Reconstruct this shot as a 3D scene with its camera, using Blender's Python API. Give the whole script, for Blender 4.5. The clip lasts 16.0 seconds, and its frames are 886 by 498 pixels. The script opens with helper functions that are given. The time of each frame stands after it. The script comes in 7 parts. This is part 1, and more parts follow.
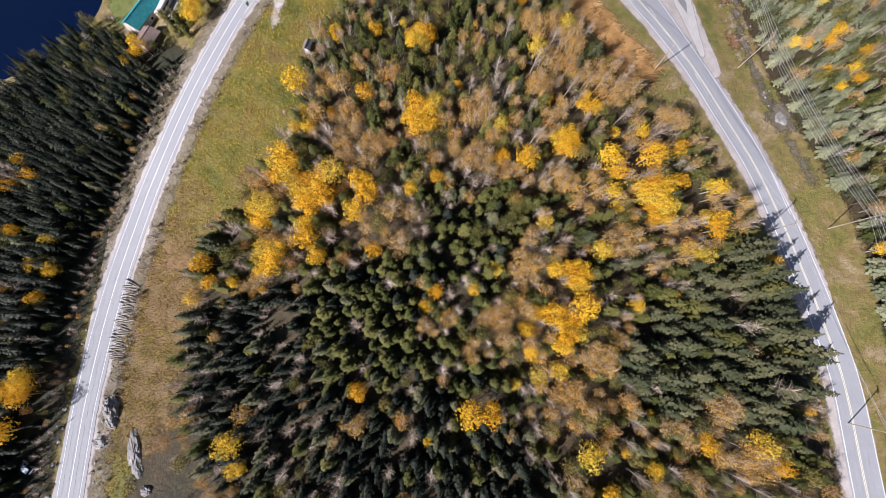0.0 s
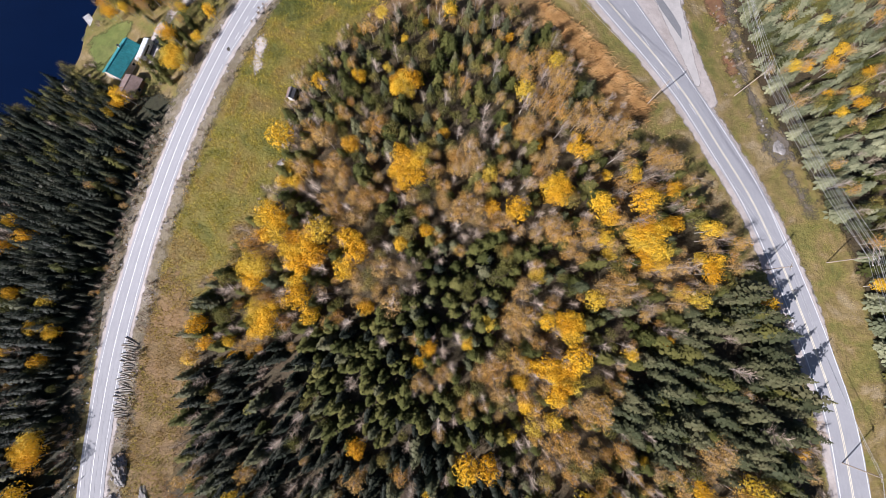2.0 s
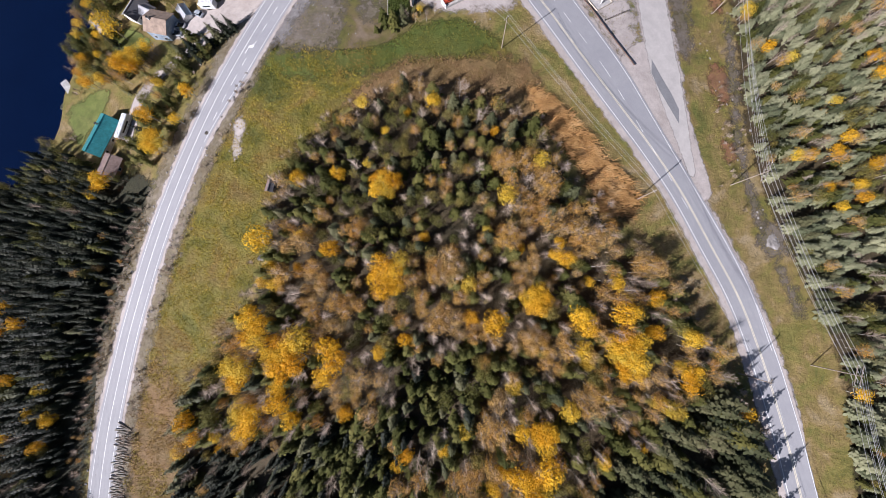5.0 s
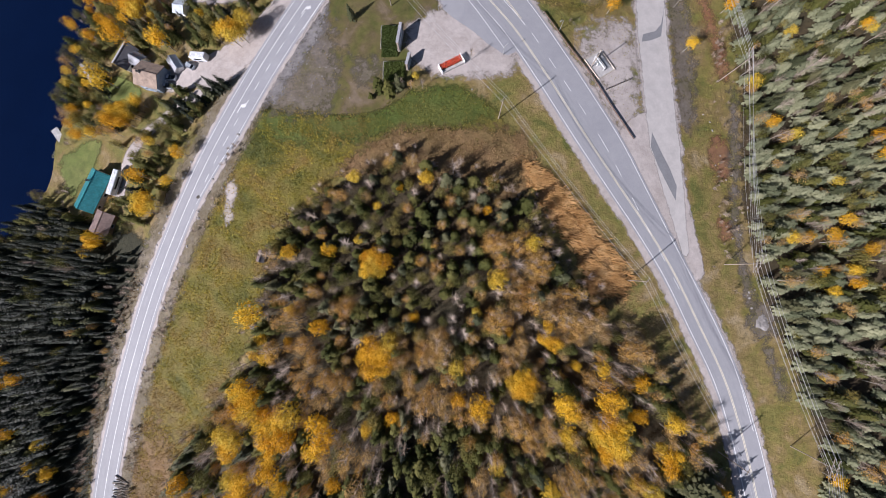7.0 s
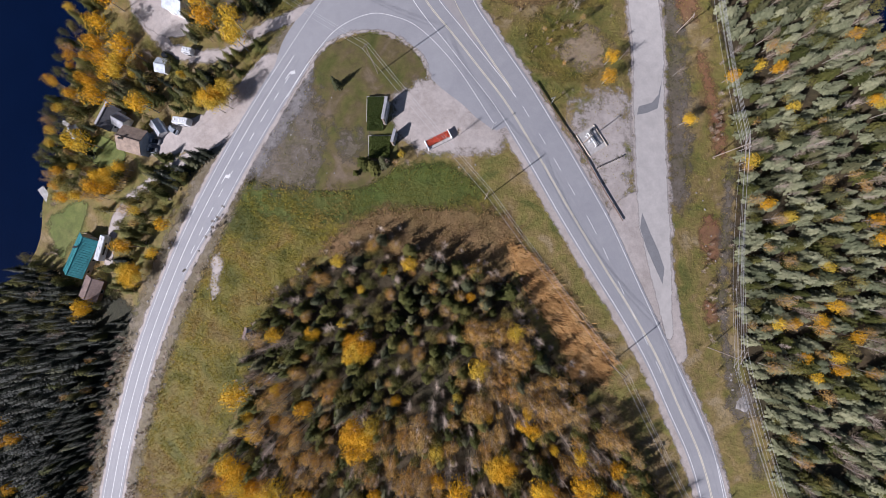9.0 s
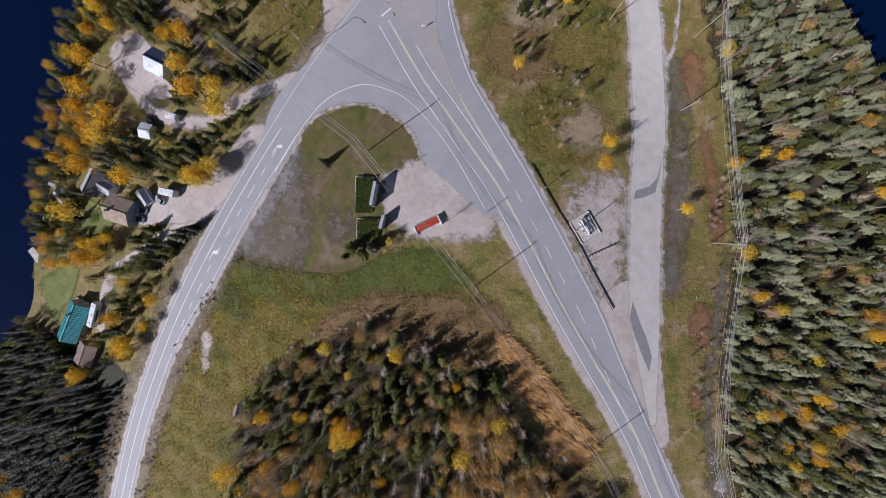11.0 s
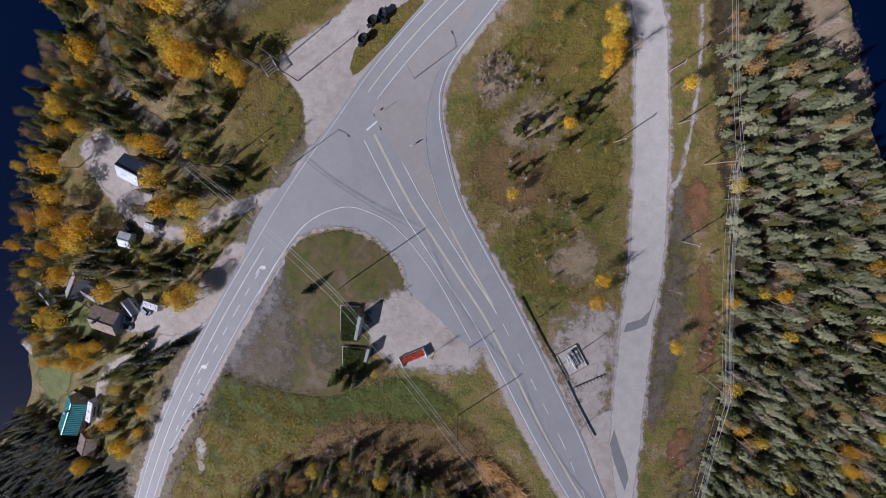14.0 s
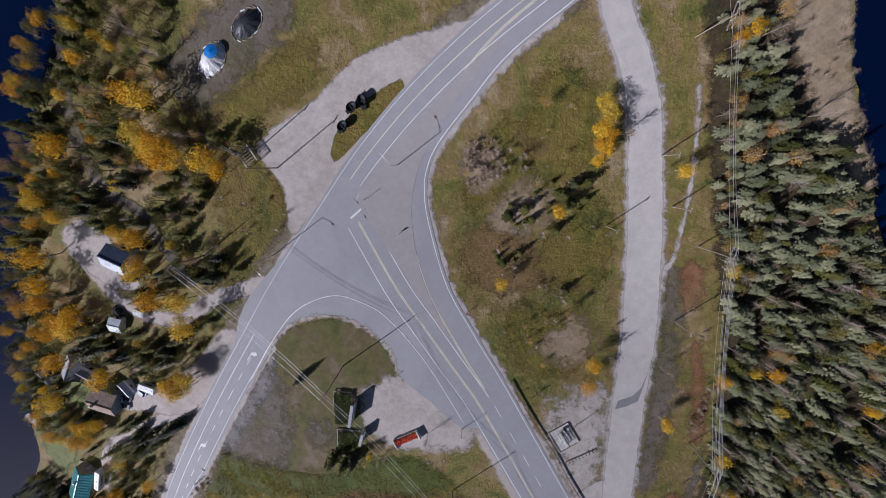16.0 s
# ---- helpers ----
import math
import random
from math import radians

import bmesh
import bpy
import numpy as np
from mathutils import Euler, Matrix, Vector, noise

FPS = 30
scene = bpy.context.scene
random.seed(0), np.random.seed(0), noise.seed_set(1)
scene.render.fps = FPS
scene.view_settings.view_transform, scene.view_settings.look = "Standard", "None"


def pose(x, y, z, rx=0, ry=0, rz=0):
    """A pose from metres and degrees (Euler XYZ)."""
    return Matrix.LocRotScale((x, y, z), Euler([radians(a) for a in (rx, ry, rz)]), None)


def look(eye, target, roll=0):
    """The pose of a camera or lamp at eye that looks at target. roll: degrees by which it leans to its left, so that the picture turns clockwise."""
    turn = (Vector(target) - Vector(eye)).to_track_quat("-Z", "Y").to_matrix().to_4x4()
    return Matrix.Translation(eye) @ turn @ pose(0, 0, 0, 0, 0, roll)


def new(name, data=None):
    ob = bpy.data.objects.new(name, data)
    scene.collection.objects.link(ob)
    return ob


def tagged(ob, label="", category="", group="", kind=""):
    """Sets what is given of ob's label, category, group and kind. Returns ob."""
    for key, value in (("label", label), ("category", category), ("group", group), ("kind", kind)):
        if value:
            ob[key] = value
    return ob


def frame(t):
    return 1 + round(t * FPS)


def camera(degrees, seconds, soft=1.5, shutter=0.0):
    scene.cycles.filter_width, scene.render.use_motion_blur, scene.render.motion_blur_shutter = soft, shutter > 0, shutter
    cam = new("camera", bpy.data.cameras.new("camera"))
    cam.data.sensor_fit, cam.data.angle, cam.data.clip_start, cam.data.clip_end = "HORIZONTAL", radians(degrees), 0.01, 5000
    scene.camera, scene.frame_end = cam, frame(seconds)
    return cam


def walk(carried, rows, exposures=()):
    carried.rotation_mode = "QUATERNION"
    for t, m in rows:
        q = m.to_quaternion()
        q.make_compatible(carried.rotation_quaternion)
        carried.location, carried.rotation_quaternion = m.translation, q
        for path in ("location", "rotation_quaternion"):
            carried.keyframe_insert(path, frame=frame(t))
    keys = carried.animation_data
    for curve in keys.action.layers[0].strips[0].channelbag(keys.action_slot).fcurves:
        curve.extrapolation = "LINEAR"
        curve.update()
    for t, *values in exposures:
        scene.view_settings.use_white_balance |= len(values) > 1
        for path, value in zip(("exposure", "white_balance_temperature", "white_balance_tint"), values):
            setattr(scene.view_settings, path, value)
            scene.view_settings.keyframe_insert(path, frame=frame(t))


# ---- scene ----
# ---------------- camera ----------------
cam = camera(105.14, 16.0, soft=0.7)
# seconds, x, y, z, tilt, lean, turn
ROWS = [
    (0.0, 0.12, -0.96, 100.66, 12.954, 0.413, -0.537),
    (0.5, 0.87, 2.99, 101.51, 12.695, 0.610, -0.743),
    (1.0, 1.85, 8.03, 102.44, 12.028, 1.049, -2.349),
    (1.5, 3.10, 13.37, 103.48, 11.337, 1.216, -2.325),
    (2.0, 4.39, 19.08, 104.55, 10.591, 1.391, -2.307),
    (2.5, 6.12, 25.11, 105.41, 9.875, 1.577, -2.259),
    (3.0, 7.96, 31.22, 106.29, 9.253, 1.760, -2.181),
    (3.5, 9.68, 37.81, 107.20, 8.565, 1.910, -2.094),
    (4.0, 11.43, 44.69, 108.02, 7.847, 2.083, -1.989),
    (6.5, 17.06, 80.82, 111.84, 4.490, 2.359, -0.290),
    (7.0, 18.15, 88.70, 112.37, 3.748, 2.396, 0.084),
    (7.5, 19.39, 97.09, 112.81, 2.772, 2.445, 0.321),
    (8.0, 20.88, 105.60, 113.11, 1.788, 2.545, 0.550),
    (8.5, 22.60, 113.64, 113.11, 1.130, 2.755, 0.815),
    (9.0, 24.14, 122.03, 113.14, 0.461, 2.919, 1.054),
    (11.5, 28.32, 166.56, 110.16, -4.118, 3.598, 2.568),
    (12.0, 28.83, 175.45, 109.01, -5.002, 3.790, 2.865),
    (12.5, 29.16, 185.11, 107.61, -6.302, 3.898, 3.028),
    (13.0, 29.38, 194.32, 106.14, -7.474, 3.934, 3.191),
    (13.5, 29.49, 203.63, 104.45, -8.709, 3.981, 3.356),
    (14.0, 29.74, 212.51, 102.44, -9.871, 4.063, 3.439),
    (14.5, 30.34, 220.97, 100.32, -10.962, 4.196, 3.486),
    (15.0, 30.98, 229.31, 98.08, -11.872, 4.415, 3.545),
    (15.5, 31.19, 237.51, 95.86, -12.867, 4.286, 2.921),
    (16.0, 31.70, 245.69, 93.64, -13.724, 4.049, 1.851),
]
walk(cam, [(t, pose(x, y, z, rx, ry, rz)) for t, x, y, z, rx, ry, rz in ROWS],
     exposures=[(0.0, 0.92, 5850, 18), (4.0, 0.85, 5850, 19), (9.0, 0.47, 5760, 20), (12.5, 0.14, 5700, 20), (16.0, -0.03, 5600, 20)])

# ---------------- world and sun ----------------
SHADOW = Vector((0.787, 0.617, 0.0))
ELEV = radians(33)
world = bpy.data.worlds.new("sky")
scene.world = world
world.use_nodes = True
wt = world.node_tree
sky = wt.nodes.new("ShaderNodeTexSky")
sky.sky_type, sky.sun_disc = "NISHITA", False
sky.sun_elevation, sky.sun_rotation = ELEV, math.atan2(-SHADOW.x, -SHADOW.y)
wt.links.new(sky.outputs[0], wt.nodes["Background"].inputs[0])
wt.nodes["Background"].inputs[1].default_value = 0.031
sun = new("sun", bpy.data.lights.new("sun", "SUN"))
sun.data.energy, sun.data.angle, sun.data.color = 5.0, radians(0.53), (1.0, 0.94, 0.86)
sun.matrix_world = look(Vector((0, 100, 0)) - SHADOW * 300 + Vector((0, 0, 300 * math.tan(ELEV))), (0, 100, 0))

# ---------------- materials ----------------
def ramp_of(nt, fac, colours, span=0.5):
    r = nt.nodes.new("ShaderNodeValToRGB")
    e = r.color_ramp.elements
    while len(e) < len(colours):
        e.new(0.5)
    for i, c in enumerate(colours):
        e[i].position = 0.5 + span * (i / max(1, len(colours) - 1) - 0.5)
        e[i].color = (*c, 1)
    nt.links.new(fac, r.inputs[0])
    return r.outputs[0]


def mix(nt, a, b, fac, mode="MIX"):
    m = nt.nodes.new("ShaderNodeMix")
    m.data_type, m.blend_type = "RGBA", mode
    for sock, v in ((m.inputs[0], fac), (m.inputs[6], a), (m.inputs[7], b)):
        if isinstance(v, (int, float)):
            sock.default_value = v
        elif isinstance(v, tuple):
            sock.default_value = (*v, 1)
        else:
            nt.links.new(v, sock)
    return m.outputs[2]


def noise_of(nt, co, scale, detail=4, rough=0.6, distortion=0.0):
    n = nt.nodes.new("ShaderNodeTexNoise")
    n.inputs["Scale"].default_value, n.inputs["Detail"].default_value = scale, detail
    n.inputs["Roughness"].default_value, n.inputs["Distortion"].default_value = rough, distortion
    nt.links.new(co, n.inputs["Vector"])
    return n.outputs[0]


def surface(name, fine, coarse, fine_scale=1.5, coarse_scale=0.08, share=0.5, rough=0.85, bump=0.3, bump_dist=0.1, metal=0.0, stretch=(1, 1, 1), spec=0.3, mottle=0.35):
    """A surface with two scales of colour variation and relief; scales in cycles a metre."""
    m = bpy.data.materials.new(name)
    m.use_nodes = True
    nt = m.node_tree
    p = nt.nodes["Principled BSDF"]
    co = nt.nodes.new("ShaderNodeNewGeometry").outputs["Position"]
    if stretch != (1, 1, 1):
        mp = nt.nodes.new("ShaderNodeMapping")
        mp.inputs["Scale"].default_value = stretch
        nt.links.new(co, mp.inputs[0])
        co = mp.outputs[0]
    f = noise_of(nt, co, fine_scale, 6, 0.7)
    col = ramp_of(nt, f, fine)
    if coarse:
        c = ramp_of(nt, noise_of(nt, co, coarse_scale, 5, 0.6, 0.6), coarse, 0.34)
        col = mix(nt, col, c, share)
    if mottle:
        v = ramp_of(nt, noise_of(nt, co, (fine_scale * coarse_scale) ** 0.5, 5, 0.65, 0.3), [(1 - mottle,) * 3, (1 + mottle * 0.6,) * 3])
        col = mix(nt, col, v, 1.0, "MULTIPLY")
    nt.links.new(col, p.inputs["Base Color"])
    p.inputs["Roughness"].default_value, p.inputs["Metallic"].default_value = rough, metal
    p.inputs["Specular IOR Level"].default_value = spec
    if bump:
        b = nt.nodes.new("ShaderNodeBump")
        b.inputs["Strength"].default_value, b.inputs["Distance"].default_value = bump, bump_dist
        nt.links.new(f, b.inputs["Height"])
        nt.links.new(b.outputs[0], p.inputs["Normal"])
    return m


def soft(m):
    """Lets a ground cover thin out unevenly at its rim, by the distance kept in its mesh."""
    nt = m.node_tree
    co = nt.nodes.new("ShaderNodeNewGeometry").outputs["Position"]
    n = noise_of(nt, co, 0.28, 8, 0.75)
    att = nt.nodes.new("ShaderNodeAttribute")
    att.attribute_name = "edge"
    k = nt.nodes.new("ShaderNodeMath")
    k.operation = "MULTIPLY_ADD"
    k.inputs[1].default_value, k.inputs[2].default_value = 6.0, -3.0
    nt.links.new(n, k.inputs[0])
    a = nt.nodes.new("ShaderNodeMath")
    nt.links.new(k.outputs[0], a.inputs[0])
    nt.links.new(att.outputs["Fac"], a.inputs[1])
    b = nt.nodes.new("ShaderNodeMath")
    b.operation, b.use_clamp = "MULTIPLY_ADD", True
    b.inputs[1].default_value, b.inputs[2].default_value = 0.8, 0.5
    nt.links.new(a.outputs[0], b.inputs[0])
    nt.links.new(b.outputs[0], nt.nodes["Principled BSDF"].inputs["Alpha"])
    return m


def leafy(name, colours, rough=0.7, translucent=0.25, vary=0.35, zones=None, zone_scale=0.06):
    """Foliage: the tint goes from tree to tree and a little from leaf to leaf."""
    m = bpy.data.materials.new(name)
    m.use_nodes = True
    nt = m.node_tree
    p = nt.nodes["Principled BSDF"]
    info = nt.nodes.new("ShaderNodeObjectInfo")
    geo = nt.nodes.new("ShaderNodeNewGeometry")
    att = nt.nodes.new("ShaderNodeAttribute")
    att.attribute_name = "tint"
    add = nt.nodes.new("ShaderNodeMath")
    nt.links.new(info.outputs["Random"], add.inputs[0])
    nt.links.new(att.outputs["Fac"], add.inputs[1])
    fr = nt.nodes.new("ShaderNodeMath")
    fr.operation = "FRACT"
    nt.links.new(add.outputs[0], fr.inputs[0])
    sc = nt.nodes.new("ShaderNodeMath")
    sc.operation = "MULTIPLY_ADD"
    sc.inputs[1].default_value, sc.inputs[2].default_value = vary, -vary / 2
    nt.links.new(geo.outputs["Random Per Island"], sc.inputs[0])
    ad2 = nt.nodes.new("ShaderNodeMath")
    nt.links.new(fr.outputs[0], ad2.inputs[0])
    nt.links.new(sc.outputs[0], ad2.inputs[1])
    sp = nt.nodes.new("ShaderNodeMath")
    sp.operation = "MULTIPLY_ADD"
    sp.inputs[1].default_value, sp.inputs[2].default_value = 0.5, 0.25
    nt.links.new(ad2.outputs[0], sp.inputs[0])
    col = ramp_of(nt, sp.outputs[0], colours)
    if zones:
        zn = ramp_of(nt, noise_of(nt, geo.outputs["Position"], zone_scale, 5, 0.65, 0.5), zones, 0.32)
        col = mix(nt, col, zn, 0.75)
    nt.links.new(col, p.inputs["Base Color"])
    p.inputs["Roughness"].default_value = rough
    p.inputs["Specular IOR Level"].default_value = 0.1
    if translucent:
        tr = nt.nodes.new("ShaderNodeBsdfTranslucent")
        nt.links.new(col, tr.inputs[0])
        mx = nt.nodes.new("ShaderNodeMixShader")
        mx.inputs[0].default_value = translucent
        nt.links.new(p.outputs[0], mx.inputs[1])
        nt.links.new(tr.outputs[0], mx.inputs[2])
        nt.links.new(mx.outputs[0], nt.nodes["Material Output"].inputs[0])
    return m


def water_material():
    m = bpy.data.materials.new("lake_water")
    m.use_nodes = True
    nt = m.node_tree
    p = nt.nodes["Principled BSDF"]
    co = nt.nodes.new("ShaderNodeNewGeometry").outputs["Position"]
    col = ramp_of(nt, noise_of(nt, co, 0.02, 3), [(0.0006, 0.0042, 0.021), (0.0011, 0.0064, 0.03)])
    nt.links.new(col, p.inputs["Base Color"])
    p.inputs["Roughness"].default_value = 0.04
    p.inputs["Specular IOR Level"].default_value = 0.15
    b = nt.nodes.new("ShaderNodeBump")
    b.inputs["Strength"].default_value, b.inputs["Distance"].default_value = 0.06, 0.1
    nt.links.new(noise_of(nt, co, 0.7, 5, 0.6), b.inputs["Height"])
    nt.links.new(b.outputs[0], p.inputs["Normal"])
    return m


M_GRASS = surface("rough_grass", [(0.07, 0.062, 0.02), (0.165, 0.138, 0.04), (0.28, 0.225, 0.085)], [(0.09, 0.115, 0.022), (0.2, 0.172, 0.046), (0.26, 0.18, 0.075), (0.39, 0.3, 0.19)], 0.9, 0.1, 0.65, bump=0.8, bump_dist=0.5)
M_MARSH = surface("marsh_grass", [(0.05, 0.05, 0.012), (0.115, 0.103, 0.021), (0.2, 0.165, 0.042)], [(0.058, 0.075, 0.013), (0.165, 0.14, 0.024), (0.215, 0.155, 0.038), (0.165, 0.1, 0.042)], 0.7, 0.07, 0.65, bump=1.0, bump_dist=0.6)
M_GREEN = surface("green_grass", [(0.04, 0.055, 0.012), (0.08, 0.105, 0.02), (0.14, 0.15, 0.035)], [(0.07, 0.1, 0.015), (0.14, 0.13, 0.03)], 0.8, 0.06, 0.45, bump=0.9, bump_dist=0.5)
M_SEDGE = surface("brown_sedge", [(0.1, 0.06, 0.025), (0.2, 0.13, 0.055), (0.28, 0.19, 0.09)], [(0.16, 0.12, 0.04), (0.24, 0.14, 0.07)], 1.2, 0.08, 0.5, bump=0.9, bump_dist=0.4)
M_REED = surface("orange_reeds", [(0.2, 0.11, 0.04), (0.4, 0.23, 0.09), (0.58, 0.38, 0.18)], [(0.24, 0.16, 0.06), (0.4, 0.23, 0.085), (0.5, 0.31, 0.13)], 0.6, 0.1, 0.4, bump=1.0, bump_dist=0.8, stretch=(1, 2.2, 1))
M_LAWN = surface("mown_lawn", [(0.07, 0.064, 0.022), (0.105, 0.095, 0.032), (0.145, 0.12, 0.048)], [(0.07, 0.085, 0.014), (0.115, 0.105, 0.03), (0.135, 0.1, 0.048), (0.21, 0.155, 0.12)], 1.6, 0.09, 0.7, bump=0.3, bump_dist=0.08)
M_BRIGHT = surface("watered_lawn", [(0.09, 0.115, 0.025), (0.13, 0.16, 0.035), (0.18, 0.19, 0.055)], [(0.09, 0.13, 0.025), (0.18, 0.17, 0.06)], 1.2, 0.08, 0.5, bump=0.3, bump_dist=0.08)
M_FLOOR = surface("forest_floor", [(0.025, 0.02, 0.012), (0.06, 0.045, 0.024), (0.12, 0.085, 0.045)], [(0.03, 0.032, 0.014), (0.09, 0.06, 0.03)], 0.9, 0.1, 0.5, bump=0.9, bump_dist=0.4)
M_ASPHALT = surface("worn_asphalt", [(0.28, 0.28, 0.297), (0.325, 0.325, 0.34), (0.37, 0.37, 0.382)], [(0.28, 0.28, 0.3), (0.36, 0.358, 0.368)], 3.0, 0.06, 0.5, rough=0.8, bump=0.12, bump_dist=0.02, mottle=0.07)
M_TRACKS = surface("tyre_worn_asphalt", [(0.3, 0.3, 0.315), (0.335, 0.335, 0.348)], None, 0.35, rough=0.75, bump=0.1, bump_dist=0.02, mottle=0.1)
M_OLDROAD = surface("old_bleached_asphalt", [(0.43, 0.405, 0.385), (0.5, 0.47, 0.445), (0.57, 0.535, 0.505)], [(0.43, 0.405, 0.385), (0.54, 0.51, 0.48)], 1.4, 0.09, 0.55, rough=0.88, bump=0.2, bump_dist=0.03, mottle=0.14)
M_PATCHED = surface("fresh_asphalt_patch", [(0.2, 0.2, 0.208), (0.25, 0.25, 0.258)], None, 2.0, rough=0.8, bump=0.1, bump_dist=0.02, mottle=0.1)
M_GRAVEL = surface("pale_gravel", [(0.33, 0.29, 0.265), (0.45, 0.4, 0.37), (0.56, 0.51, 0.48)], [(0.34, 0.295, 0.265), (0.51, 0.46, 0.435)], 2.2, 0.12, 0.5, rough=0.95, bump=0.5, bump_dist=0.06, mottle=0.2)
M_STONY = surface("stony_dirt", [(0.08, 0.07, 0.045), (0.135, 0.115, 0.085), (0.26, 0.23, 0.21)], [(0.1, 0.09, 0.035), (0.145, 0.12, 0.09), (0.19, 0.165, 0.15)], 1.3, 0.1, 0.55, rough=0.95, bump=0.7, bump_dist=0.15)
M_SCREE = surface("grey_scree", [(0.13, 0.12, 0.115), (0.22, 0.205, 0.2), (0.36, 0.34, 0.335)], [(0.14, 0.13, 0.12), (0.24, 0.225, 0.22)], 1.6, 0.14, 0.5, rough=0.95, bump=0.7, bump_dist=0.15)
M_REDDIRT = surface("rusty_scrub", [(0.13, 0.06, 0.03), (0.24, 0.11, 0.055), (0.26, 0.17, 0.09)], [(0.2, 0.09, 0.05), (0.22, 0.15, 0.08)], 1.2, 0.1, 0.5, bump=0.6, bump_dist=0.2)
M_WHITE = surface("white_road_paint", [(0.66, 0.66, 0.66), (0.8, 0.8, 0.79)], None, 2.5, rough=0.7, bump=0, mottle=0.15)
M_YELLOW = surface("yellow_road_paint", [(0.62, 0.57, 0.45), (0.7, 0.65, 0.53)], None, 2.5, rough=0.7, bump=0, mottle=0.15)
M_WATER = water_material()
M_BEDROCK = surface("lake_bed_mud", [(0.05, 0.045, 0.035), (0.09, 0.08, 0.06)], None, 0.5)
M_BRUSH = surface("dead_brush_ground", [(0.1, 0.08, 0.05), (0.2, 0.165, 0.12), (0.32, 0.28, 0.24)], [(0.13, 0.1, 0.05), (0.2, 0.17, 0.1), (0.3, 0.26, 0.22)], 1.1, 0.12, 0.5, rough=0.95, bump=0.9, bump_dist=0.4)
# near-black floor colour paints the shade beneath the lakeside spruce
M_SHADEFLOOR = surface("shaded_forest_floor", [(0.014, 0.016, 0.009), (0.03, 0.032, 0.016), (0.06, 0.055, 0.028)], [(0.018, 0.022, 0.01), (0.05, 0.042, 0.022)], 0.9, 0.1, 0.5, bump=0.9, bump_dist=0.4)
M_MUD = surface("dry_shore_mud", [(0.2, 0.145, 0.095), (0.32, 0.25, 0.17), (0.43, 0.35, 0.25)], [(0.24, 0.175, 0.1), (0.38, 0.3, 0.21)], 1.1, 0.09, 0.5, rough=0.95, bump=0.5, bump_dist=0.15)
for m in (M_SCREE, M_SHADEFLOOR, M_MUD, M_BRUSH, M_GRAVEL, M_STONY, M_MARSH, M_GREEN, M_SEDGE, M_REED, M_LAWN, M_BRIGHT, M_FLOOR, M_REDDIRT, M_OLDROAD):
    soft(m)
M_SPRUCE = leafy("spruce_needles", [(0.048, 0.055, 0.027), (0.08, 0.083, 0.04), (0.122, 0.115, 0.058)], 0.6, 0.08)
# spruce needles darkened, standing in for woods seen from their shaded side
M_SHADESPRUCE = leafy("shaded_spruce_needles", [(0.0095, 0.0135, 0.0085), (0.0165, 0.0215, 0.013), (0.031, 0.033, 0.019)], 0.6, 0.0)
# needles made paler to paint in the sunlit side of the eastern woods
M_SUNSPRUCE = leafy("sunlit_spruce_needles", [(0.135, 0.15, 0.085), (0.22, 0.23, 0.135), (0.33, 0.33, 0.2)], 0.7, 0.25)
M_PINE = leafy("pine_needles", [(0.045, 0.051, 0.014), (0.076, 0.08, 0.021), (0.122, 0.114, 0.033)], 0.8, 0.14)
M_GOLD = leafy("golden_leaves", [(0.6, 0.31, 0.014), (0.71, 0.41, 0.018), (0.75, 0.49, 0.03), (0.56, 0.43, 0.065)], 0.6, 0.32, 0.45)
M_TAN = leafy("tan_leaves", [(0.48, 0.25, 0.05), (0.56, 0.34, 0.09), (0.44, 0.3, 0.12), (0.54, 0.31, 0.05)], 0.7, 0.3)
M_OLIVE = leafy("olive_leaves", [(0.085, 0.088, 0.026), (0.145, 0.135, 0.034), (0.25, 0.2, 0.055)], 0.7, 0.25)
M_TWIG = leafy("bare_twigs", [(0.22, 0.17, 0.125), (0.32, 0.25, 0.19), (0.42, 0.345, 0.28)], 0.8, 0.0)
M_BARK = surface("bark", [(0.1, 0.075, 0.05), (0.2, 0.16, 0.12)], None, 3.0, rough=0.9, bump=0.5, bump_dist=0.05)
M_PALEBARK = surface("pale_aspen_bark", [(0.26, 0.24, 0.2), (0.42, 0.39, 0.34)], None, 2.0, rough=0.8, bump=0.2, bump_dist=0.02)

# ---------------- ground domed to fit the view -------
LAKE = -11.0  # the level of both lakes


def height(x, y):
    """The ground between two lakes, domed to fit the camera's view, level again along the shores."""
    v = y - 103.2
    z = 3.58 - 0.00047 * x + 0.00446 * v - 0.000914 * x * x - 0.0000037 * x * v - 0.000751 * v * v
    return -10.32 + 2.15 * np.logaddexp(0.0, (z + 10.32) / 2.15)


def stand(x, y, z=0.0, turn=0.0):
    """Upright on the ground at x, y."""
    return pose(x, y, float(height(x, y)) + z, 0, 0, turn)


def lie(x, y, turn=0.0, z=0.0):
    """On the ground at x, y, leaning with its slope, as vehicles and loose things do; trees too, to fit the camera's
    view.
    """
    gx, gy = float(height(x + 1, y) - height(x - 1, y)) / 2, float(height(x, y + 1) - height(x, y - 1)) / 2
    up = Vector((-gx, -gy, 1)).normalized()
    lean = Vector((0, 0, 1)).rotation_difference(up).to_matrix().to_4x4()
    return Matrix.Translation((x, y, float(height(x, y)) + z)) @ lean @ pose(0, 0, 0, 0, 0, turn)


# ---------------- helpers for shapes ----------------
rnd = random.Random(7)


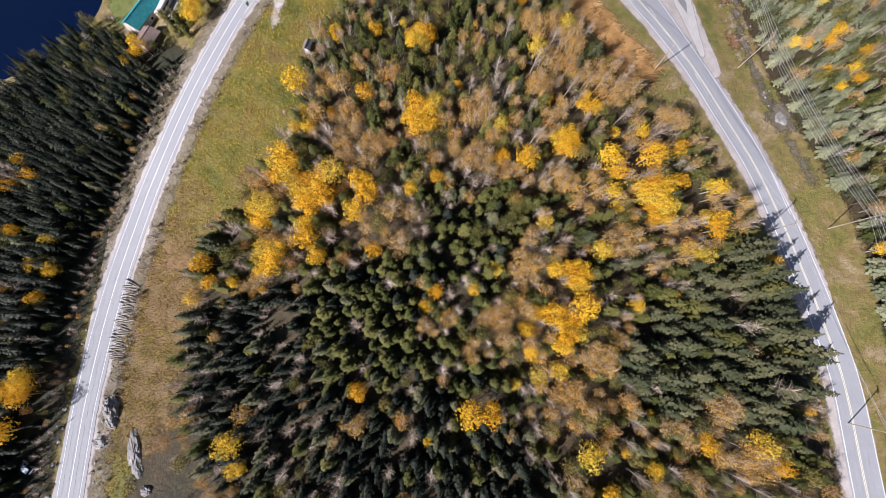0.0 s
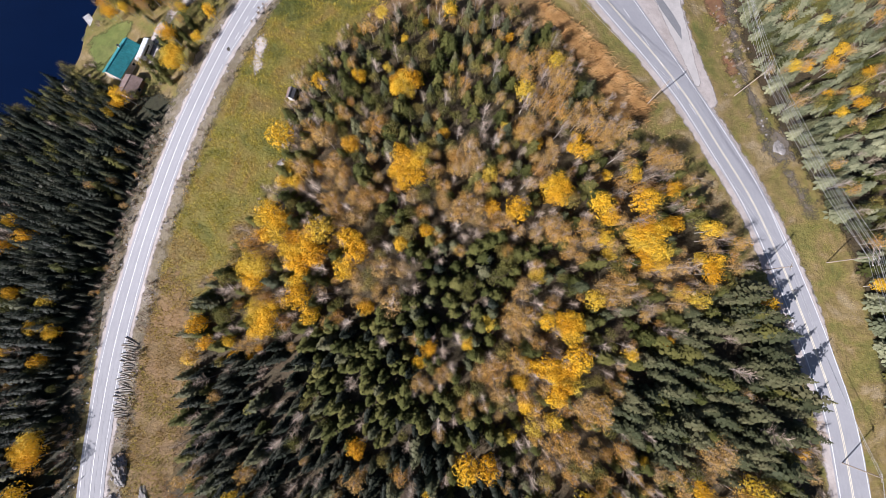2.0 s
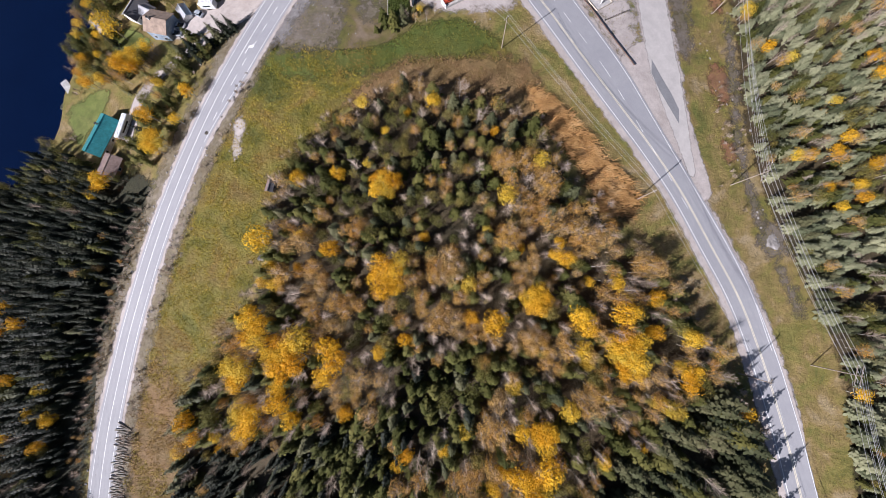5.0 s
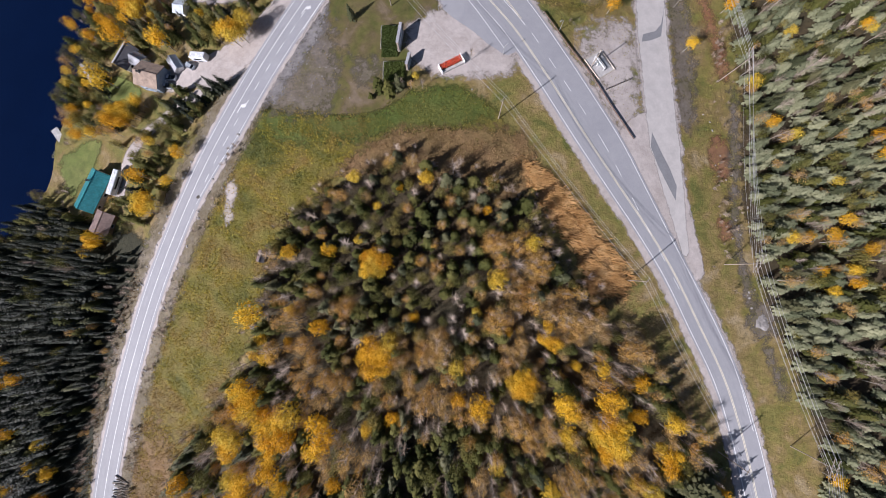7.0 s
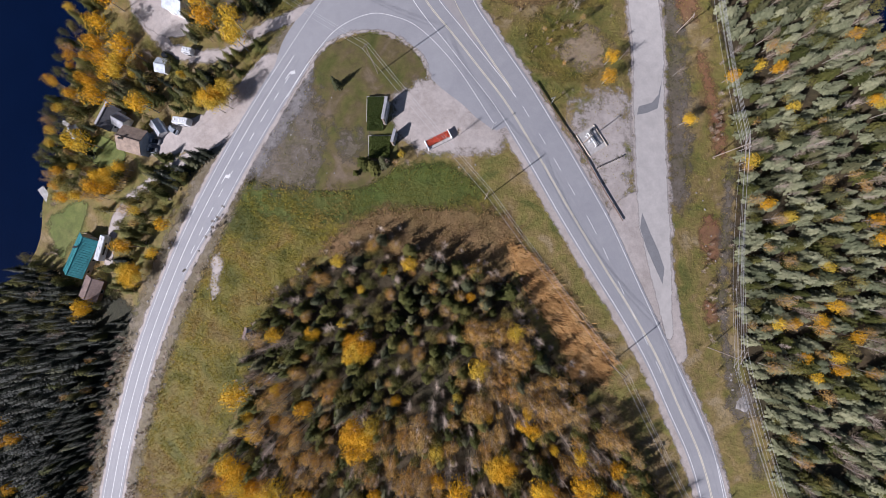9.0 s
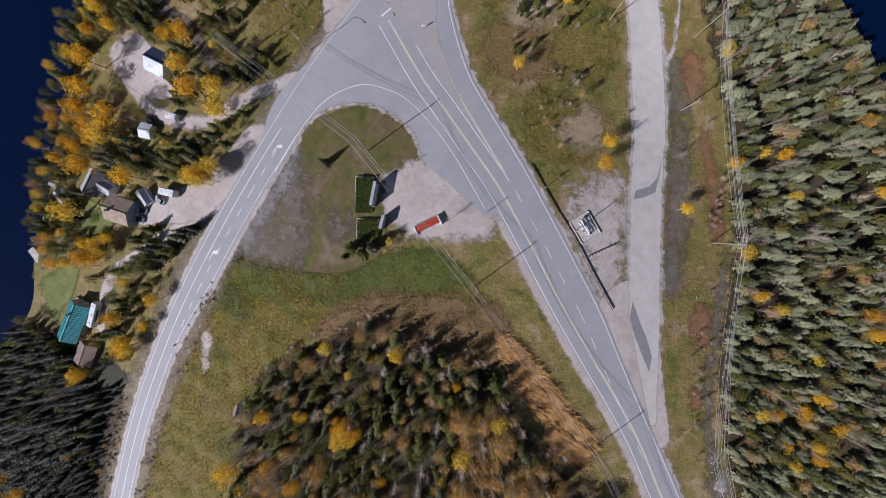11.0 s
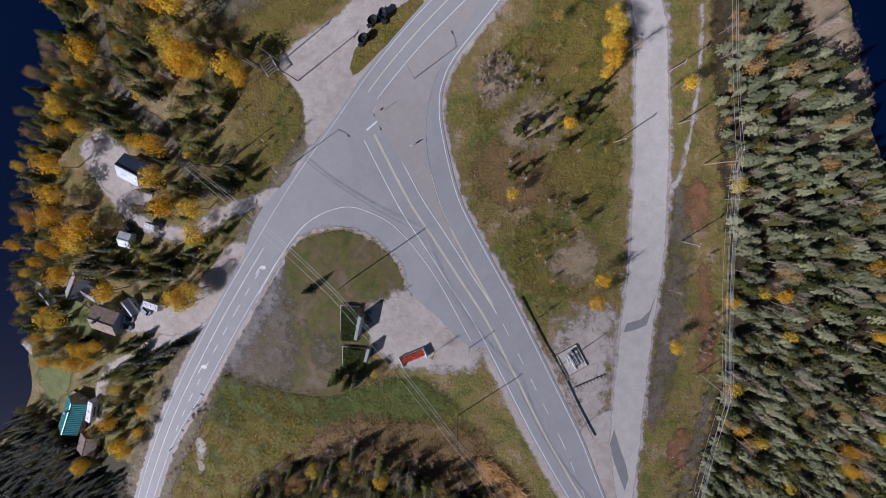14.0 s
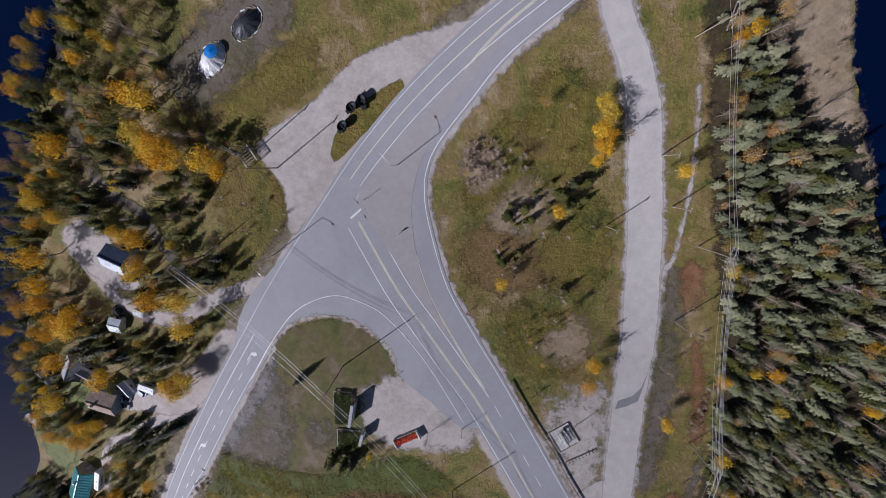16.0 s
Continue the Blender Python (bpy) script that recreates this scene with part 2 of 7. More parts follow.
def link_mesh(name, verts, faces, mats, parent=None, smooth=False):
    me = bpy.data.meshes.new(name)
    me.from_pydata(verts, [], faces)
    for m in (mats if isinstance(mats, (list, tuple)) else [mats]):
        me.materials.append(m)
    if smooth:
        me.shade_smooth()
    ob = new(name, me)
    if parent:
        ob.parent = parent
    return ob


def part(name, bm, material, parent=None, label="", smooth=False):
    me = bpy.data.meshes.new(name)
    bm.normal_update()
    bm.to_mesh(me)
    bm.free()
    me.materials.append(material)
    if smooth:
        me.shade_smooth()
    ob = new(name, me)
    if parent:
        ob.parent = parent
    if label:
        ob["label"] = label
    return ob


def curve(pts, step=3.0, closed=False):
    """Points along a smooth line through pts."""
    P = [Vector((*p[:2], 0)) for p in pts]
    n = len(P)
    out = []
    for i in range(n if closed else n - 1):
        a, b, c, d = (P[(i + k) % n] if closed else P[min(max(i + k, 0), n - 1)] for k in (-1, 0, 1, 2))
        if not closed and i == 0:
            a = b * 2 - c
        if not closed and i == n - 2:
            d = c * 2 - b
        k = max(1, int((c - b).length / step))
        for j in range(k):
            t = j / k
            out.append(0.5 * (2 * b + (c - a) * t + (2 * a - 5 * b + 4 * c - d) * t * t + (3 * b - a - 3 * c + d) * t ** 3))
    if not closed:
        out.append(P[-1])
    return out


def normals(line):
    out = []
    for i in range(len(line)):
        d = line[min(i + 1, len(line) - 1)] - line[max(i - 1, 0)]
        out.append(Vector((d.y, -d.x, 0)).normalized())
    return out


def offset(line, d):
    """The line moved d metres to the right of its way."""
    return [p + n * d for p, n in zip(line, normals(line))]


def strip(name, line, a, b, z, mat, ragged=0.0, parent=None):
    """A flat band along a line, from a to b metres right of it; ragged: how uneven its edges are."""
    if mat in SOFT:
        C = np.array([(p.x, p.y) for p in offset(line, (a + b) / 2) if -110 < p.y < 320])
        return cover(name, lambda P: (b - a) / 2 - seg_distance(P, C[:-1], C[1:]), C.min(0), C.max(0), z, mat, ragged, 1.0)
    verts, faces = [], []
    m = max(2, 1 + math.ceil((b - a) / 2.2))
    for i, (p, n) in enumerate(zip(line, normals(line))):
        ja = ragged * noise.noise((p.x * 0.8, p.y * 0.8, 3.1)) * 2
        jb = ragged * noise.noise((p.x * 0.8, p.y * 0.8, 8.7)) * 2
        A, B = p + n * (a + ja), p + n * (b + jb)
        for j in range(m):
            Q = A.lerp(B, j / (m - 1))
            verts.append((Q.x, Q.y, float(height(Q.x, Q.y)) + z))
            if i and j:
                k = m * i + j
                faces.append((k - m - 1, k - m, k, k - 1))
    return link_mesh(name, verts, faces, mat, parent)


def seg_distance(P, A, B):
    """The distance of points P to the nearest of the segments A to B."""
    best = np.full(len(P), 1e9)
    for a, b in zip(A, B):
        d = b - a
        t = np.clip(((P - a) @ d) / max(1e-9, d @ d), 0, 1)
        best = np.minimum(best, ((P - a - t[:, None] * d) ** 2).sum(1))
    return np.sqrt(best)


def in_poly(P, A):
    ins = np.zeros(len(P), bool)
    j = len(A) - 1
    for i in range(len(A)):
        ins ^= ((A[i, 1] > P[:, 1]) != (A[j, 1] > P[:, 1])) & (P[:, 0] < (A[j, 0] - A[i, 0]) * (P[:, 1] - A[i, 1]) / (A[j, 1] - A[i, 1] + 1e-9) + A[i, 0])
        j = i
    return ins


def cover(name, depth, lo, hi, z, mat, ragged, step=1.3):
    """A ground cover as a fine sheet; depth(P) is how far inside its rim a point lies."""
    xs, ys = np.arange(lo[0] - 4, hi[0] + 4, step), np.arange(lo[1] - 4, hi[1] + 4, step)
    X, Y = np.meshgrid(xs, ys)
    P = np.stack([X.ravel(), Y.ravel()], 1)
    sd = depth(P)
    nx, ny = len(xs), len(ys)
    g = sd.reshape(ny, nx)
    keep = np.maximum.reduce([g[:-1, :-1], g[1:, :-1], g[:-1, 1:], g[1:, 1:]]) > -1.2 - 2.2 * ragged
    r, c = np.nonzero(keep)
    a = r * nx + c
    F = np.stack([a, a + 1, a + nx + 1, a + nx], 1)
    used, inv = np.unique(F.ravel(), return_inverse=True)
    V = np.concatenate([P[used], (height(P[used, 0], P[used, 1]) + z)[:, None]], 1)
    me = bpy.data.meshes.new(name)
    me.vertices.add(len(V))
    me.vertices.foreach_set("co", V.ravel())
    me.loops.add(len(inv))
    me.loops.foreach_set("vertex_index", inv)
    me.polygons.add(len(F))
    me.polygons.foreach_set("loop_start", np.arange(0, len(inv), 4))
    me.update(calc_edges=True)
    me.attributes.new("edge", "FLOAT", "POINT").data.foreach_set("value", sd[used] / (0.12 + ragged))
    me.materials.append(mat)
    return new(name, me)


SOFT = (M_SCREE, M_SHADEFLOOR, M_MUD, M_BRUSH, M_GRAVEL, M_STONY, M_MARSH, M_GREEN, M_SEDGE, M_REED, M_LAWN, M_BRIGHT, M_FLOOR, M_REDDIRT, M_OLDROAD)


def patch(name, pts, z, mat, ragged=0.0, smooth=True, step=2.5):
    """A flat piece of ground with a smooth or ragged outline."""
    line = curve(pts, step, True) if smooth else [Vector((*p, 0)) for p in pts]
    if mat in SOFT:
        A = np.array([(p.x, p.y) for p in line])
        B = np.roll(A, -1, 0)
        A, B = np.clip(A, -230, 330), np.clip(B, -230, 330)
        return cover(name, lambda P: np.where(in_poly(P, A), 1, -1) * seg_distance(P, A, B), A.min(0), A.max(0), z, mat, ragged, 2.4 if mat in (M_FLOOR, M_SHADEFLOOR) else 1.3)
    bm = bmesh.new()
    f = bm.faces.new([bm.verts.new((p.x + ragged * 2 * noise.noise((p.x * 0.3, p.y * 0.3, 1)), p.y + ragged * 2 * noise.noise((p.x * 0.3, p.y * 0.3, 5)), z)) for p in line])
    f.normal_update()
    if f.normal.z < 0:
        f.normal_flip()
    lo, hi = [min(v.co[i] for v in bm.verts) for i in (0, 1)], [max(v.co[i] for v in bm.verts) for i in (0, 1)]
    for i in (0, 1):
        for k in range(1, int((hi[i] - lo[i]) / 3) + 1):
            at, n = Vector((0, 0, 0)), Vector((0, 0, 0))
            at[i], n[i] = lo[i] + 3 * k, 1
            bmesh.ops.bisect_plane(bm, geom=bm.verts[:] + bm.edges[:] + bm.faces[:], plane_co=at, plane_no=n)
    bmesh.ops.triangulate(bm, faces=bm.faces[:])
    for v in bm.verts:
        v.co.z = float(height(v.co.x, v.co.y)) + z
    return part(name, bm, mat)


def inside(x, y, poly):
    c = False
    j = len(poly) - 1
    for i in range(len(poly)):
        xi, yi, xj, yj = poly[i][0], poly[i][1], poly[j][0], poly[j][1]
        if (yi > y) != (yj > y) and x < (xj - xi) * (y - yi) / (yj - yi) + xi:
            c = not c
        j = i
    return c


# ---------------- ground, lakes ----------------
SHORE_W = [(-186, -400), (-186, -60), (-184, 43), (-174, 84), (-164, 96), (-148, 105), (-139.5, 121), (-137, 140), (-132.5, 160), (-127.5, 182), (-121.5, 207), (-113, 235), (-105.5, 255), (-92, 275), (-81, 295), (-65.6, 391.6), (-65.6, 821.6)]
SHORE_E = [(54.1, 825.8), (103.0, 396.0), (124.1, 297.1), (128.5, 276.9), (137.7, 256.8), (145.3, 240.8), (154.8, 224.7), (166.4, 202.4), (176.1, 182.0), (185.8, 155.2), (204.8, 93.5), (218.7, 5.5), (230, -345)]
west_shore, east_shore = curve(SHORE_W, 3), curve(SHORE_E, 3)


def build_ground():
    """The land from shore to shore, with a bank down into each lake."""
    ys = np.arange(-420, 820, 4.5)
    w = np.array([(p.x, p.y) for p in west_shore])
    e = np.array([(p.x, p.y) for p in east_shore[::-1]])
    xw, xe = np.interp(ys, w[:, 1], w[:, 0]), np.interp(ys, e[:, 1], e[:, 0])
    xw = xw + [1.2 * noise.noise((0, y * 0.2, 2)) + 2.2 * noise.noise((5, y * 0.05, 2)) for y in ys]
    xe = xe + [1.2 * noise.noise((0, y * 0.2, 4)) + 2.2 * noise.noise((5, y * 0.05, 4)) for y in ys]
    n = 96
    t = np.linspace(0, 1, n)
    X = xw[:, None] * (1 - t) + xe[:, None] * t
    X = np.concatenate([xw[:, None] - 4.5, X, xe[:, None] + 4.5], 1)
    Y = np.repeat(ys[:, None], n + 2, 1)
    Z = height(X, Y) - 0.07
    Z[:, 0], Z[:, -1] = LAKE - 2.5, LAKE - 2.5
    V = np.stack([X, Y, Z], -1).reshape(-1, 3)
    r, c = np.meshgrid(np.arange(len(ys) - 1), np.arange(n + 1), indexing="ij")
    a = (r * (n + 2) + c).ravel()
    F = np.stack([a, a + 1, a + n + 3, a + n + 2], 1)
    ob = link_mesh("ground", V.tolist(), F.tolist(), M_GRASS)
    return tagged(ob, "rough autumn grass land between two lakes", "ground", kind="structure")


build_ground()
bed = link_mesh("lake_bed", [(-4000, -4000, LAKE - 3), (4000, -4000, LAKE - 3), (4000, 4000, LAKE - 3), (-4000, 4000, LAKE - 3)], [(0, 1, 2, 3)], M_BEDROCK)
tagged(bed, "dark stony bed below the lake water", "ground", kind="structure")
lake = link_mesh("water", [(-4000, -4000, LAKE), (4000, -4000, LAKE), (4000, 4000, LAKE), (-4000, 4000, LAKE)], [(0, 1, 2, 3)], M_WATER)
tagged(lake, "deep blue rippled lake water along both shores", "water", kind="structure")

# ---------------- roads ----------------
WEST = [(-107.6, -106.2), (-109.5, -47.6), (-110.3, -20.1), (-108.4, 11.5), (-103.1, 38.6), (-96.3, 61.2), (-88.3, 83.8), (-79.3, 105.6), (-69.9, 126.5), (-59.7, 146.3), (-48.4, 167.2), (-36.4, 188.1), (-24.2, 209.2), (-11.5, 228.4), (1.7, 247.8), (18.2, 266.5), (40.1, 285.6), (74.4, 309.2), (120.6, 335.6), (238.5, 394.0)]
HIGH = [(116, -123), (120, -48), (121.5, -20), (120, -2), (117.5, 15), (113.5, 34.5), (107.7, 53), (98.6, 71.5), (89.8, 89), (80.5, 104.2), (74, 114), (67.5, 124), (59.3, 137.2), (48.7, 155.4), (38.6, 172.1), (29.4, 184.5), (20.6, 196.3), (11.7, 208), (-0.7, 228)]
west = curve(WEST, 2)
high = curve(HIGH, 2)
SLIP = [(114.7, 34.5), (110, 52.2), (104.1, 66.1), (97.7, 78.5), (91.6, 90), (84.9, 102.8), (79, 114.6), (71, 131), (62, 146.7), (51.3, 164.9), (43.2, 178.4), (33.2, 193.8), (24.2, 209), (17.9, 228), (16.2, 238.1), (16.9, 245.6), (20.3, 253.5), (28.8, 264.9), (39.7, 278.2), (58, 293)]
slip = curve(SLIP, 2)
SIDE = [(94.7, 95), (91, 118), (88.8, 136), (88.3, 155), (88, 175), (88.4, 194), (87, 212.7), (85.2, 230.2), (82.5, 246.5), (79.9, 261.6), (74.7, 275.7), (67.9, 289), (55, 330)]
side = curve(SIDE, 1.5)
road_z = 0.12

shoulder_w = strip("gravel_shoulder", west, -5.4, 5.4, 0.05, M_GRAVEL, 0.55)
tagged(shoulder_w, "pale gravel shoulder of the lakeside road", "road shoulder", kind="structure")
shoulder_h = strip("gravel_shoulder", high[:-9], -6.6, 6.4, 0.06, M_GRAVEL, 0.7)
tagged(shoulder_h, "pale gravel shoulder of the highway", "road shoulder", kind="structure")
tagged(strip("brushy_verge", west, -9.5, 9.8, 0.03, M_BRUSH, 2.2), "brushy grey-brown verge of the lakeside road", "verge", kind="structure")
tagged(strip("road", west, -4.3, 4.3, road_z, M_ASPHALT, 0.12), "worn grey two-lane lakeside road", "road", kind="structure")
tagged(strip("road", high, -4.4, 5.2, road_z + 0.01, M_ASPHALT, 0.12), "worn grey asphalt highway with painted lines", "road", kind="structure")
tagged(strip("road", slip, -4.2, 3.7, road_z + 0.02, M_ASPHALT, 0.1), "curved grey asphalt slip lane", "road", kind="structure")

tagged(strip("gravel_shoulder", slip[:-4], -2, 5.0, 0.0535, M_GRAVEL, 0.9), "pale gravel edge of the slip lane", "road shoulder", kind="structure")
APRON = [(-42.3, 173.1), (-27.7, 190.1), (-19.8, 196.2), (-8.8, 198.8), (1.3, 195.9), (9.5, 189.0), (13.2, 180.5), (23.6, 171.5), (35.4, 162.5), (39.2, 171.6), (20.1, 197.7), (6.2, 218.7), (-1.7, 234.6), (-10.8, 233.4), (-24.2, 217.1), (-39.6, 197.1)]
tagged(patch("junction_pavement", APRON, road_z - 0.02, M_ASPHALT, 0.15), "worn grey asphalt of the junction", "road", kind="structure")
ISLAND = [(40.3, 280.5), (24.3, 266.7), (9.7, 251.0), (2.0, 240.7), (-1.1, 234.6), (6.0, 223.7), (28.1, 193.8), (20.7, 208.8), (16.6, 222.9), (15.5, 235.0), (18.4, 248.2), (27.5, 263.7)]
M_ISLAND = surface("pinkish_worn_pavement", [(0.32, 0.3, 0.295), (0.36, 0.338, 0.33), (0.39, 0.368, 0.36)], [(0.32, 0.3, 0.295), (0.375, 0.35, 0.345)], 1.8, 0.15, 0.5, rough=0.9, bump=0.2, bump_dist=0.03, mottle=0.08)
tagged(patch("traffic_island", ISLAND, road_z + 0.06, M_ISLAND, 0.0, True, step=3), "flat pinkish gravelled traffic island", "traffic island", kind="structure")
S2D = np.array([(p.x, p.y) for p in side])
tagged(cover("side_road", lambda P: np.interp(P[:, 1], (95, 131, 205, 256, 297), (1.2, 5.4, 5.4, 4.6, 3.6)) - seg_distance(P, S2D[:-1], S2D[1:]), S2D.min(0), S2D.max(0), 0.07, M_OLDROAD, 0.3, 1.0), "bleached wide old asphalt side road", "road", kind="structure")
tagged(cover("gravel_verge", lambda P: np.interp(P[:, 1], (95, 131, 205, 256, 297), (1.8, 6.3, 6.3, 5.4, 4.3)) - seg_distance(P, S2D[:-1], S2D[1:]), S2D.min(0), S2D.max(0), 0.04, M_GRAVEL, 1.0, 1.0), "gravel verge of the old side road", "road shoulder", kind="structure")
LINK = [(72.6, 134.3), (85.3, 143.6), (93.2, 129.4), (97.5, 107.1), (101.7, 87.0), (98.4, 85.0), (87.8, 103.0), (80.1, 117.1)]
tagged(patch("gravel_fork", LINK, 0.065, M_GRAVEL, 0.6), "pale gravel where the side road leaves the highway", "gravel", kind="structure")
LOT = [(1.7, 174.3), (7.0, 177.4), (12.7, 180.0), (18.7, 177.5), (27.5, 170.5), (36.3, 163.5), (38.3, 158.4), (33.4, 154.9), (25.7, 154.3), (16.2, 154.3), (9.4, 156.2), (3.5, 160.2), (1.4, 166.3)]
tagged(patch("gravel_lot", LOT, 0.08, M_GRAVEL, 2.0), "pale pinkish gravel parking lot", "parking lot", kind="structure")
TURNOUT = [(-21.5, 223.2), (-24.4, 237.1), (-32.4, 248.0), (-26.5, 255.1), (-14.5, 262.5), (-5.5, 270.9), (5.5, 277.4), (21.8, 282.0), (34.0, 283.4), (12.2, 262.3), (-9.0, 237.4)]
tagged(patch("gravel_turnout", TURNOUT, 0.07, M_GRAVEL, 0.6), "pale gravel turnout beside the road", "parking lot", kind="structure")
TURN_ISLAND = [(-8.4, 245.5), (-8.3, 252.6), (-0.1, 262.4), (12.4, 269.4), (12.6, 265.3), (2.3, 255.4)]
tagged(patch("grass_island", TURN_ISLAND, 0.1, M_MARSH, 0.2), "grassy island in the gravel turnout", "grass", kind="structure")
LAWN = [(-27.5, 188.1), (-19.7, 194.7), (-8.7, 197.3), (1.4, 194.4), (9.1, 188.0), (11.8, 179.9), (2.2, 174.3), (2.6, 160.2), (1.8, 149.2), (-11.6, 142.1), (-27.5, 142.2), (-46.2, 146.2), (-39.7, 164.2)]
tagged(patch("lawn", LAWN, 0.0345, M_LAWN, 0.6), "mown olive lawn with worn brown spots", "lawn", kind="structure")
tagged(strip("gravel_edge", curve([(-38.9, 169.2), (-27.6, 189.1), (-19.8, 195.7), (-8.8, 198.3), (1.3, 195.4), (9.5, 188.8), (12.5, 181.5)], 2), -0.5, 0.5, 0.106, M_GRAVEL, 0.7), "pale gravel edge between lawn and asphalt", "road shoulder", kind="structure")
STONY = [(-28.2, 181.2), (-32.9, 174.1), (-42.6, 159.2), (-48.4, 146.2), (-29.5, 142.2), (-22.9, 155.2), (-25.5, 169.2)]
tagged(patch("stony_ground", STONY, 0.044, M_STONY, 4.5), "stony bare ground beside the lawn", "bare ground", kind="structure")
tagged(patch("stone_streak", [(-29.3, 183.1), (-35.1, 175.1), (-43.8, 161.2), (-50.6, 149.2), (-45.3, 148.2), (-37.5, 161.2), (-30.7, 171.2)], 0.049, M_SCREE, 3.0), "grey loose stones along the road edge", "bare ground", kind="structure")
MARSH = [(-102.4, -32.3), (-100.8, -3.7), (-97.2, 29.9), (-87.6, 59.2), (-73.8, 93.7), (-59.3, 123.4), (-47.3, 146.2), (-27.5, 142.2), (-10.6, 141.1), (1.9, 148.2), (18.1, 149.2), (30.5, 143.2), (35.2, 133.2), (40.7, 121.1), (18.1, 127.1), (-0.8, 131.1), (-21.9, 119.2), (-41.7, 98.4), (-45.6, 78.7), (-60.2, 49.4), (-77.3, 23.3), (-81.6, -3.5), (-83.9, -32.1)]
tagged(patch("marsh", MARSH, 0.015, M_MARSH, 1.5), "tall yellow-green marsh grass", "grass", kind="structure")
GREEN = [(-51.5, 145.3), (-28.5, 143.2), (-8.7, 142.1), (1.8, 149.2), (20.0, 150.3), (30.5, 142.2), (20.0, 136.1), (4.9, 134.1), (-20.2, 132.1), (-46.7, 133.3)]
tagged(patch("green_sward", GREEN, 0.025, M_GREEN, 3.0), "band of greener marsh grass", "grass", kind="structure")
SEDGE = [(-22.0, 121.2), (-10.4, 131.1), (-0.8, 136.1), (18.1, 136.1), (37.1, 135.2), (43.7, 127.1), (38.6, 113.0), (18.0, 115.1), (-0.7, 121.1)]
tagged(patch("sedge_bed", SEDGE, 0.0395, M_SEDGE, 2.5), "dry brown sedge along the trees", "grass", kind="structure")
REED = [(38.9, 125.1), (45.5, 122.1), (53.1, 115.1), (65.2, 99.0), (74.8, 88.0), (73.5, 81.1), (60.7, 82.1), (57.3, 95.0), (46.1, 109.0)]
tagged(patch("reed_bed", REED, 0.0465, M_REED, 3.5), "flattened orange reeds beside the highway", "reeds", kind="structure")
WOODS = [(-83.3, -106.2), (-79.4, 9.8), (-77.3, 22.3), (-63.4, 42.6), (-48.7, 64.0), (-45.7, 90.5), (-34.7, 109.3), (-20.9, 116.2), (-1.7, 126.1), (21.8, 120.1), (39.6, 112.0), (51.3, 91.0), (62.5, 79.1), (81.5, 58.4), (94.9, 38.0), (106.8, 11.3), (109.6, -10.4), (112.2, -32.0), (109.6, -106.2)]
tagged(patch("forest_floor", WOODS, 0.02, M_FLOOR, 2.0), "brown leaf-strewn forest floor", "forest floor", kind="structure")
WOODS_W = [(-150.0, -109.2), (-116.3, -106.3), (-116.1, -42.1), (-116.5, -13.5), (-114.6, 15.2), (-110.0, 40.5), (-102.7, 62.2), (-96.4, 81.9), (-94.7, 99.8), (-111.7, 103.9), (-129.1, 108.2), (-140.2, 108.3), (-152.8, 96.4), (-172.8, 84.4), (-182.9, 43.4)]
tagged(patch("forest_floor", WOODS_W, 0.022, M_SHADEFLOOR, 2.0), "forest floor by the lake with tree shade put into its colour", "forest floor", kind="structure")
WOODS_E = [(116.5, 190.0), (112.0, 205.3), (106.1, 227.7), (101.1, 246.0), (95.8, 268.3), (89.5, 307.3), (119.1, 307.3), (124.4, 278.9), (132.7, 256.7), (141.5, 238.6), (152.1, 220.5), (163.5, 200.3), (172.2, 181.9), (184.0, 155.2), (200.5, 93.5), (210.1, 5.5), (181.3, -104.4), (128.8, -105.4), (138.2, -5.6), (139.3, 29.4), (131.7, 58.4), (122.1, 87.1), (117.5, 118.3), (119.2, 154.1)]
tagged(patch("forest_floor", WOODS_E, 0.024, M_FLOOR, 2.0), "dry brown floor of the spruce woods", "forest floor", kind="structure")
RUST = [(106.5, 193.0), (110.5, 184.8), (114.9, 164.1), (113.8, 156.0), (110.3, 164.1), (107.8, 180.7)]
tagged(patch("rusty_scrub_ground", RUST, 0.032, M_REDDIRT, 2.5), "rust-red low scrub under the power line", "scrub", kind="structure")

FIELD = [(55.1, 173.8), (44.1, 187.9), (34.7, 206.0), (28.3, 218.1), (26.6, 236.3), (31.1, 250.6), (42.8, 267.2), (56.7, 281.9), (65.3, 273.9), (72.2, 255.6), (76.2, 230.2), (79.8, 199.7), (79.8, 176.2), (67.3, 174.0)]
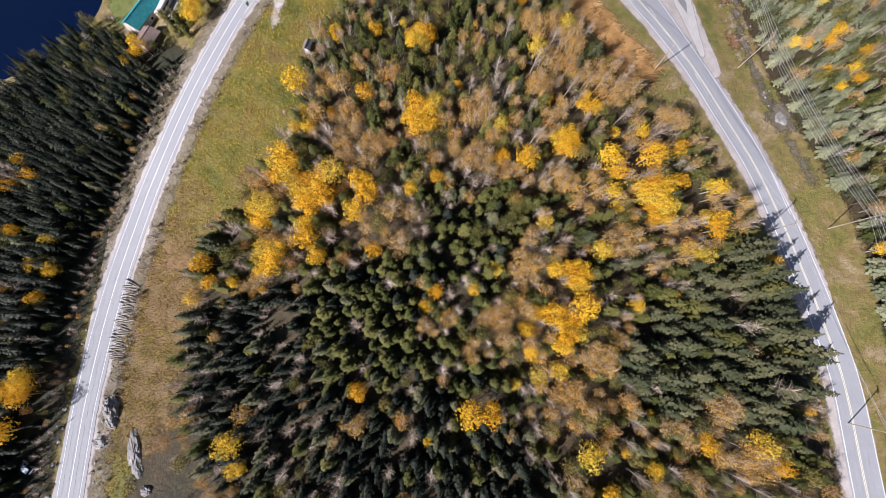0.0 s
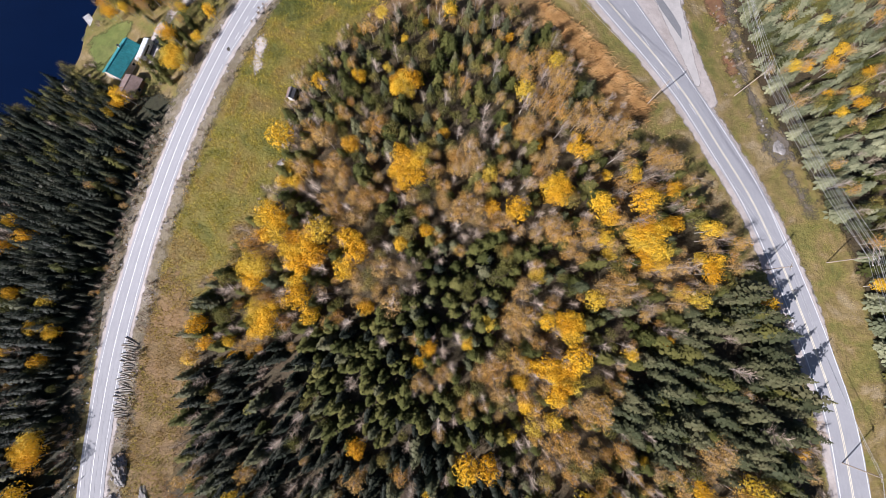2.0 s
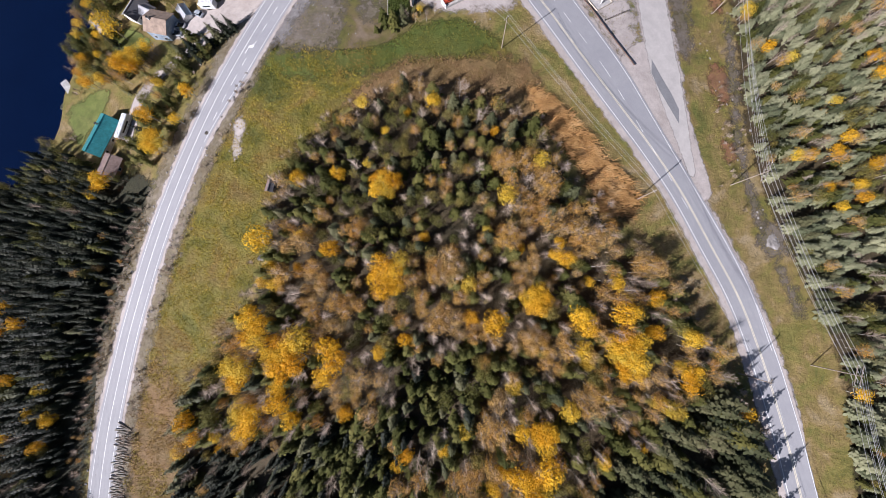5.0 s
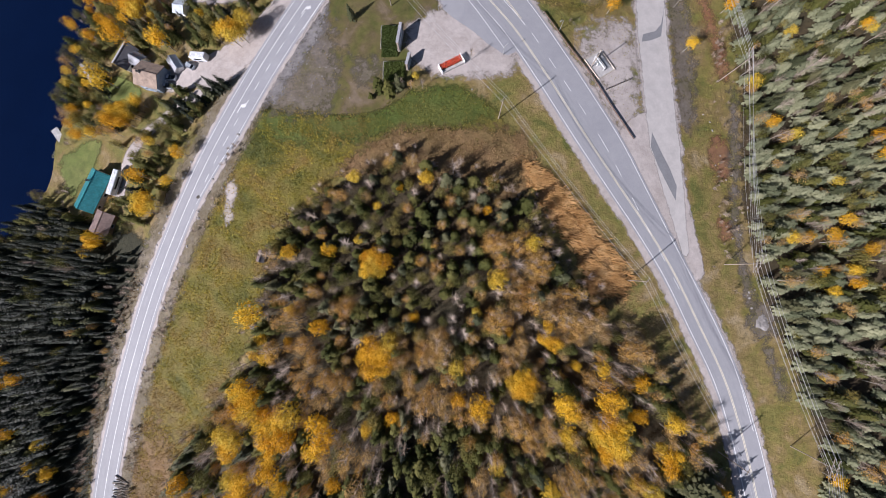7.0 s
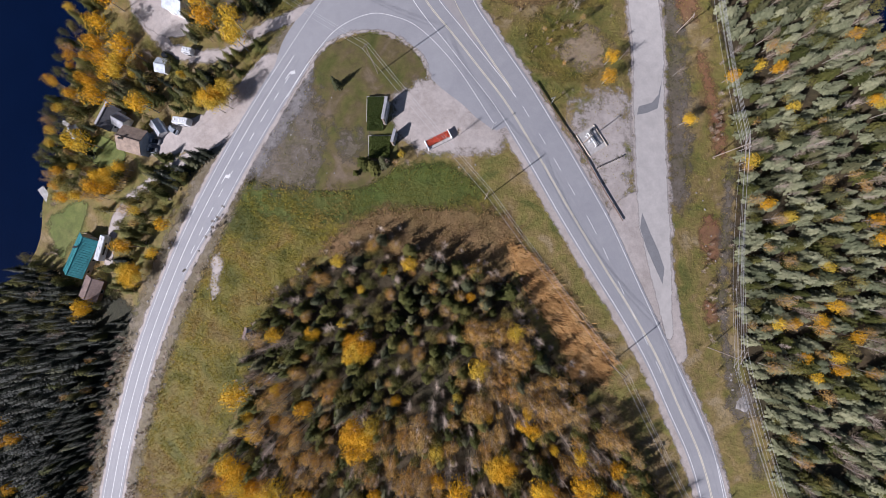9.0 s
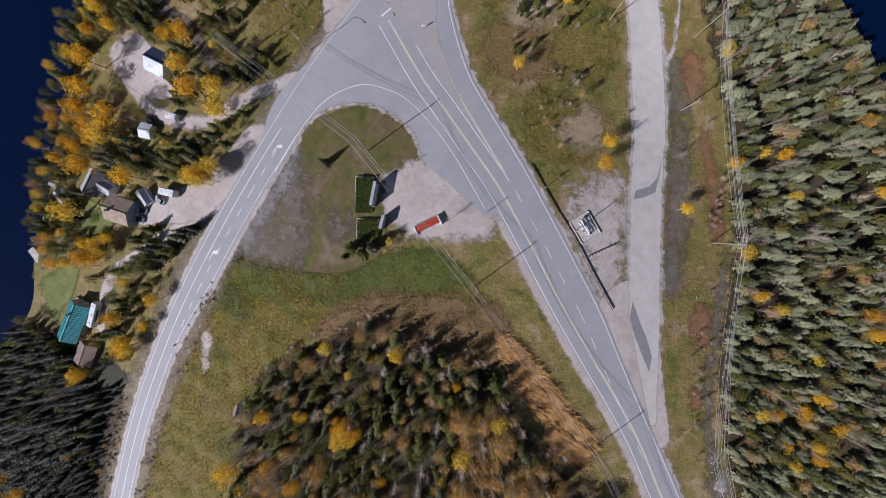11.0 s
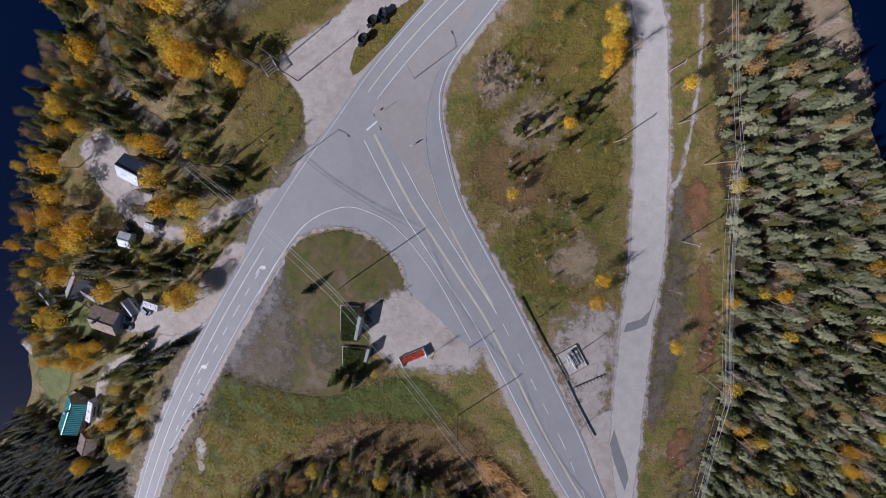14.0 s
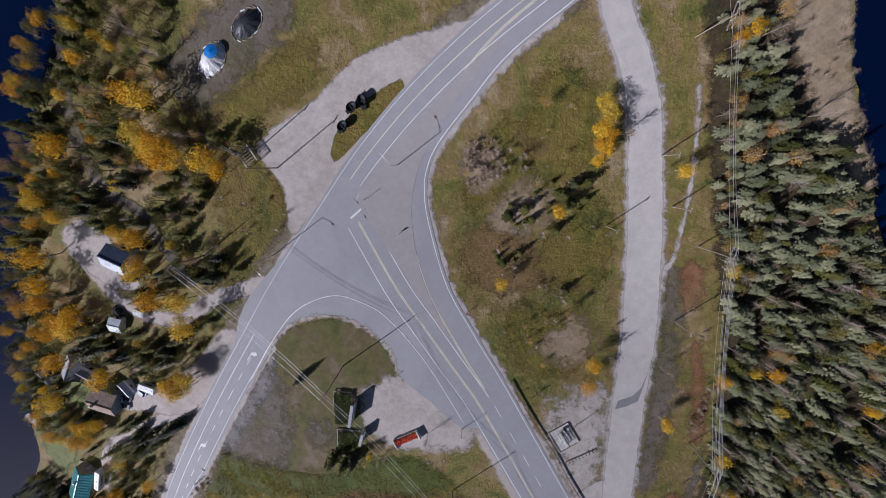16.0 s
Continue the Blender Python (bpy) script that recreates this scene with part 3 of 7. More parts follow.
for i, (pts, mat, words) in enumerate((
        ([(47.0, 190.0), (57.1, 182.0), (69.4, 184.2), (73.6, 196.5), (61.1, 202.4), (48.8, 204.3)], M_MARSH, "greener olive grass in the field"),
        ([(34.5, 212.1), (46.7, 208.3), (56.8, 212.5), (52.4, 224.6), (40.1, 228.4), (32.1, 224.2)], M_SEDGE, "dry brown grass in the field"),
        ([(54.7, 214.5), (67.2, 208.6), (75.4, 216.9), (72.9, 235.2), (60.5, 230.9)], M_MARSH, "olive weeds in the field"),
        ([(31.7, 234.3), (43.9, 236.7), (53.9, 245.0), (51.4, 257.2), (39.0, 256.9)], M_MARSH, "greener olive grass in the field"),
        ([(51.9, 242.9), (64.2, 245.2), (67.8, 261.6), (59.1, 273.7), (49.0, 265.3)], M_MARSH, "greener olive grass in the field"),
        ([(57.1, 190.1), (65.3, 186.2), (73.6, 192.4), (67.3, 200.5)], M_MUD, "pale dead grass in the field"),
        ([(40.0, 230.5), (48.3, 226.6), (56.3, 234.9), (47.8, 240.8)], M_MUD, "pale dead grass in the field"))):
    tagged(patch("grass_patch", pts, 0.006 + 0.0045 * i, mat, 3.5), words, "grass", kind="structure")

tagged(patch("grass_patch", [(30.9, 250.5), (35.4, 253.5), (39.9, 249.3), (39.9, 242.1), (34.7, 239.5), (31.1, 244.2)], 0.0395, M_MUD, 3.0), "pale dead grass and brush in the field", "grass", kind="structure")

# ---------------- painted lines ----------------
markings = tagged(new("road_markings"), "worn white and yellow painted road lines", "road marking", kind="structure")


def dashes(line, off, width, z, mat, on, gap, start=0):
    fine = []
    for a, b in zip(line[:-1], line[1:]):
        k = max(1, int((b - a).length))
        fine += [a.lerp(b, i / k) for i in range(k)]
    per = on + gap
    for i in range(start, len(fine) - int(on), int(per)):
        seg = offset(fine[i:i + int(on) + 1], off)
        strip("dash", seg, -width / 2, width / 2, z, mat, 0, markings)


ZL = road_z + 0.03
LANE = next(i for i, p in enumerate(west) if p.y > 112)
HALT = next(i for i, p in enumerate(west) if p.y > 190)
lane = west[LANE:HALT]
widen = curve([tuple((p + n * (3.3 + 2.9 * min(1.0, i / 14)))[:2]) for i, (p, n) in enumerate(zip(lane, normals(lane)))], 2)
tagged(strip("turn_lane", widen, -4.0, 0.9, road_z - 0.01, M_ASPHALT, 0.1), "grey asphalt turning lane beside the lakeside road", "road", kind="structure")
tagged(strip("lane_shoulder", widen, -4.0, 2.2, 0.058, M_GRAVEL, 0.5), "narrow gravel edge of the turning lane", "road shoulder", kind="structure")
strip("edge_line", widen, -0.08, 0.08, ZL, M_WHITE, 0.02, markings)
strip("edge_line", offset(west, -3.3), -0.08, 0.08, ZL, M_WHITE, 0.02, markings)
strip("edge_line", offset(west[:LANE], 3.3), -0.08, 0.08, ZL, M_WHITE, 0.02, markings)
BEYOND = next(i for i, p in enumerate(west) if p.y > 240)
strip("centre_line", west[:HALT], -0.11, 0.11, ZL, M_WHITE, 0.02, markings)
strip("centre_line", west[BEYOND:], -0.14, 0.14, ZL, M_YELLOW, 0.02, markings)
strip("edge_line", offset(west[BEYOND:], 3.6), -0.11, 0.11, ZL, M_WHITE, 0.02, markings)
strip("edge_line", offset([p for p in high if p.y > 172], 3.9), -0.13, 0.13, ZL + 0.012, M_WHITE, 0.02, markings)
dashes(west[LANE + 4:HALT], 2.9, 0.22, ZL, M_WHITE, 3, 4)
strip("edge_line", offset(high, -3.7), -0.13, 0.13, ZL, M_WHITE, 0.02, markings)
for o in (-0.2, 0.2):
    strip("centre_line", offset(high, o), -0.13, 0.13, ZL, M_YELLOW, 0.02, markings)
fork = next(i for i, p in enumerate(slip) if p.y > 178)
merge = next(i for i, p in enumerate(slip) if p.y > 84)
dashes(slip[merge:fork], -3.0, 0.2, ZL + 0.006, M_WHITE, 4, 5)
for line in (west[:HALT], [p for p in high if p.y < 195]):
    for o in (-2.5, -0.95, 0.95, 2.5):
        strip("tyre_track", offset(line, o), -0.34, 0.34, ZL - 0.006, M_TRACKS, 0.16, markings)
strip("edge_line", offset([p for p in high if p.y < 50], 4.9), -0.12, 0.12, ZL, M_WHITE, 0.02, markings)
ARC = curve([(-36.6, 174.6), (-28.1, 189.6), (-20.0, 199.7), (-9.1, 204.8), (0.0, 203.5), (9.1, 198.6), (21.4, 185.1), (34.4, 165.0)], 1.5)
strip("turn_line", ARC, -0.12, 0.12, ZL + 0.01, M_WHITE, 0.02, markings)
for o in (-3.0, -3.4):
    strip("slip_line", offset(slip[fork:], o), -0.12, 0.12, ZL + 0.02, M_YELLOW, 0.02, markings)
strip("slip_line", offset(slip, 2.9), -0.12, 0.12, ZL + 0.02, M_WHITE, 0.02, markings)
strip("stop_bar", [Vector((-3.2, 229.1, 0)), Vector((1.0, 232.9, 0))], -0.3, 0.3, ZL + 0.02, M_WHITE, 0, markings)

def arrow(x, y, turn, curve_side):
    bm = bmesh.new()
    pts = [(-0.15, -2.4), (0.15, -2.4), (0.15, 0.2), (curve_side * 0.9, 0.6), (curve_side * 0.9, 0.1), (curve_side * 2.0, 1.2), (curve_side * 0.9, 2.2), (curve_side * 0.9, 1.6), (-0.15 * curve_side, 1.0)]
    bm.faces.new([bm.verts.new((px, py, 0)) for px, py in pts])
    bmesh.ops.triangulate(bm, faces=bm.faces[:])
    ob = part("turn_arrow", bm, M_WHITE, markings)
    ob.matrix_basis = lie(x, y, turn, ZL + 0.02)


arrow(-36.6, 183.1, -32, 1)
arrow(-58.1, 146.3, -28, 1)
arrow(3.9, 227.7, 32, 1)

# ---------------- trees ----------------
def fan(bm, base, d, side, length, width, droop):
    """One bough: a bent, toothed blade of needles."""
    up = Vector((0, 0, 1))
    a = base
    m1 = base + d * length * 0.45 + up * (-droop * 0.25 * length)
    tip = base + d * length + up * (-droop * length)
    l1, r1 = m1 + side * width - up * 0.12 * width, m1 - side * width - up * 0.12 * width
    m2 = base + d * length * 0.72 + up * (-droop * 0.6 * length)
    l2, r2 = m2 + side * width * 0.75 + d * 0.1, m2 - side * width * 0.75 + d * 0.1
    va, vm, vt, vl, vr, vl2, vr2, vm2 = (bm.verts.new(p) for p in (a, m1, tip, l1, r1, l2, r2, m2))
    for f in ((va, vl, vm), (va, vm, vr), (vm, vl2, vm2), (vm, vm2, vr2), (vm2, vl2, vt), (vm2, vt, vr2)):
        bm.faces.new(f)


def spruce_mesh(seed, height, radius, whorls=11, boughs=8, round_top=0.0):
    r = random.Random(seed)
    bm = bmesh.new()
    for w in range(whorls):
        t = w / (whorls - 1)
        z = height * (0.16 + 0.8 * t)
        reach = radius * ((1 - t) ** (0.85 - round_top) + 0.07)
        k = max(4, round(boughs * (1 - 0.45 * t)))
        a0 = r.random() * 6.28
        for b in range(k):
            a = a0 + 6.283 * b / k + r.uniform(-0.3, 0.3)
            d = Vector((math.cos(a), math.sin(a), 0))
            L = reach * r.uniform(0.7, 1.15)
            fan(bm, Vector((0, 0, z + r.uniform(-0.2, 0.2))), d, Vector((-d.y, d.x, 0)), L, min(0.75, 0.38 * L) + 0.12, r.uniform(0.12, 0.5) - round_top * 0.3)
    top = bm.verts.new((0, 0, height))
    ring = [bm.verts.new((0.22 * math.cos(a), 0.22 * math.sin(a), height * 0.9)) for a in (0, 2.1, 4.2)]
    for i in range(3):
        bm.faces.new((top, ring[i], ring[(i + 1) % 3]))
    return bm


def tube(bm, p, q, r0, r1, n=5):
    d = (q - p).normalized()
    u = d.orthogonal().normalized()
    v = d.cross(u)
    A = [bm.verts.new(p + (u * math.cos(6.283 * i / n) + v * math.sin(6.283 * i / n)) * r0) for i in range(n)]
    B = [bm.verts.new(q + (u * math.cos(6.283 * i / n) + v * math.sin(6.283 * i / n)) * r1) for i in range(n)]
    for i in range(n):
        bm.faces.new((A[i], A[(i + 1) % n], B[(i + 1) % n], B[i]))


def trunk_mesh(seed, height, r0, limbs=0, reach=1.5):
    r = random.Random(seed)
    bm = bmesh.new()
    mid = Vector((r.uniform(-0.2, 0.2), r.uniform(-0.2, 0.2), height * 0.5))
    tube(bm, Vector((0, 0, -0.2)), mid, r0, r0 * 0.65)
    tube(bm, mid, Vector((r.uniform(-0.3, 0.3), r.uniform(-0.3, 0.3), height)), r0 * 0.65, r0 * 0.15)
    for i in range(limbs):
        a = r.random() * 6.28
        z = height * r.uniform(0.4, 0.85)
        tube(bm, Vector((0, 0, z)), Vector((math.cos(a) * reach, math.sin(a) * reach, z + reach * r.uniform(0.5, 1.1))), r0 * 0.35, r0 * 0.1, 3)
    return bm


def leaf(bm, p, n, size, r):
    u = n.orthogonal().normalized()
    v = n.cross(u)
    a = r.random() * 6.28
    e1, e2 = u * math.cos(a) + v * math.sin(a), v * math.cos(a) - u * math.sin(a)
    vs = [bm.verts.new(p + e1 * size * r.uniform(0.7, 1.2)), bm.verts.new(p + e2 * size * r.uniform(0.5, 0.9) + n * size * 0.25),
          bm.verts.new(p - e1 * size * r.uniform(0.4, 0.8) - e2 * size * r.uniform(0.2, 0.6) - n * size * 0.2)]
    bm.faces.new(vs)


def crown_mesh(seed, height, radius, leaves=230, size=0.42, lumps=7, low=0.35):
    """A broadleaf crown: leaf clumps gathered on several uneven lobes, with gaps."""
    r = random.Random(seed)
    bm = bmesh.new()
    lobes = []
    for i in range(lumps):
        a = 6.283 * i / lumps + r.uniform(-0.5, 0.5)
        d = radius * r.uniform(0.25, 0.68) if i else 0
        lobes.append((Vector((d * math.cos(a), d * math.sin(a), height * r.uniform(low + 0.15, 0.82) if i else height * 0.8)), radius * r.uniform(0.34, 0.55)))
    for i in range(leaves):
        c, lr = lobes[i % lumps]
        n = Vector((r.gauss(0, 1), r.gauss(0, 1), r.gauss(0.35, 1))).normalized()
        p = c + Vector((n.x * lr, n.y * lr, n.z * lr * 1.2)) * r.uniform(0.6, 1.08)
        leaf(bm, p, (n + Vector((r.uniform(-.5, .5), r.uniform(-.5, .5), r.uniform(0, .7)))).normalized(), size * r.uniform(0.6, 1.25), r)
    return bm


def twig_mesh(seed, height, radius, twigs=60):
    """The bare crown of an aspen: fine rising branches."""
    r = random.Random(seed)
    bm = bmesh.new()
    for i in range(twigs):
        a = r.random() * 6.283
        z = height * r.uniform(0.3, 0.92)
        L = radius * (1.15 - 0.6 * z / height) * r.uniform(0.6, 1.2)
        d = Vector((math.cos(a), math.sin(a), r.uniform(0.4, 1.1))).normalized()
        p, q = Vector((0, 0, z)), Vector((0, 0, z)) + d * L * 1.25
        s = Vector((-d.y, d.x, 0)).normalized()
        w = 0.055
        v = [bm.verts.new(p - s * w), bm.verts.new(p + s * w), bm.verts.new(q)]
        bm.faces.new(v)
        for k in range(3):
            t = r.uniform(0.35, 0.9)
            b = p.lerp(q, t)
            e = b + (d + Vector((r.uniform(-.9, .9), r.uniform(-.9, .9), r.uniform(-.1, .6)))).normalized() * L * 0.45
            bm.faces.new([bm.verts.new(b - s * 0.04), bm.verts.new(b + Vector((0, 0, 0.06))), bm.verts.new(e)])
    return bm


def tree_kind(name, label, crown_bm, crown_mat, trunk_bm, trunk_mat, extra=None):
    """A template tree: its parts' meshes, to be placed later."""
    rec = {"name": name, "label": label, "parts": []}
    for pname, bm, mat in [("trunk", trunk_bm, trunk_mat), ("crown", crown_bm, crown_mat)] + ([extra] if extra else []):
        me = bpy.data.meshes.new(name + "_" + pname)
        bm.normal_update()
        bm.to_mesh(me)
        bm.free()
        me.materials.append(mat)
        rec["parts"].append((pname, me, mat))
    return rec


KINDS = {
    "spruce": [tree_kind("spruce_tree", "tall dark green spruce in the woods", spruce_mesh(i, 10.5, 2.8, 11, 8, 0.1), M_SPRUCE, trunk_mesh(i, 9.6, 0.2), M_BARK) for i in range(5)],
    "black": [tree_kind("black_spruce_tree", "slender dark black spruce in the woods", spruce_mesh(10 + i, 10.6, 2.5, 11, 8, 0.06), M_SHADESPRUCE, trunk_mesh(i, 9.5, 0.18), M_BARK) for i in range(4)],
    "white": [tree_kind("white_spruce_tree", "grey-green white spruce in the eastern woods", spruce_mesh(30 + i, 7.4, 3.0, 9, 9, 0.28), M_SUNSPRUCE, trunk_mesh(i, 6.8, 0.2), M_BARK) for i in range(4)],
    "pine": [tree_kind("pine_tree", "broad olive-green pine in the woods", spruce_mesh(20 + i, 8.6, 2.9, 9, 8, 0.28), M_PINE, trunk_mesh(i, 8, 0.2), M_BARK) for i in range(4)],
    "gold": [tree_kind("aspen_tree", "aspen with bright golden autumn leaves", crown_mesh(40 + i, 8.5, 3.2, 820, 0.28, 20), M_GOLD, trunk_mesh(i, 7, 0.16, 5), M_PALEBARK) for i in range(5)],
    "shrub": [tree_kind("shrub", "low brown leafless shrub in the grass", twig_mesh(140 + i, 2.4, 1.5, 40), M_TWIG, trunk_mesh(i, 1.2, 0.06, 3, 0.6), M_BARK) for i in range(3)],
    "tan": [tree_kind("birch_tree", "birch with sparse tan autumn leaves", crown_mesh(60 + i, 8.5, 3.0, 560, 0.215, 17), M_TAN, trunk_mesh(i, 8, 0.15, 4), M_PALEBARK, ("bare_crown", twig_mesh(80 + i, 8.5, 2.8, 32), M_TWIG)) for i in range(4)],
    "bare": [tree_kind("bare_aspen_tree", "nearly leafless grey aspen", twig_mesh(100 + i, 10, 2.6, 70), M_TWIG, trunk_mesh(i, 9.5, 0.14, 4), M_PALEBARK) for i in range(5)],
    "olive": [tree_kind("poplar_tree", "poplar with olive-green fading leaves", crown_mesh(120 + i, 8.5, 2.8, 540, 0.25, 15), M_OLIVE, trunk_mesh(i, 7, 0.16, 4), M_BARK) for i in range(4)],
}
plan = []  # kind, x, y, scale, turn, variant


def add_tree(kind, x, y, scale):
    plan.append((kind, x, y, scale, rnd.random() * 6.283, rnd.randrange(len(KINDS[kind]))))


GOLD_A = [(-45.6, 75.7, 3.8), (-48.8, 48.4, 6.5), (-40.8, 40.6, 6), (-55.0, 34.8, 5.5), (-38.9, 35.7, 3.5), (-52.2, 20.4, 5.8), (-32.8, 45.4, 3.8), (-24.2, 42.4, 3.5), (-22.4, 38.6, 3.8), (-34.9, 38.6, 3.8), (-26.3, 33.8, 3.1), (-40.1, 26.1, 3.5), (-20.8, 22.2, 2.3), (-73.0, 19.4, 3.1), (-70.9, 13.7, 2.5), (-64.6, 13.7, 1.9), (-55.4, 10.8, 1.5), (-63.6, 8.9, 1.5), (-57.5, 8.0, 1.5), (-7.4, 91.3, 5), (-6.9, 62.7, 6), (-23.8, 71.7, 2.9), (-34.6, 94.4, 2.5), (-2.5, 9.7, 2.5), (-5.4, 5.9, 1.9), (24.9, 48.9, 3.5)]
GOLD_B = [(37.9, 54.6, 4.2), (50.0, 49.7, 3.8), (63.4, 50.6, 3.8), (74.3, 54.5, 2.7), (63.0, 40.0, 5.2), (65.8, 34.2, 5), (84.5, 31.3, 3.1), (78.1, 20.8, 3.1), (74.9, 43.8, 2.3), (38.8, 14.2, 4.6), (39.6, 5.6, 3.8), (35.8, -0.1, 5), (30.4, 3.7, 3.5), (56.5, 5.6, 2.3), (69.0, 8.4, 1.9), (8.5, 10.5, 1.9), (15.0, 16.2, 2.3), (29.9, 29.5, 2.5), (24.7, -7.6, 2.5), (32.0, -12.4, 2.7), (26.4, -14.3, 2.5), (6.9, -23.7, 3.5), (12.4, -23.8, 3.5), (-60.5, -32.0, 3.5), (-58.8, -38.7, 2.7), (-24.8, -17.8, 2.7), (39.3, -35.3, 3.5), (72.5, -33.3, 2.9), (86.8, -33.2, 3.5), (-5.4, -32.3, 1.5)]
TAN_A = [(49.0, 78.1, 6), (36.9, 82.1, 5.8), (11.6, 64.6, 6), (30.2, 74.3, 5), (42.7, 90.1, 5), (56.4, 72.2, 4.2), (36.7, 43.0, 5), (29.8, 97.1, 4.8), (-38.6, 64.9, 3.8), (-20.2, 55.0, 4.2), (-14.9, 33.7, 3.8), (-12.4, 23.1, 3.8), (53.1, 24.6, 5.4), (43.2, -9.6, 5.8), (34.7, -19.1, 5.4), (79.2, -24.7, 5.8), (84.8, -38.0, 6), (23.2, 16.2, 5.8), (16.6, 2.9, 4.2), (-31.6, 73.7, 3.8), (71.8, 64.3, 4.6), (10.3, 50.0, 5)]
GOLD_W = [(-141.4, 56.1, 2.7), (-135.1, 50.2, 2.9), (-143.0, 47.1, 2.5), (-124.3, 27.7, 2.5), (-127.2, 19.9, 2.5), (-121.5, 18.0, 2.5), (-124.3, 9.3, 2.5), (-137.1, 31.4, 2.5), (-122.5, -17.5, 4.8), (-121.8, -28.9, 3.8), (-121.7, -13.7, 2.9), (-136.5, 11.9, 2.5)]
GOLD_H = [(-103.0, 187.5, 6), (-96.2, 192.3, 4.8), (-105.9, 174.7, 4.6), (-87.9, 171.4, 4.6), (-103.0, 144.8, 5.8), (-112.2, 158.9, 4.6), (-59.5, 172.2, 5.4), (-53.3, 193.0, 4.6), (-64.8, 201.0, 4.6), (-89.4, 111.7, 5.4), (-92.2, 121.7, 3.5), (-81.6, 119.6, 2.3), (-109.1, 99.9, 3.5), (-77.4, 129.5, 2.7), (-55.3, 175.2, 3.5), (-97.2, 149.7, 2.7)]
GOLD_N = [(-63.3, 248.5, 6), (-57.7, 245.5, 5.8), (-43.8, 244.8, 5), (-41.5, 241.8, 3.5), (-69.4, 219.8, 4.6), (-69.9, 209.9, 4.6), (-60.5, 261.4, 5), (-106.5, 212.2, 5), (-108.5, 202.4, 4.6), (-103.6, 230.8, 3.8), (-91.6, 247.4, 4.6), (-56.0, 201.0, 4.2), (-110.5, 195.6, 4.2), (-66.9, 262.3, 4.2), (-64.5, 252.4, 4.6)]
GOLD_E = [(129.6, 100.2, 2.7), (143.9, 101.3, 3.1), (150.1, 85.2, 3.5), (143.4, 82.2, 2.3), (137.7, 54.5, 1.9), (120.3, 154.1, 3.5), (132.8, 135.8, 5.2), (135.1, 100.2, 2.9), (98.8, 167.2, 3.8), (71.5, 180.2, 2.9), (148.6, 106.4, 2.7), (135.1, 172.9, 2.3), (114.3, 182.8, 2.7), (155.3, 96.3, 3.1), (161.2, 135.1, 2.7), (161.1, 175.4, 2.3), (149.4, 89.2, 2.7), (58.4, 233.9, 2.6), (43.0, 211.5, 2.4), (68.5, 257.6, 2.6), (67.6, 253.0, 2.2), (91.0, 246.5, 2.7), (72.5, 187.3, 2.9), (109.6, 218.6, 4.2), (125.2, 139.8, 4.2)]
taken = []
for spots, kind in ((GOLD_A, "gold"), (GOLD_B, "gold"), (TAN_A, "tan"), ([(a, b, c * 0.95) for a, b, c in [(p - 4, q, r) for p, q, r in GOLD_W]], "gold"), ([(a, b, c * 0.82) for a, b, c in GOLD_H], "gold"), ([(a, b, c * 0.78) for a, b, c in GOLD_N], "gold"), ([(a, b, min(c * 0.8, 2.2)) for a, b, c in GOLD_E], "gold")):
    for x, y, r in spots:
        if r > 4:  # a clump of several stems
            for k in range(6):
                a = 1.26 * k + x
                d = r * (0.62 if k else 0.0) * rnd.uniform(0.8, 1.1)
                add_tree(kind, x + d * math.cos(a), y + d * math.sin(a), (0.62 + 0.08 * r) * rnd.uniform(0.8, 1.15))
        else:
            add_tree(kind, x, y, r / 2.7)
        taken.append((x, y, r))


def free_spot(x, y, margin=0.2):
    return all((x - a) ** 2 + (y - b) ** 2 > (c * 0.8 + margin) ** 2 for a, b, c in taken)


def scatter(poly, spacing, chooser):
    xs, ys = [p[0] for p in poly], [p[1] for p in poly]
    y = max(min(ys), -68)
    row = 0
    while y < min(max(ys), 300):
        x = min(xs) + (row % 2) * spacing / 2
        while x < max(xs):
            px, py = x + rnd.uniform(-0.42, 0.42) * spacing, y + rnd.uniform(-0.42, 0.42) * spacing
            if inside(px, py, poly) and free_spot(px, py):
                got = chooser(px, py)
                if got:
                    add_tree(got[0], px, py, got[1])
            x += spacing
        y += spacing * 0.87
        row += 1


def pick(*weights):
    t = rnd.random() * sum(w for _, w in weights)
    for k, w in weights:
        t -= w
        if t <= 0:
            return k
    return weights[-1][0]


S1 = [(-79.4, 7.0), (-63.6, 9.9), (-53.3, 13.7), (-36.3, 16.5), (-13.3, 25.0), (-3.7, 37.5), (16.4, 35.4), (16.7, 9.5), (1.8, -2.8), (14.4, -15.2), (17.0, -27.6), (31.8, -45.9), (33.2, -81.7), (-58.0, -80.7), (-71.6, -30.1), (-78.5, -14.9)]
S2 = [(73.1, 17.9), (94.3, 26.5), (107.4, 2.8), (109.4, -16.0), (102.2, -28.3), (63.9, -27.6), (47.8, -12.4), (58.4, 1.8)]
S3 = [(-25.7, 110.2), (-1.7, 123.1), (21.8, 117.1), (38.5, 109.0), (29.7, 91.1), (15.6, 79.3), (-8.5, 75.5), (-24.7, 87.4)]
BARE_SW = [(-92.9, -80.3), (-90.1, -35.9), (-77.8, -32.0), (-66.1, -47.3), (-63.9, -80.6)]


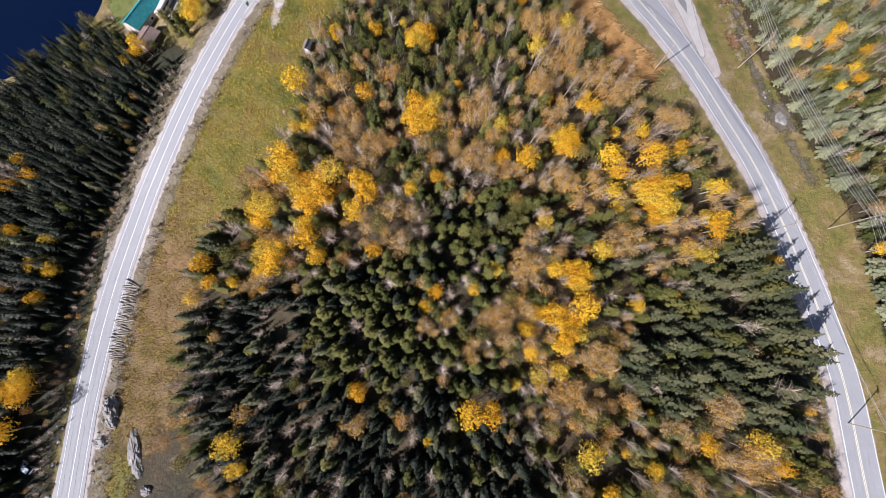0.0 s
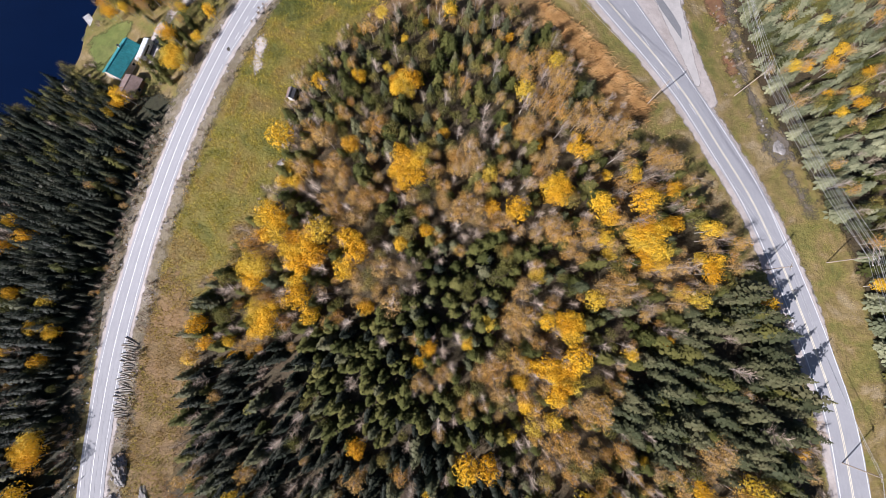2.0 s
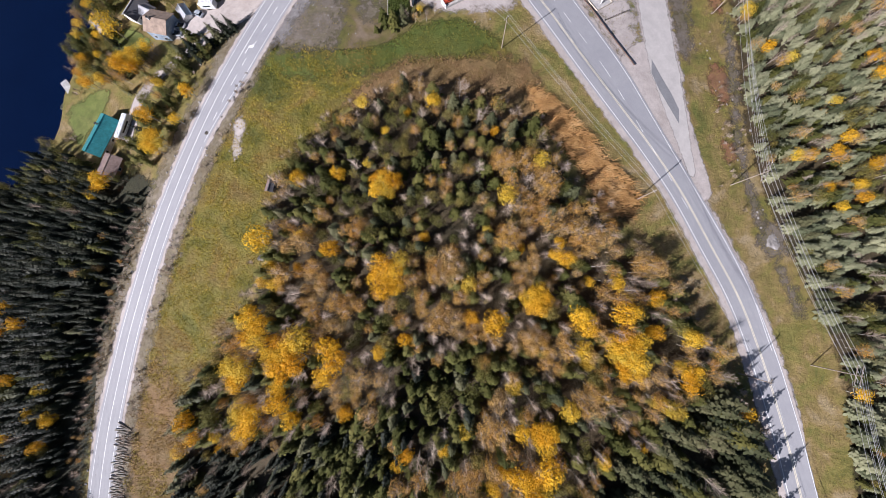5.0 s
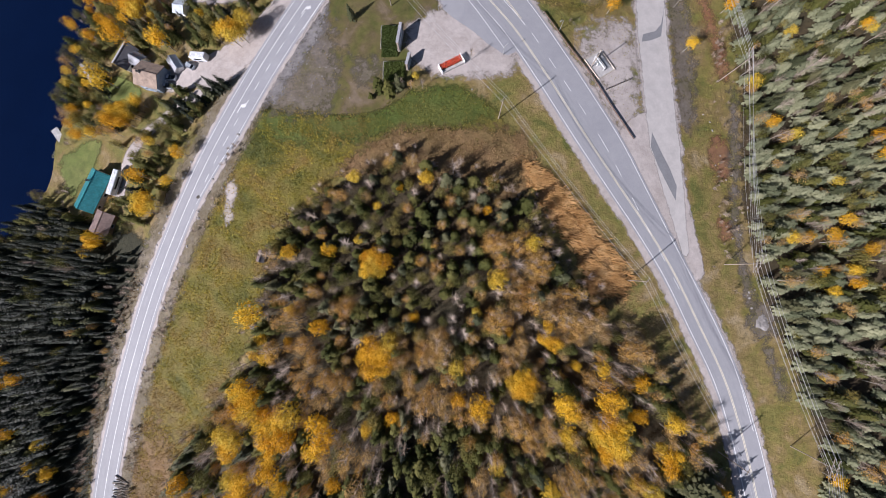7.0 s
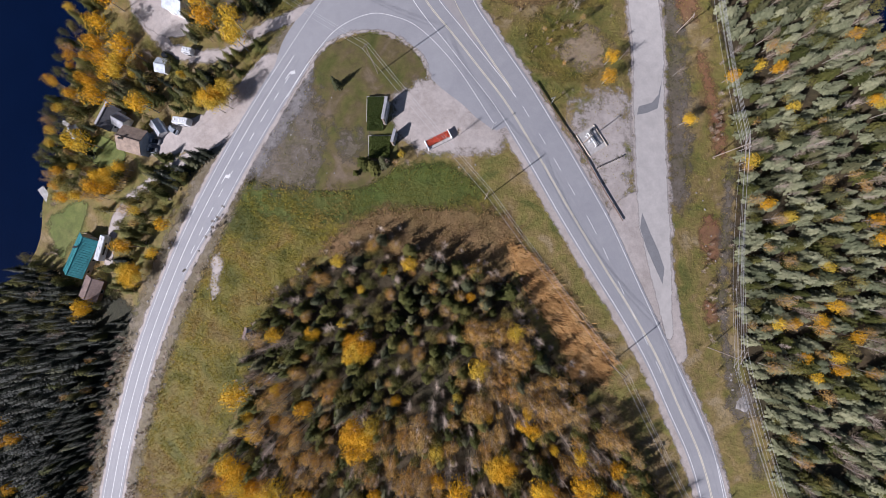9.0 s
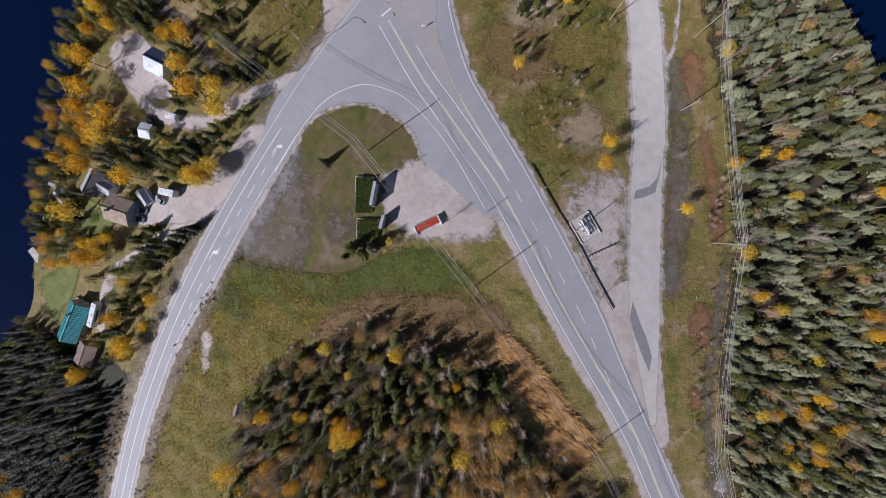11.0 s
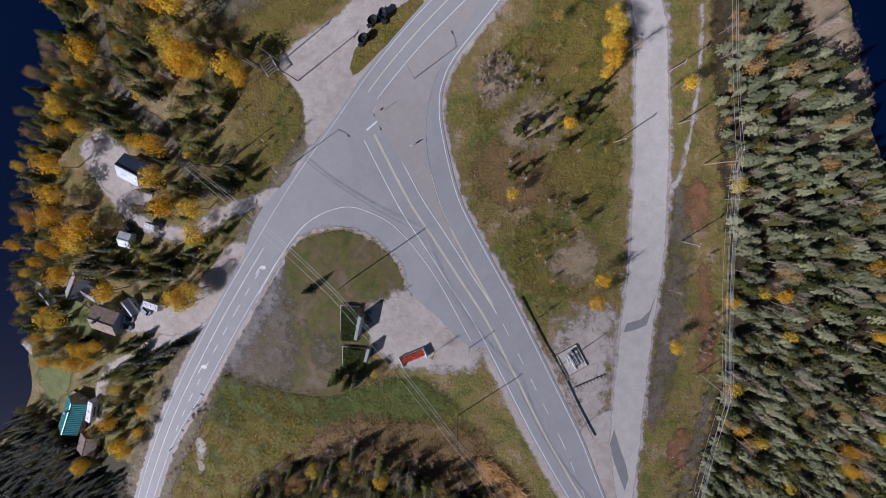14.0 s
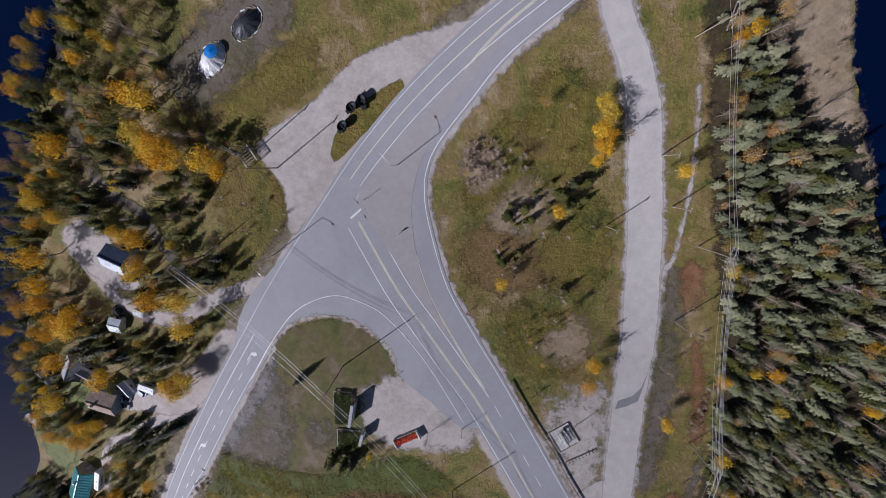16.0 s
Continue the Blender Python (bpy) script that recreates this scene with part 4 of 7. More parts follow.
def middle_woods(x, y):
    s = rnd.uniform(0.7, 1.3)
    if x > 60:
        d = min((p.x - x) ** 2 + (p.y - y) ** 2 for p in high[::3]) ** 0.5
        if d < 9:
            return None
        if d < 14.5:
            return ("shrub", rnd.uniform(0.6, 1.2)) if rnd.random() < 0.25 else None
    if noise.noise((x * 0.11, y * 0.11, 4)) > 0.48:
        return None
    if inside(x, y, BARE_SW):
        return None if rnd.random() < 0.6 else ("bare", 0.4 * s)
    if inside(x, y, S1):
        # more of the shade-coloured spruce where the stand should look shadowed
        in_shade = y < -18 or x < -40
        return pick(("black", 7 if in_shade else 1.5), ("spruce", 1), ("pine", 1.2 if in_shade else 7), ("bare", 1.2), ("tan", 0.5), ("olive", 0.4)), s * 0.85
    if inside(x, y, S2):
        return pick(("spruce", 8), ("pine", 2.5), ("bare", 0.5), ("tan", 0.3)), s * (0.95 if x < 92 else 1.2)
    if inside(x, y, S3):
        return pick(("pine", 3), ("spruce", 1.2), ("olive", 3), ("tan", 1.4), ("bare", 1.2), ("gold", 0.7)), s * 0.72
    n = noise.noise((x * 0.05, y * 0.05, 9)) + (0.14 if x > 20 and y > 15 else -0.04)
    if n > 0.12:
        return pick(("bare", 2.2), ("tan", 5.4), ("pine", 1.7), ("olive", 1.2), ("gold", 0.8)), s * 0.88
    return pick(("bare", 2.6), ("tan", 3.0), ("pine", 3.4), ("olive", 2), ("spruce", 0.8), ("gold", 0.4)), s * 0.85


scatter([p for p in WOODS], 3.8, middle_woods)
def west_woods(x, y):
    """Low brush beside the road, tall spruce towards the lake."""
    d = min((p.x - x) ** 2 + (p.y - y) ** 2 for p in west[::3]) ** 0.5 - 4.5
    if d < 3 or (x + 105) ** 2 + (y - 103) ** 2 < 100:
        return None
    if d < 7:
        return ("shrub", rnd.uniform(0.6, 1.1)) if rnd.random() < 0.7 else ("tan", rnd.uniform(0.25, 0.4))
    s = min(1.0, (d - 2) / 15) * rnd.uniform(0.75, 1.15)
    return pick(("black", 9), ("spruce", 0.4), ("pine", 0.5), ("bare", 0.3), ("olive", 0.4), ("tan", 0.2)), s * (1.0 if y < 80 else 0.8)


scatter(WOODS_W, 3.15, west_woods)
POINT = [(-163, 97), (-148, 107), (-141, 120), (-134, 119), (-126, 111), (-119, 105), (-128, 97), (-150, 93)]
scatter(POINT, 3.2, lambda x, y: (pick(("black", 5), ("olive", 2), ("pine", 2), ("bare", 0.6)), rnd.uniform(0.4, 0.75)))
def east_woods(x, y):
    """Sunlit-coloured spruce, with tan and golden broadleaf along the northern edge."""
    if x > 190 or x - 0.2 * (200 - y) > 165:
        return None
    bank = min((p.x - x) ** 2 + (p.y - y) ** 2 for p in east_shore[::2]) ** 0.5
    if bank < (3 if y < 235 else 3 + 0.3 * (y - 235)):
        return ("shrub", rnd.uniform(0.5, 1.0)) if rnd.random() < 0.15 else None
    if noise.noise((x * 0.13, y * 0.13, 6)) > 0.3:
        return None
    s = rnd.uniform(0.5, 0.98)
    if y > 195 and x < 110 - 0.16 * (y - 200) + 4:
        return (pick(("tan", 2), ("olive", 2.5), ("bare", 1), ("gold", 0.4), ("white", 5)), s * 0.75)
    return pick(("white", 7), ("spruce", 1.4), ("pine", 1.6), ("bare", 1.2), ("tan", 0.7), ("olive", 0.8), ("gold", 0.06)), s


scatter([p for p in WOODS_E], 3.3, east_woods)
clear = [(-135.5, 138.5, 7.5)]  # circles kept free of trees: house plots, drives, the dock
scatter([(-134.4, 136.4), (-132.7, 152.4), (-109.3, 149.9), (-103.8, 137.8), (-120.9, 139.1)], 3.8, lambda x, y: None if (x + 135.5) ** 2 + (y - 138.5) ** 2 < 56 else (pick(("olive", 3), ("tan", 1.4), ("gold", 2), ("bare", 0.6), ("pine", 2)), rnd.uniform(0.5, 0.85)))
HOMES = [(-134.0, 154.5), (-131.4, 180.3), (-127.3, 201.9), (-121.7, 223.4), (-114.1, 243.7), (-103.5, 265.2), (-92.4, 283.0), (-85.5, 300.3), (-59.8, 300.9), (-54.4, 284.7), (-56.5, 270.5), (-49.8, 258.6), (-38.6, 246.8), (-39.6, 228.9), (-38.4, 211.0), (-50.8, 205.0), (-48.0, 195.0), (-51.5, 183.1), (-66.0, 169.2), (-65.1, 153.3), (-75.5, 137.5), (-86.0, 115.6), (-94.8, 101.8), (-129.0, 106.1), (-122.7, 126.1), (-105.9, 131.9), (-123.7, 144.2)]


def homes_woods(x, y):
    if any((x - a) ** 2 + (y - b) ** 2 < c * c for a, b, c in clear):
        return None
    if rnd.random() < 0.05:
        return None
    d = min((p.x - x) ** 2 + (p.y - y) ** 2 for p in west[::3]) ** 0.5 - 4.5
    if d < 4:
        return None
    if d < 14:
        return pick(("shrub", 1), ("pine", 1.5), ("olive", 1.5)), 0.25 + 0.03 * d
    if min((p.x - x) ** 2 + (p.y - y) ** 2 for p in west_shore[::2]) < 15 ** 2:  # rounder, lower trees along the water
        return pick(("olive", 4), ("gold", 0.9), ("tan", 0.7), ("pine", 2.2)), rnd.uniform(0.55, 0.85)
    if y > 222 and x > -0.45 * (y - 222) ** 0.5 * 2 - 68:  # sparse brush between the track and the meadow
        return None if rnd.random() < 0.12 else (pick(("bare", 2), ("shrub", 1.2), ("olive", 2.5), ("pine", 1.2), ("tan", 1.5)), rnd.uniform(0.45, 0.85))
    if y > 255:
        return pick(("bare", 1), ("tan", 1.5), ("olive", 4), ("pine", 3), ("gold", 0.7)), rnd.uniform(0.6, 1.0)
    return pick(("olive", 3.6), ("pine", 3.8), ("tan", 0.8), ("bare", 0.8), ("spruce", 1.2), ("black", 1.2), ("gold", 0.8)), rnd.uniform(0.5, 0.85)


PLOTS = [(-87.7, 206.0, 9), (-95.2, 216.9, 9), (-97.8, 158.7, 8), (-88.2, 157.5, 6), (-109.3, 170.8, 6), (-76.0, 166.3, 5), (-122.2, 117.1, 9), (-112.4, 118.0, 6), (-115.5, 106.0, 6), (-85.2, 184.3, 4), (-75.3, 190.1, 5), (-65.2, 191.1, 6), (-78.9, 193.1, 6), (-52.7, 201.0, 5), (-42.1, 203.0, 5), (-58.3, 169.2, 6), (-70.1, 163.3, 6), (-81.5, 161.4, 6), (-122.9, 130.1, 9), (-113.2, 132.0, 6), (-67.5, 157.3, 4), (-74.2, 154.4, 4), (-83.1, 149.5, 4), (-92.2, 144.6, 4), (-101.4, 138.8, 5), (-108.2, 129.9, 5), (-45.7, 224.8, 9), (-36.8, 219.0, 8), (-42.1, 234.8, 5)]
DRIVES = [(-72.1, 228.6, 4), (-78.9, 231.6, 4), (-87.0, 238.5, 4), (-91.6, 248.3, 4), (-92.7, 258.2, 4), (-91.3, 268.1, 3), (-89.8, 277.0, 4), (-89.4, 248.3, 5), (-81.2, 231.6, 4.5), (-91.6, 258.2, 4.5), (-109.7, 204.4, 6), (-113.4, 209.4, 5), (-97.5, 193.4, 5), (-106.5, 163.8, 7), (-100.5, 206.2, 8), (-106.5, 212.2, 6.5), (-96.7, 200.2, 6), (-88.5, 200.1, 6), (-99.4, 166.7, 7), (-108.4, 155.9, 6), (-87.0, 287.1, 3), (-85.0, 296.2, 3), (-63.4, 212.8, 3), (-68.3, 219.8, 3), (-75.5, 228.6, 3), (-82.3, 232.6, 3), (-88.2, 241.4, 3), (-96.0, 209.1, 10), (-103.2, 217.1, 5)]
PLOTS += [(-82, 212, 8), (-74, 193, 5), (-86, 188, 5), (-105, 122, 7), (-108, 107.5, 7), (-103, 129, 5), (-114, 119, 9.5), (-126, 126, 8), (-128, 134, 7), (-122, 132, 6), (-90, 157, 6), (-76, 166, 5), (-83, 164, 5)]
for a, b, c in PLOTS + DRIVES:
    clear.append((a, b, c))
scatter(HOMES, 3.5, homes_woods)
LONE_A = [(-18.6, 177.6, "spruce", 0.62), (44.0, 231.6, "pine", 0.65), (49.1, 233.7, "pine", 0.62), (51.2, 230.7, "pine", 0.5), (59.3, 238.0, "pine", 0.8), (62.3, 241.1, "spruce", 0.65), (66.4, 242.2, "pine", 0.6), (62.4, 236.0, "pine", 0.6), (67.3, 246.3, "pine", 0.5), (58.5, 227.8, "pine", 0.55), (54.4, 226.7, "shrub", 1.2), (43.5, 217.4, "pine", 0.5), (48.5, 220.5, "pine", 0.45), (63.1, 209.6, "pine", 0.5), (66.2, 204.6, "olive", 0.5), (59.4, 232.9, "olive", 0.4), (41.3, 221.4, "bare", 0.5), (46.5, 216.4, "bare", 0.45), (62.1, 206.5, "bare", 0.5), (64.2, 202.5, "tan", 0.45)]
LONE_B = [(77.8, 189.4, "bare", 0.6), (39.3, 249.8, "bare", 0.55), (47.5, 248.9, "bare", 0.5), (31.4, 243.5, "tan", 0.4), (74.3, 255.7, "bare", 0.8), (52.2, 263.3, "tan", 0.6), (45.0, 234.6, "pine", 0.35), (-7.9, 150.2, "pine", 0.85), (-4.4, 148.7, "pine", 0.9), (-1.1, 150.2, "spruce", 0.8), (-10.7, 147.2, "pine", 0.4), (-0.1, 150.2, "bare", 0.6), (2.8, 150.2, "tan", 0.5), (6.6, 150.2, "bare", 0.5), (4.6, 153.2, "gold", 0.5), (9.5, 153.2, "bare", 0.5), (22.8, 160.4, "bare", 0.55), (93.0, 261.1, "olive", 0.5), (96.9, 184.6, "bare", 0.6), (87.3, 245.7, "bare", 0.5)]
LONE_H = [(-71.8, 148.8, "black", 0.75), (-69.3, 151.3, "spruce", 0.8), (-66.4, 153.2, "black", 0.85), (-63.8, 154.5, "black", 0.7), (-73.8, 145.9, "pine", 0.75), (-76.3, 143.6, "black", 0.7), (-87.0, 148.7, "pine", 0.7), (-83.2, 146.4, "spruce", 0.75), (-81.1, 149.4, "pine", 0.65), (-78.1, 147.1, "black", 0.8), (-87.3, 139.4, "olive", 0.7), (-82.7, 141.3, "pine", 0.7), (-78.7, 136.0, "olive", 0.6), (-123.2, 108.3, "olive", 0.7), (-119.0, 102.1, "olive", 0.8), (-123.2, 100.0, "pine", 0.8), (-112.3, 98.1, "gold", 0.75), (-104.6, 100.3, "olive", 0.7), (-125.1, 95.8, "olive", 0.75), (-116.1, 95.0, "gold", 0.7)]
for x, y, k, s in LONE_A + LONE_B + LONE_H:
    add_tree(k, x, y, s)


for x, y, s in ((67.2, 263.7, 0.75), (69.1, 260.6, 0.85), (67.0, 256.5, 0.85), (69.2, 251.5, 0.85), (67.5, 248.4, 0.7), (70.2, 255.1, 0.8)):
    add_tree("gold", x, y, s)
for _ in range(46):
    add_tree("shrub", rnd.uniform(31, 40), rnd.uniform(239.5, 253.5), rnd.uniform(0.4, 0.85))
for cx, cy, n, sp, kinds in ((46.1, 231.6, 7, 4, ("pine", "olive")), (60.2, 241.1, 9, 5, ("pine", "olive", "spruce")), (44.4, 218.4, 6, 3.5, ("olive", "pine")), (63.1, 208.6, 6, 4, ("olive", "bare")), (53.5, 255.2, 6, 5, ("olive", "tan", "bare")), (69.0, 225.0, 5, 4, ("olive", "bare")), (35.3, 247.6, 5, 3, ("olive", "bare")), (57.1, 192.2, 4, 4, ("olive", "tan"))):
    for _ in range(n):
        px, py = rnd.gauss(cx, sp), rnd.gauss(cy, sp)
        if inside(px, py, FIELD):
            add_tree(rnd.choice(kinds), px, py, rnd.uniform(0.18, 0.42))
for _ in range(420):
    k = rnd.randrange(len(west) - 70)
    q = west[k] + normals(west)[k] * rnd.uniform(6.2, 11)
    if q.y < 140 and noise.noise((q.x * 0.08, q.y * 0.08, 7)) > -0.1:
        add_tree("shrub", q.x, q.y, rnd.uniform(0.35, 0.8))
for _ in range(160):
    a = rnd.uniform(0, len(WOODS) - 3)
    i = int(a) + 1
    p, q = WOODS[i], WOODS[i + 1]
    t = rnd.random()
    if p[1] > -80:
        add_tree("shrub", p[0] + (q[0] - p[0]) * t + rnd.uniform(-4, 4), p[1] + (q[1] - p[1]) * t + rnd.uniform(-2, 4), rnd.uniform(0.6, 1.3))
for x0, y0, sx, sy, n in ((-131.2, 146.4, 3, 8, 16), (-127.7, 176.2, 3, 12, 22), (-121.3, 199.8, 3, 12, 22), (-114.8, 221.2, 3, 10, 18), (-105.9, 244.5, 3, 12, 18), (-96.6, 268.1, 3, 10, 18), (-132.0, 116.2, 2, 6, 10), (39.4, 246.7, 8, 5, 26), (57.0, 204.4, 14, 16, 30), (111.0, 172.3, 3, 20, 22), (109.3, 108.2, 5, 18, 30), (-35.4, 229.0, 8, 8, 14)):
    for _ in range(n):
        add_tree("shrub", rnd.gauss(x0, sx * 0.6), rnd.gauss(y0, sy * 0.6), rnd.uniform(0.4, 0.9))


def place_trees():
    """The trees that the way passes nearest stand one by one; the far woods are joined by kind."""
    by_kind = {}
    for rec in plan:
        by_kind.setdefault(rec[0], []).append(rec)
    for kind, recs in by_kind.items():
        recs.sort(key=lambda q: abs(q[1] - 0.15 * q[2]) + (0 if -45 < q[2] < 260 else 200))
        near, rest = recs[:210], recs[210:]
        made = {}
        for k, x, y, s, turn, var in near:
            # tilted square to the slope so the lean fits the camera's view
            m = lie(x, y, math.degrees(turn)) @ Matrix.Scale(s, 4)
            t = KINDS[k][var]
            root = new(t["name"])
            tagged(root, t["label"], "shrub" if k == "shrub" else "tree", t["name"] + " stand")
            root.matrix_basis = m
            for pname, me, mat in t["parts"]:
                ob = new(pname, me)
                ob.parent = root
        if not rest:
            continue
        for pi in range(len(KINDS[kind][0]["parts"])):
            V, T, tint, base = [], [], [], 0
            cache = {}
            for k, x, y, s, turn, var in rest:
                if var not in cache:
                    me = KINDS[k][var]["parts"][pi][1]
                    co = np.empty(len(me.vertices) * 3)
                    me.vertices.foreach_get("co", co)
                    me.calc_loop_triangles()
                    tr = np.empty(len(me.loop_triangles) * 3, dtype=np.int64)
                    me.loop_triangles.foreach_get("vertices", tr)
                    cache[var] = (co.reshape(-1, 3), tr.reshape(-1, 3))
                co, tr = cache[var]
                m = np.array(lie(x, y, math.degrees(turn)))
                V.append(co @ (m[:3, :3].T * s) + m[:3, 3])
                T.append(tr + base)
                tint.append(np.full(len(co), (turn * 7.13) % 1.0))
                base += len(co)
            V, T, tint = np.concatenate(V), np.concatenate(T), np.concatenate(tint)
            pname, me0, mat = KINDS[kind][0]["parts"][pi]
            me = bpy.data.meshes.new(kind + "_woods_" + pname)
            me.vertices.add(len(V))
            me.vertices.foreach_set("co", V.ravel())
            me.loops.add(len(T) * 3)
            me.loops.foreach_set("vertex_index", T.ravel())
            me.polygons.add(len(T))
            me.polygons.foreach_set("loop_start", np.arange(0, len(T) * 3, 3))
            me.update(calc_edges=True)
            at = me.attributes.new("tint", "FLOAT", "POINT")
            at.data.foreach_set("value", tint)
            me.materials.append(mat)
            if pi == 0:
                root = new(KINDS[kind][0]["name"].replace("_tree", "_woods").replace("shrub", "brushwood"))
                tagged(root, "further stand of many " + KINDS[kind][0]["label"].split(" in the")[0], "woods", kind="stuff")
            ob = new("trunks" if pname == "trunk" else "crowns" if pname == "crown" else pname, me)
            ob.parent = root
            ob["kind"] = "stuff"


place_trees()

# ---------------- buildings ----------------
def paint(name, c, rough=0.6, metal=0.0, vary=0.12, scale=1.2):
    d = tuple(max(0.0, v * (1 - vary)) for v in c)
    l = tuple(min(0.9, v * (1 + vary)) for v in c)
    return surface(name, [d, c, l], [d, l], scale, 0.3, 0.4, rough=rough, metal=metal, bump=0.15, bump_dist=0.03)


M_TEAL = paint("teal_metal_roof", (0.05, 0.27, 0.29), 0.45, 0.2)
M_TANROOF = paint("tan_shingles", (0.3, 0.23, 0.18), 0.9)
M_GREYROOF = paint("grey_shingles", (0.36, 0.36, 0.38), 0.9)
M_DARKROOF = paint("charcoal_shingles", (0.09, 0.09, 0.1), 0.9)
M_BROWNROOF = paint("brown_shingles", (0.22, 0.16, 0.14), 0.9)
# dark blue paints the shade on the white house's north roof slope
M_SHADEDSLOPE = paint("shaded_slope_blue", (0.05, 0.075, 0.13), 0.8)
M_WHITEMETAL = paint("white_metal_roof", (0.5, 0.55, 0.6), 0.5)
M_WALLWHITE = paint("white_siding", (0.75, 0.75, 0.74), 0.6)
M_WALLBLUE = paint("blue_grey_siding", (0.25, 0.31, 0.38), 0.6)
M_WALLTAN = paint("beige_siding", (0.5, 0.44, 0.36), 0.7)
M_WALLLOG = paint("log_wall", (0.26, 0.15, 0.08), 0.8)
M_TRIM = paint("white_trim", (0.8, 0.8, 0.8), 0.5)
M_CONCRETE = paint("pale_concrete", (0.48, 0.46, 0.44), 0.9, 0, 0.15)
M_WOOD = paint("weathered_wood", (0.27, 0.23, 0.19), 0.85, 0, 0.25, 3)
M_DOCK = paint("grey_dock_planks", (0.5, 0.49, 0.47), 0.8)
M_POLE = paint("weathered_pole", (0.3, 0.25, 0.2), 0.85, 0, 0.2, 3)
M_STEEL = paint("galvanised_steel", (0.55, 0.56, 0.57), 0.4, 0.7, 0.06)
M_RAIL = paint("rusty_brown_rail", (0.15, 0.1, 0.08), 0.7, 0.2, 0.3, 2)
M_DARKSTEEL = paint("dark_steel", (0.03, 0.032, 0.036), 0.5, 0.3, 0.2)
M_WIRE = paint("wire", (0.6, 0.6, 0.6), 0.5, 0.3, 0.03)
M_GLASS = paint("dark_window_glass", (0.02, 0.025, 0.03), 0.08)
M_RUBBER = paint("tyre_rubber", (0.02, 0.02, 0.02), 0.9)
M_CARWHITE = paint("white_car_paint", (0.62, 0.64, 0.66), 0.35, 0, 0.05)
M_CARBLUE = paint("silver_car_paint", (0.45, 0.5, 0.56), 0.25, 0.3, 0.03)
M_CARDARK = paint("dark_car_paint", (0.03, 0.035, 0.045), 0.25, 0.2, 0.05)
M_RED = leafy("red_blooms", [(0.5, 0.03, 0.02), (0.65, 0.06, 0.03), (0.72, 0.18, 0.1)], 0.6, 0.2)
M_HEDGE = leafy("hedge_leaves", [(0.04, 0.06, 0.015), (0.07, 0.09, 0.02), (0.1, 0.11, 0.03)], 0.6, 0.2)
M_ROCK = surface("pale_rock", [(0.2, 0.185, 0.17), (0.3, 0.28, 0.265), (0.4, 0.38, 0.365)], [(0.2, 0.18, 0.16), (0.36, 0.34, 0.33)], 1.5, 0.3, 0.5, rough=0.95, bump=0.8, bump_dist=0.3)
M_BLUETARP = paint("blue_tarp", (0.02, 0.2, 0.62), 0.4, 0, 0.15)
M_WHITETARP = paint("white_tarp", (0.72, 0.72, 0.74), 0.5, 0, 0.15)
M_BLACKTARP = paint("black_tarp", (0.035, 0.038, 0.045), 0.45, 0, 0.25)
M_BLUEPLASTIC = paint("bright_blue_plastic", (0.03, 0.3, 0.62), 0.4)


def box(bm, x0, y0, z0, x1, y1, z1, bevel=0.0):
    g = bmesh.ops.create_cube(bm, size=1)
    bmesh.ops.transform(bm, matrix=Matrix.Translation(((x0 + x1) / 2, (y0 + y1) / 2, (z0 + z1) / 2)) @ Matrix.Diagonal((x1 - x0, y1 - y0, z1 - z0, 1)), verts=g["verts"])
    if bevel:
        bmesh.ops.bevel(bm, geom=list({e for v in g["verts"] for e in v.link_edges}), offset=bevel, segments=1, affect="EDGES", profile=0.5)
    return g["verts"]


def boxed(name, mat, parent, *dims, bevel=0.0, label=""):
    bm = bmesh.new()
    box(bm, *dims, bevel)
    return part(name, bm, mat, parent, label)


def roof_slope(name, mat, parent, L, run, rise, z, side, over=0.4, thick=0.16, ribs=0):
    """One slab of a gable roof, with standing ribs or shingle courses."""
    bm = bmesh.new()
    s = side
    k = rise / run
    xo = run + over
    pts = [(0, z + rise), (s * xo, z + rise - k * xo)]
    q = []
    for y in (-L / 2 - over, L / 2 + over):
        q.append([bm.verts.new((x, y, zz + t)) for x, zz in pts for t in (0, thick)])
    a, b = q
    for f in ((a[1], a[3], b[3], b[1]), (a[0], b[0], b[2], a[2]), (a[0], a[2], a[3], a[1]), (b[0], b[1], b[3], b[2]), (a[2], b[2], b[3], a[3]), (a[0], a[1], b[1], b[0])):
        bm.faces.new(f)
    bmesh.ops.recalc_face_normals(bm, faces=bm.faces[:])
    slab = part(name, bm, mat, parent)
    if ribs:
        bm = bmesh.new()
        n = int(L / ribs)
        for i in range(n + 1):
            y = -L / 2 + i * L / n
            p0 = Vector((0.05 * s, y, z + rise + thick + 0.02))
            p1 = Vector((s * xo, y, z + rise - k * xo + thick + 0.02))
            tube(bm, p0, p1, 0.06, 0.06, 4)
        part("roof_ribs", bm, mat, slab)
    return slab


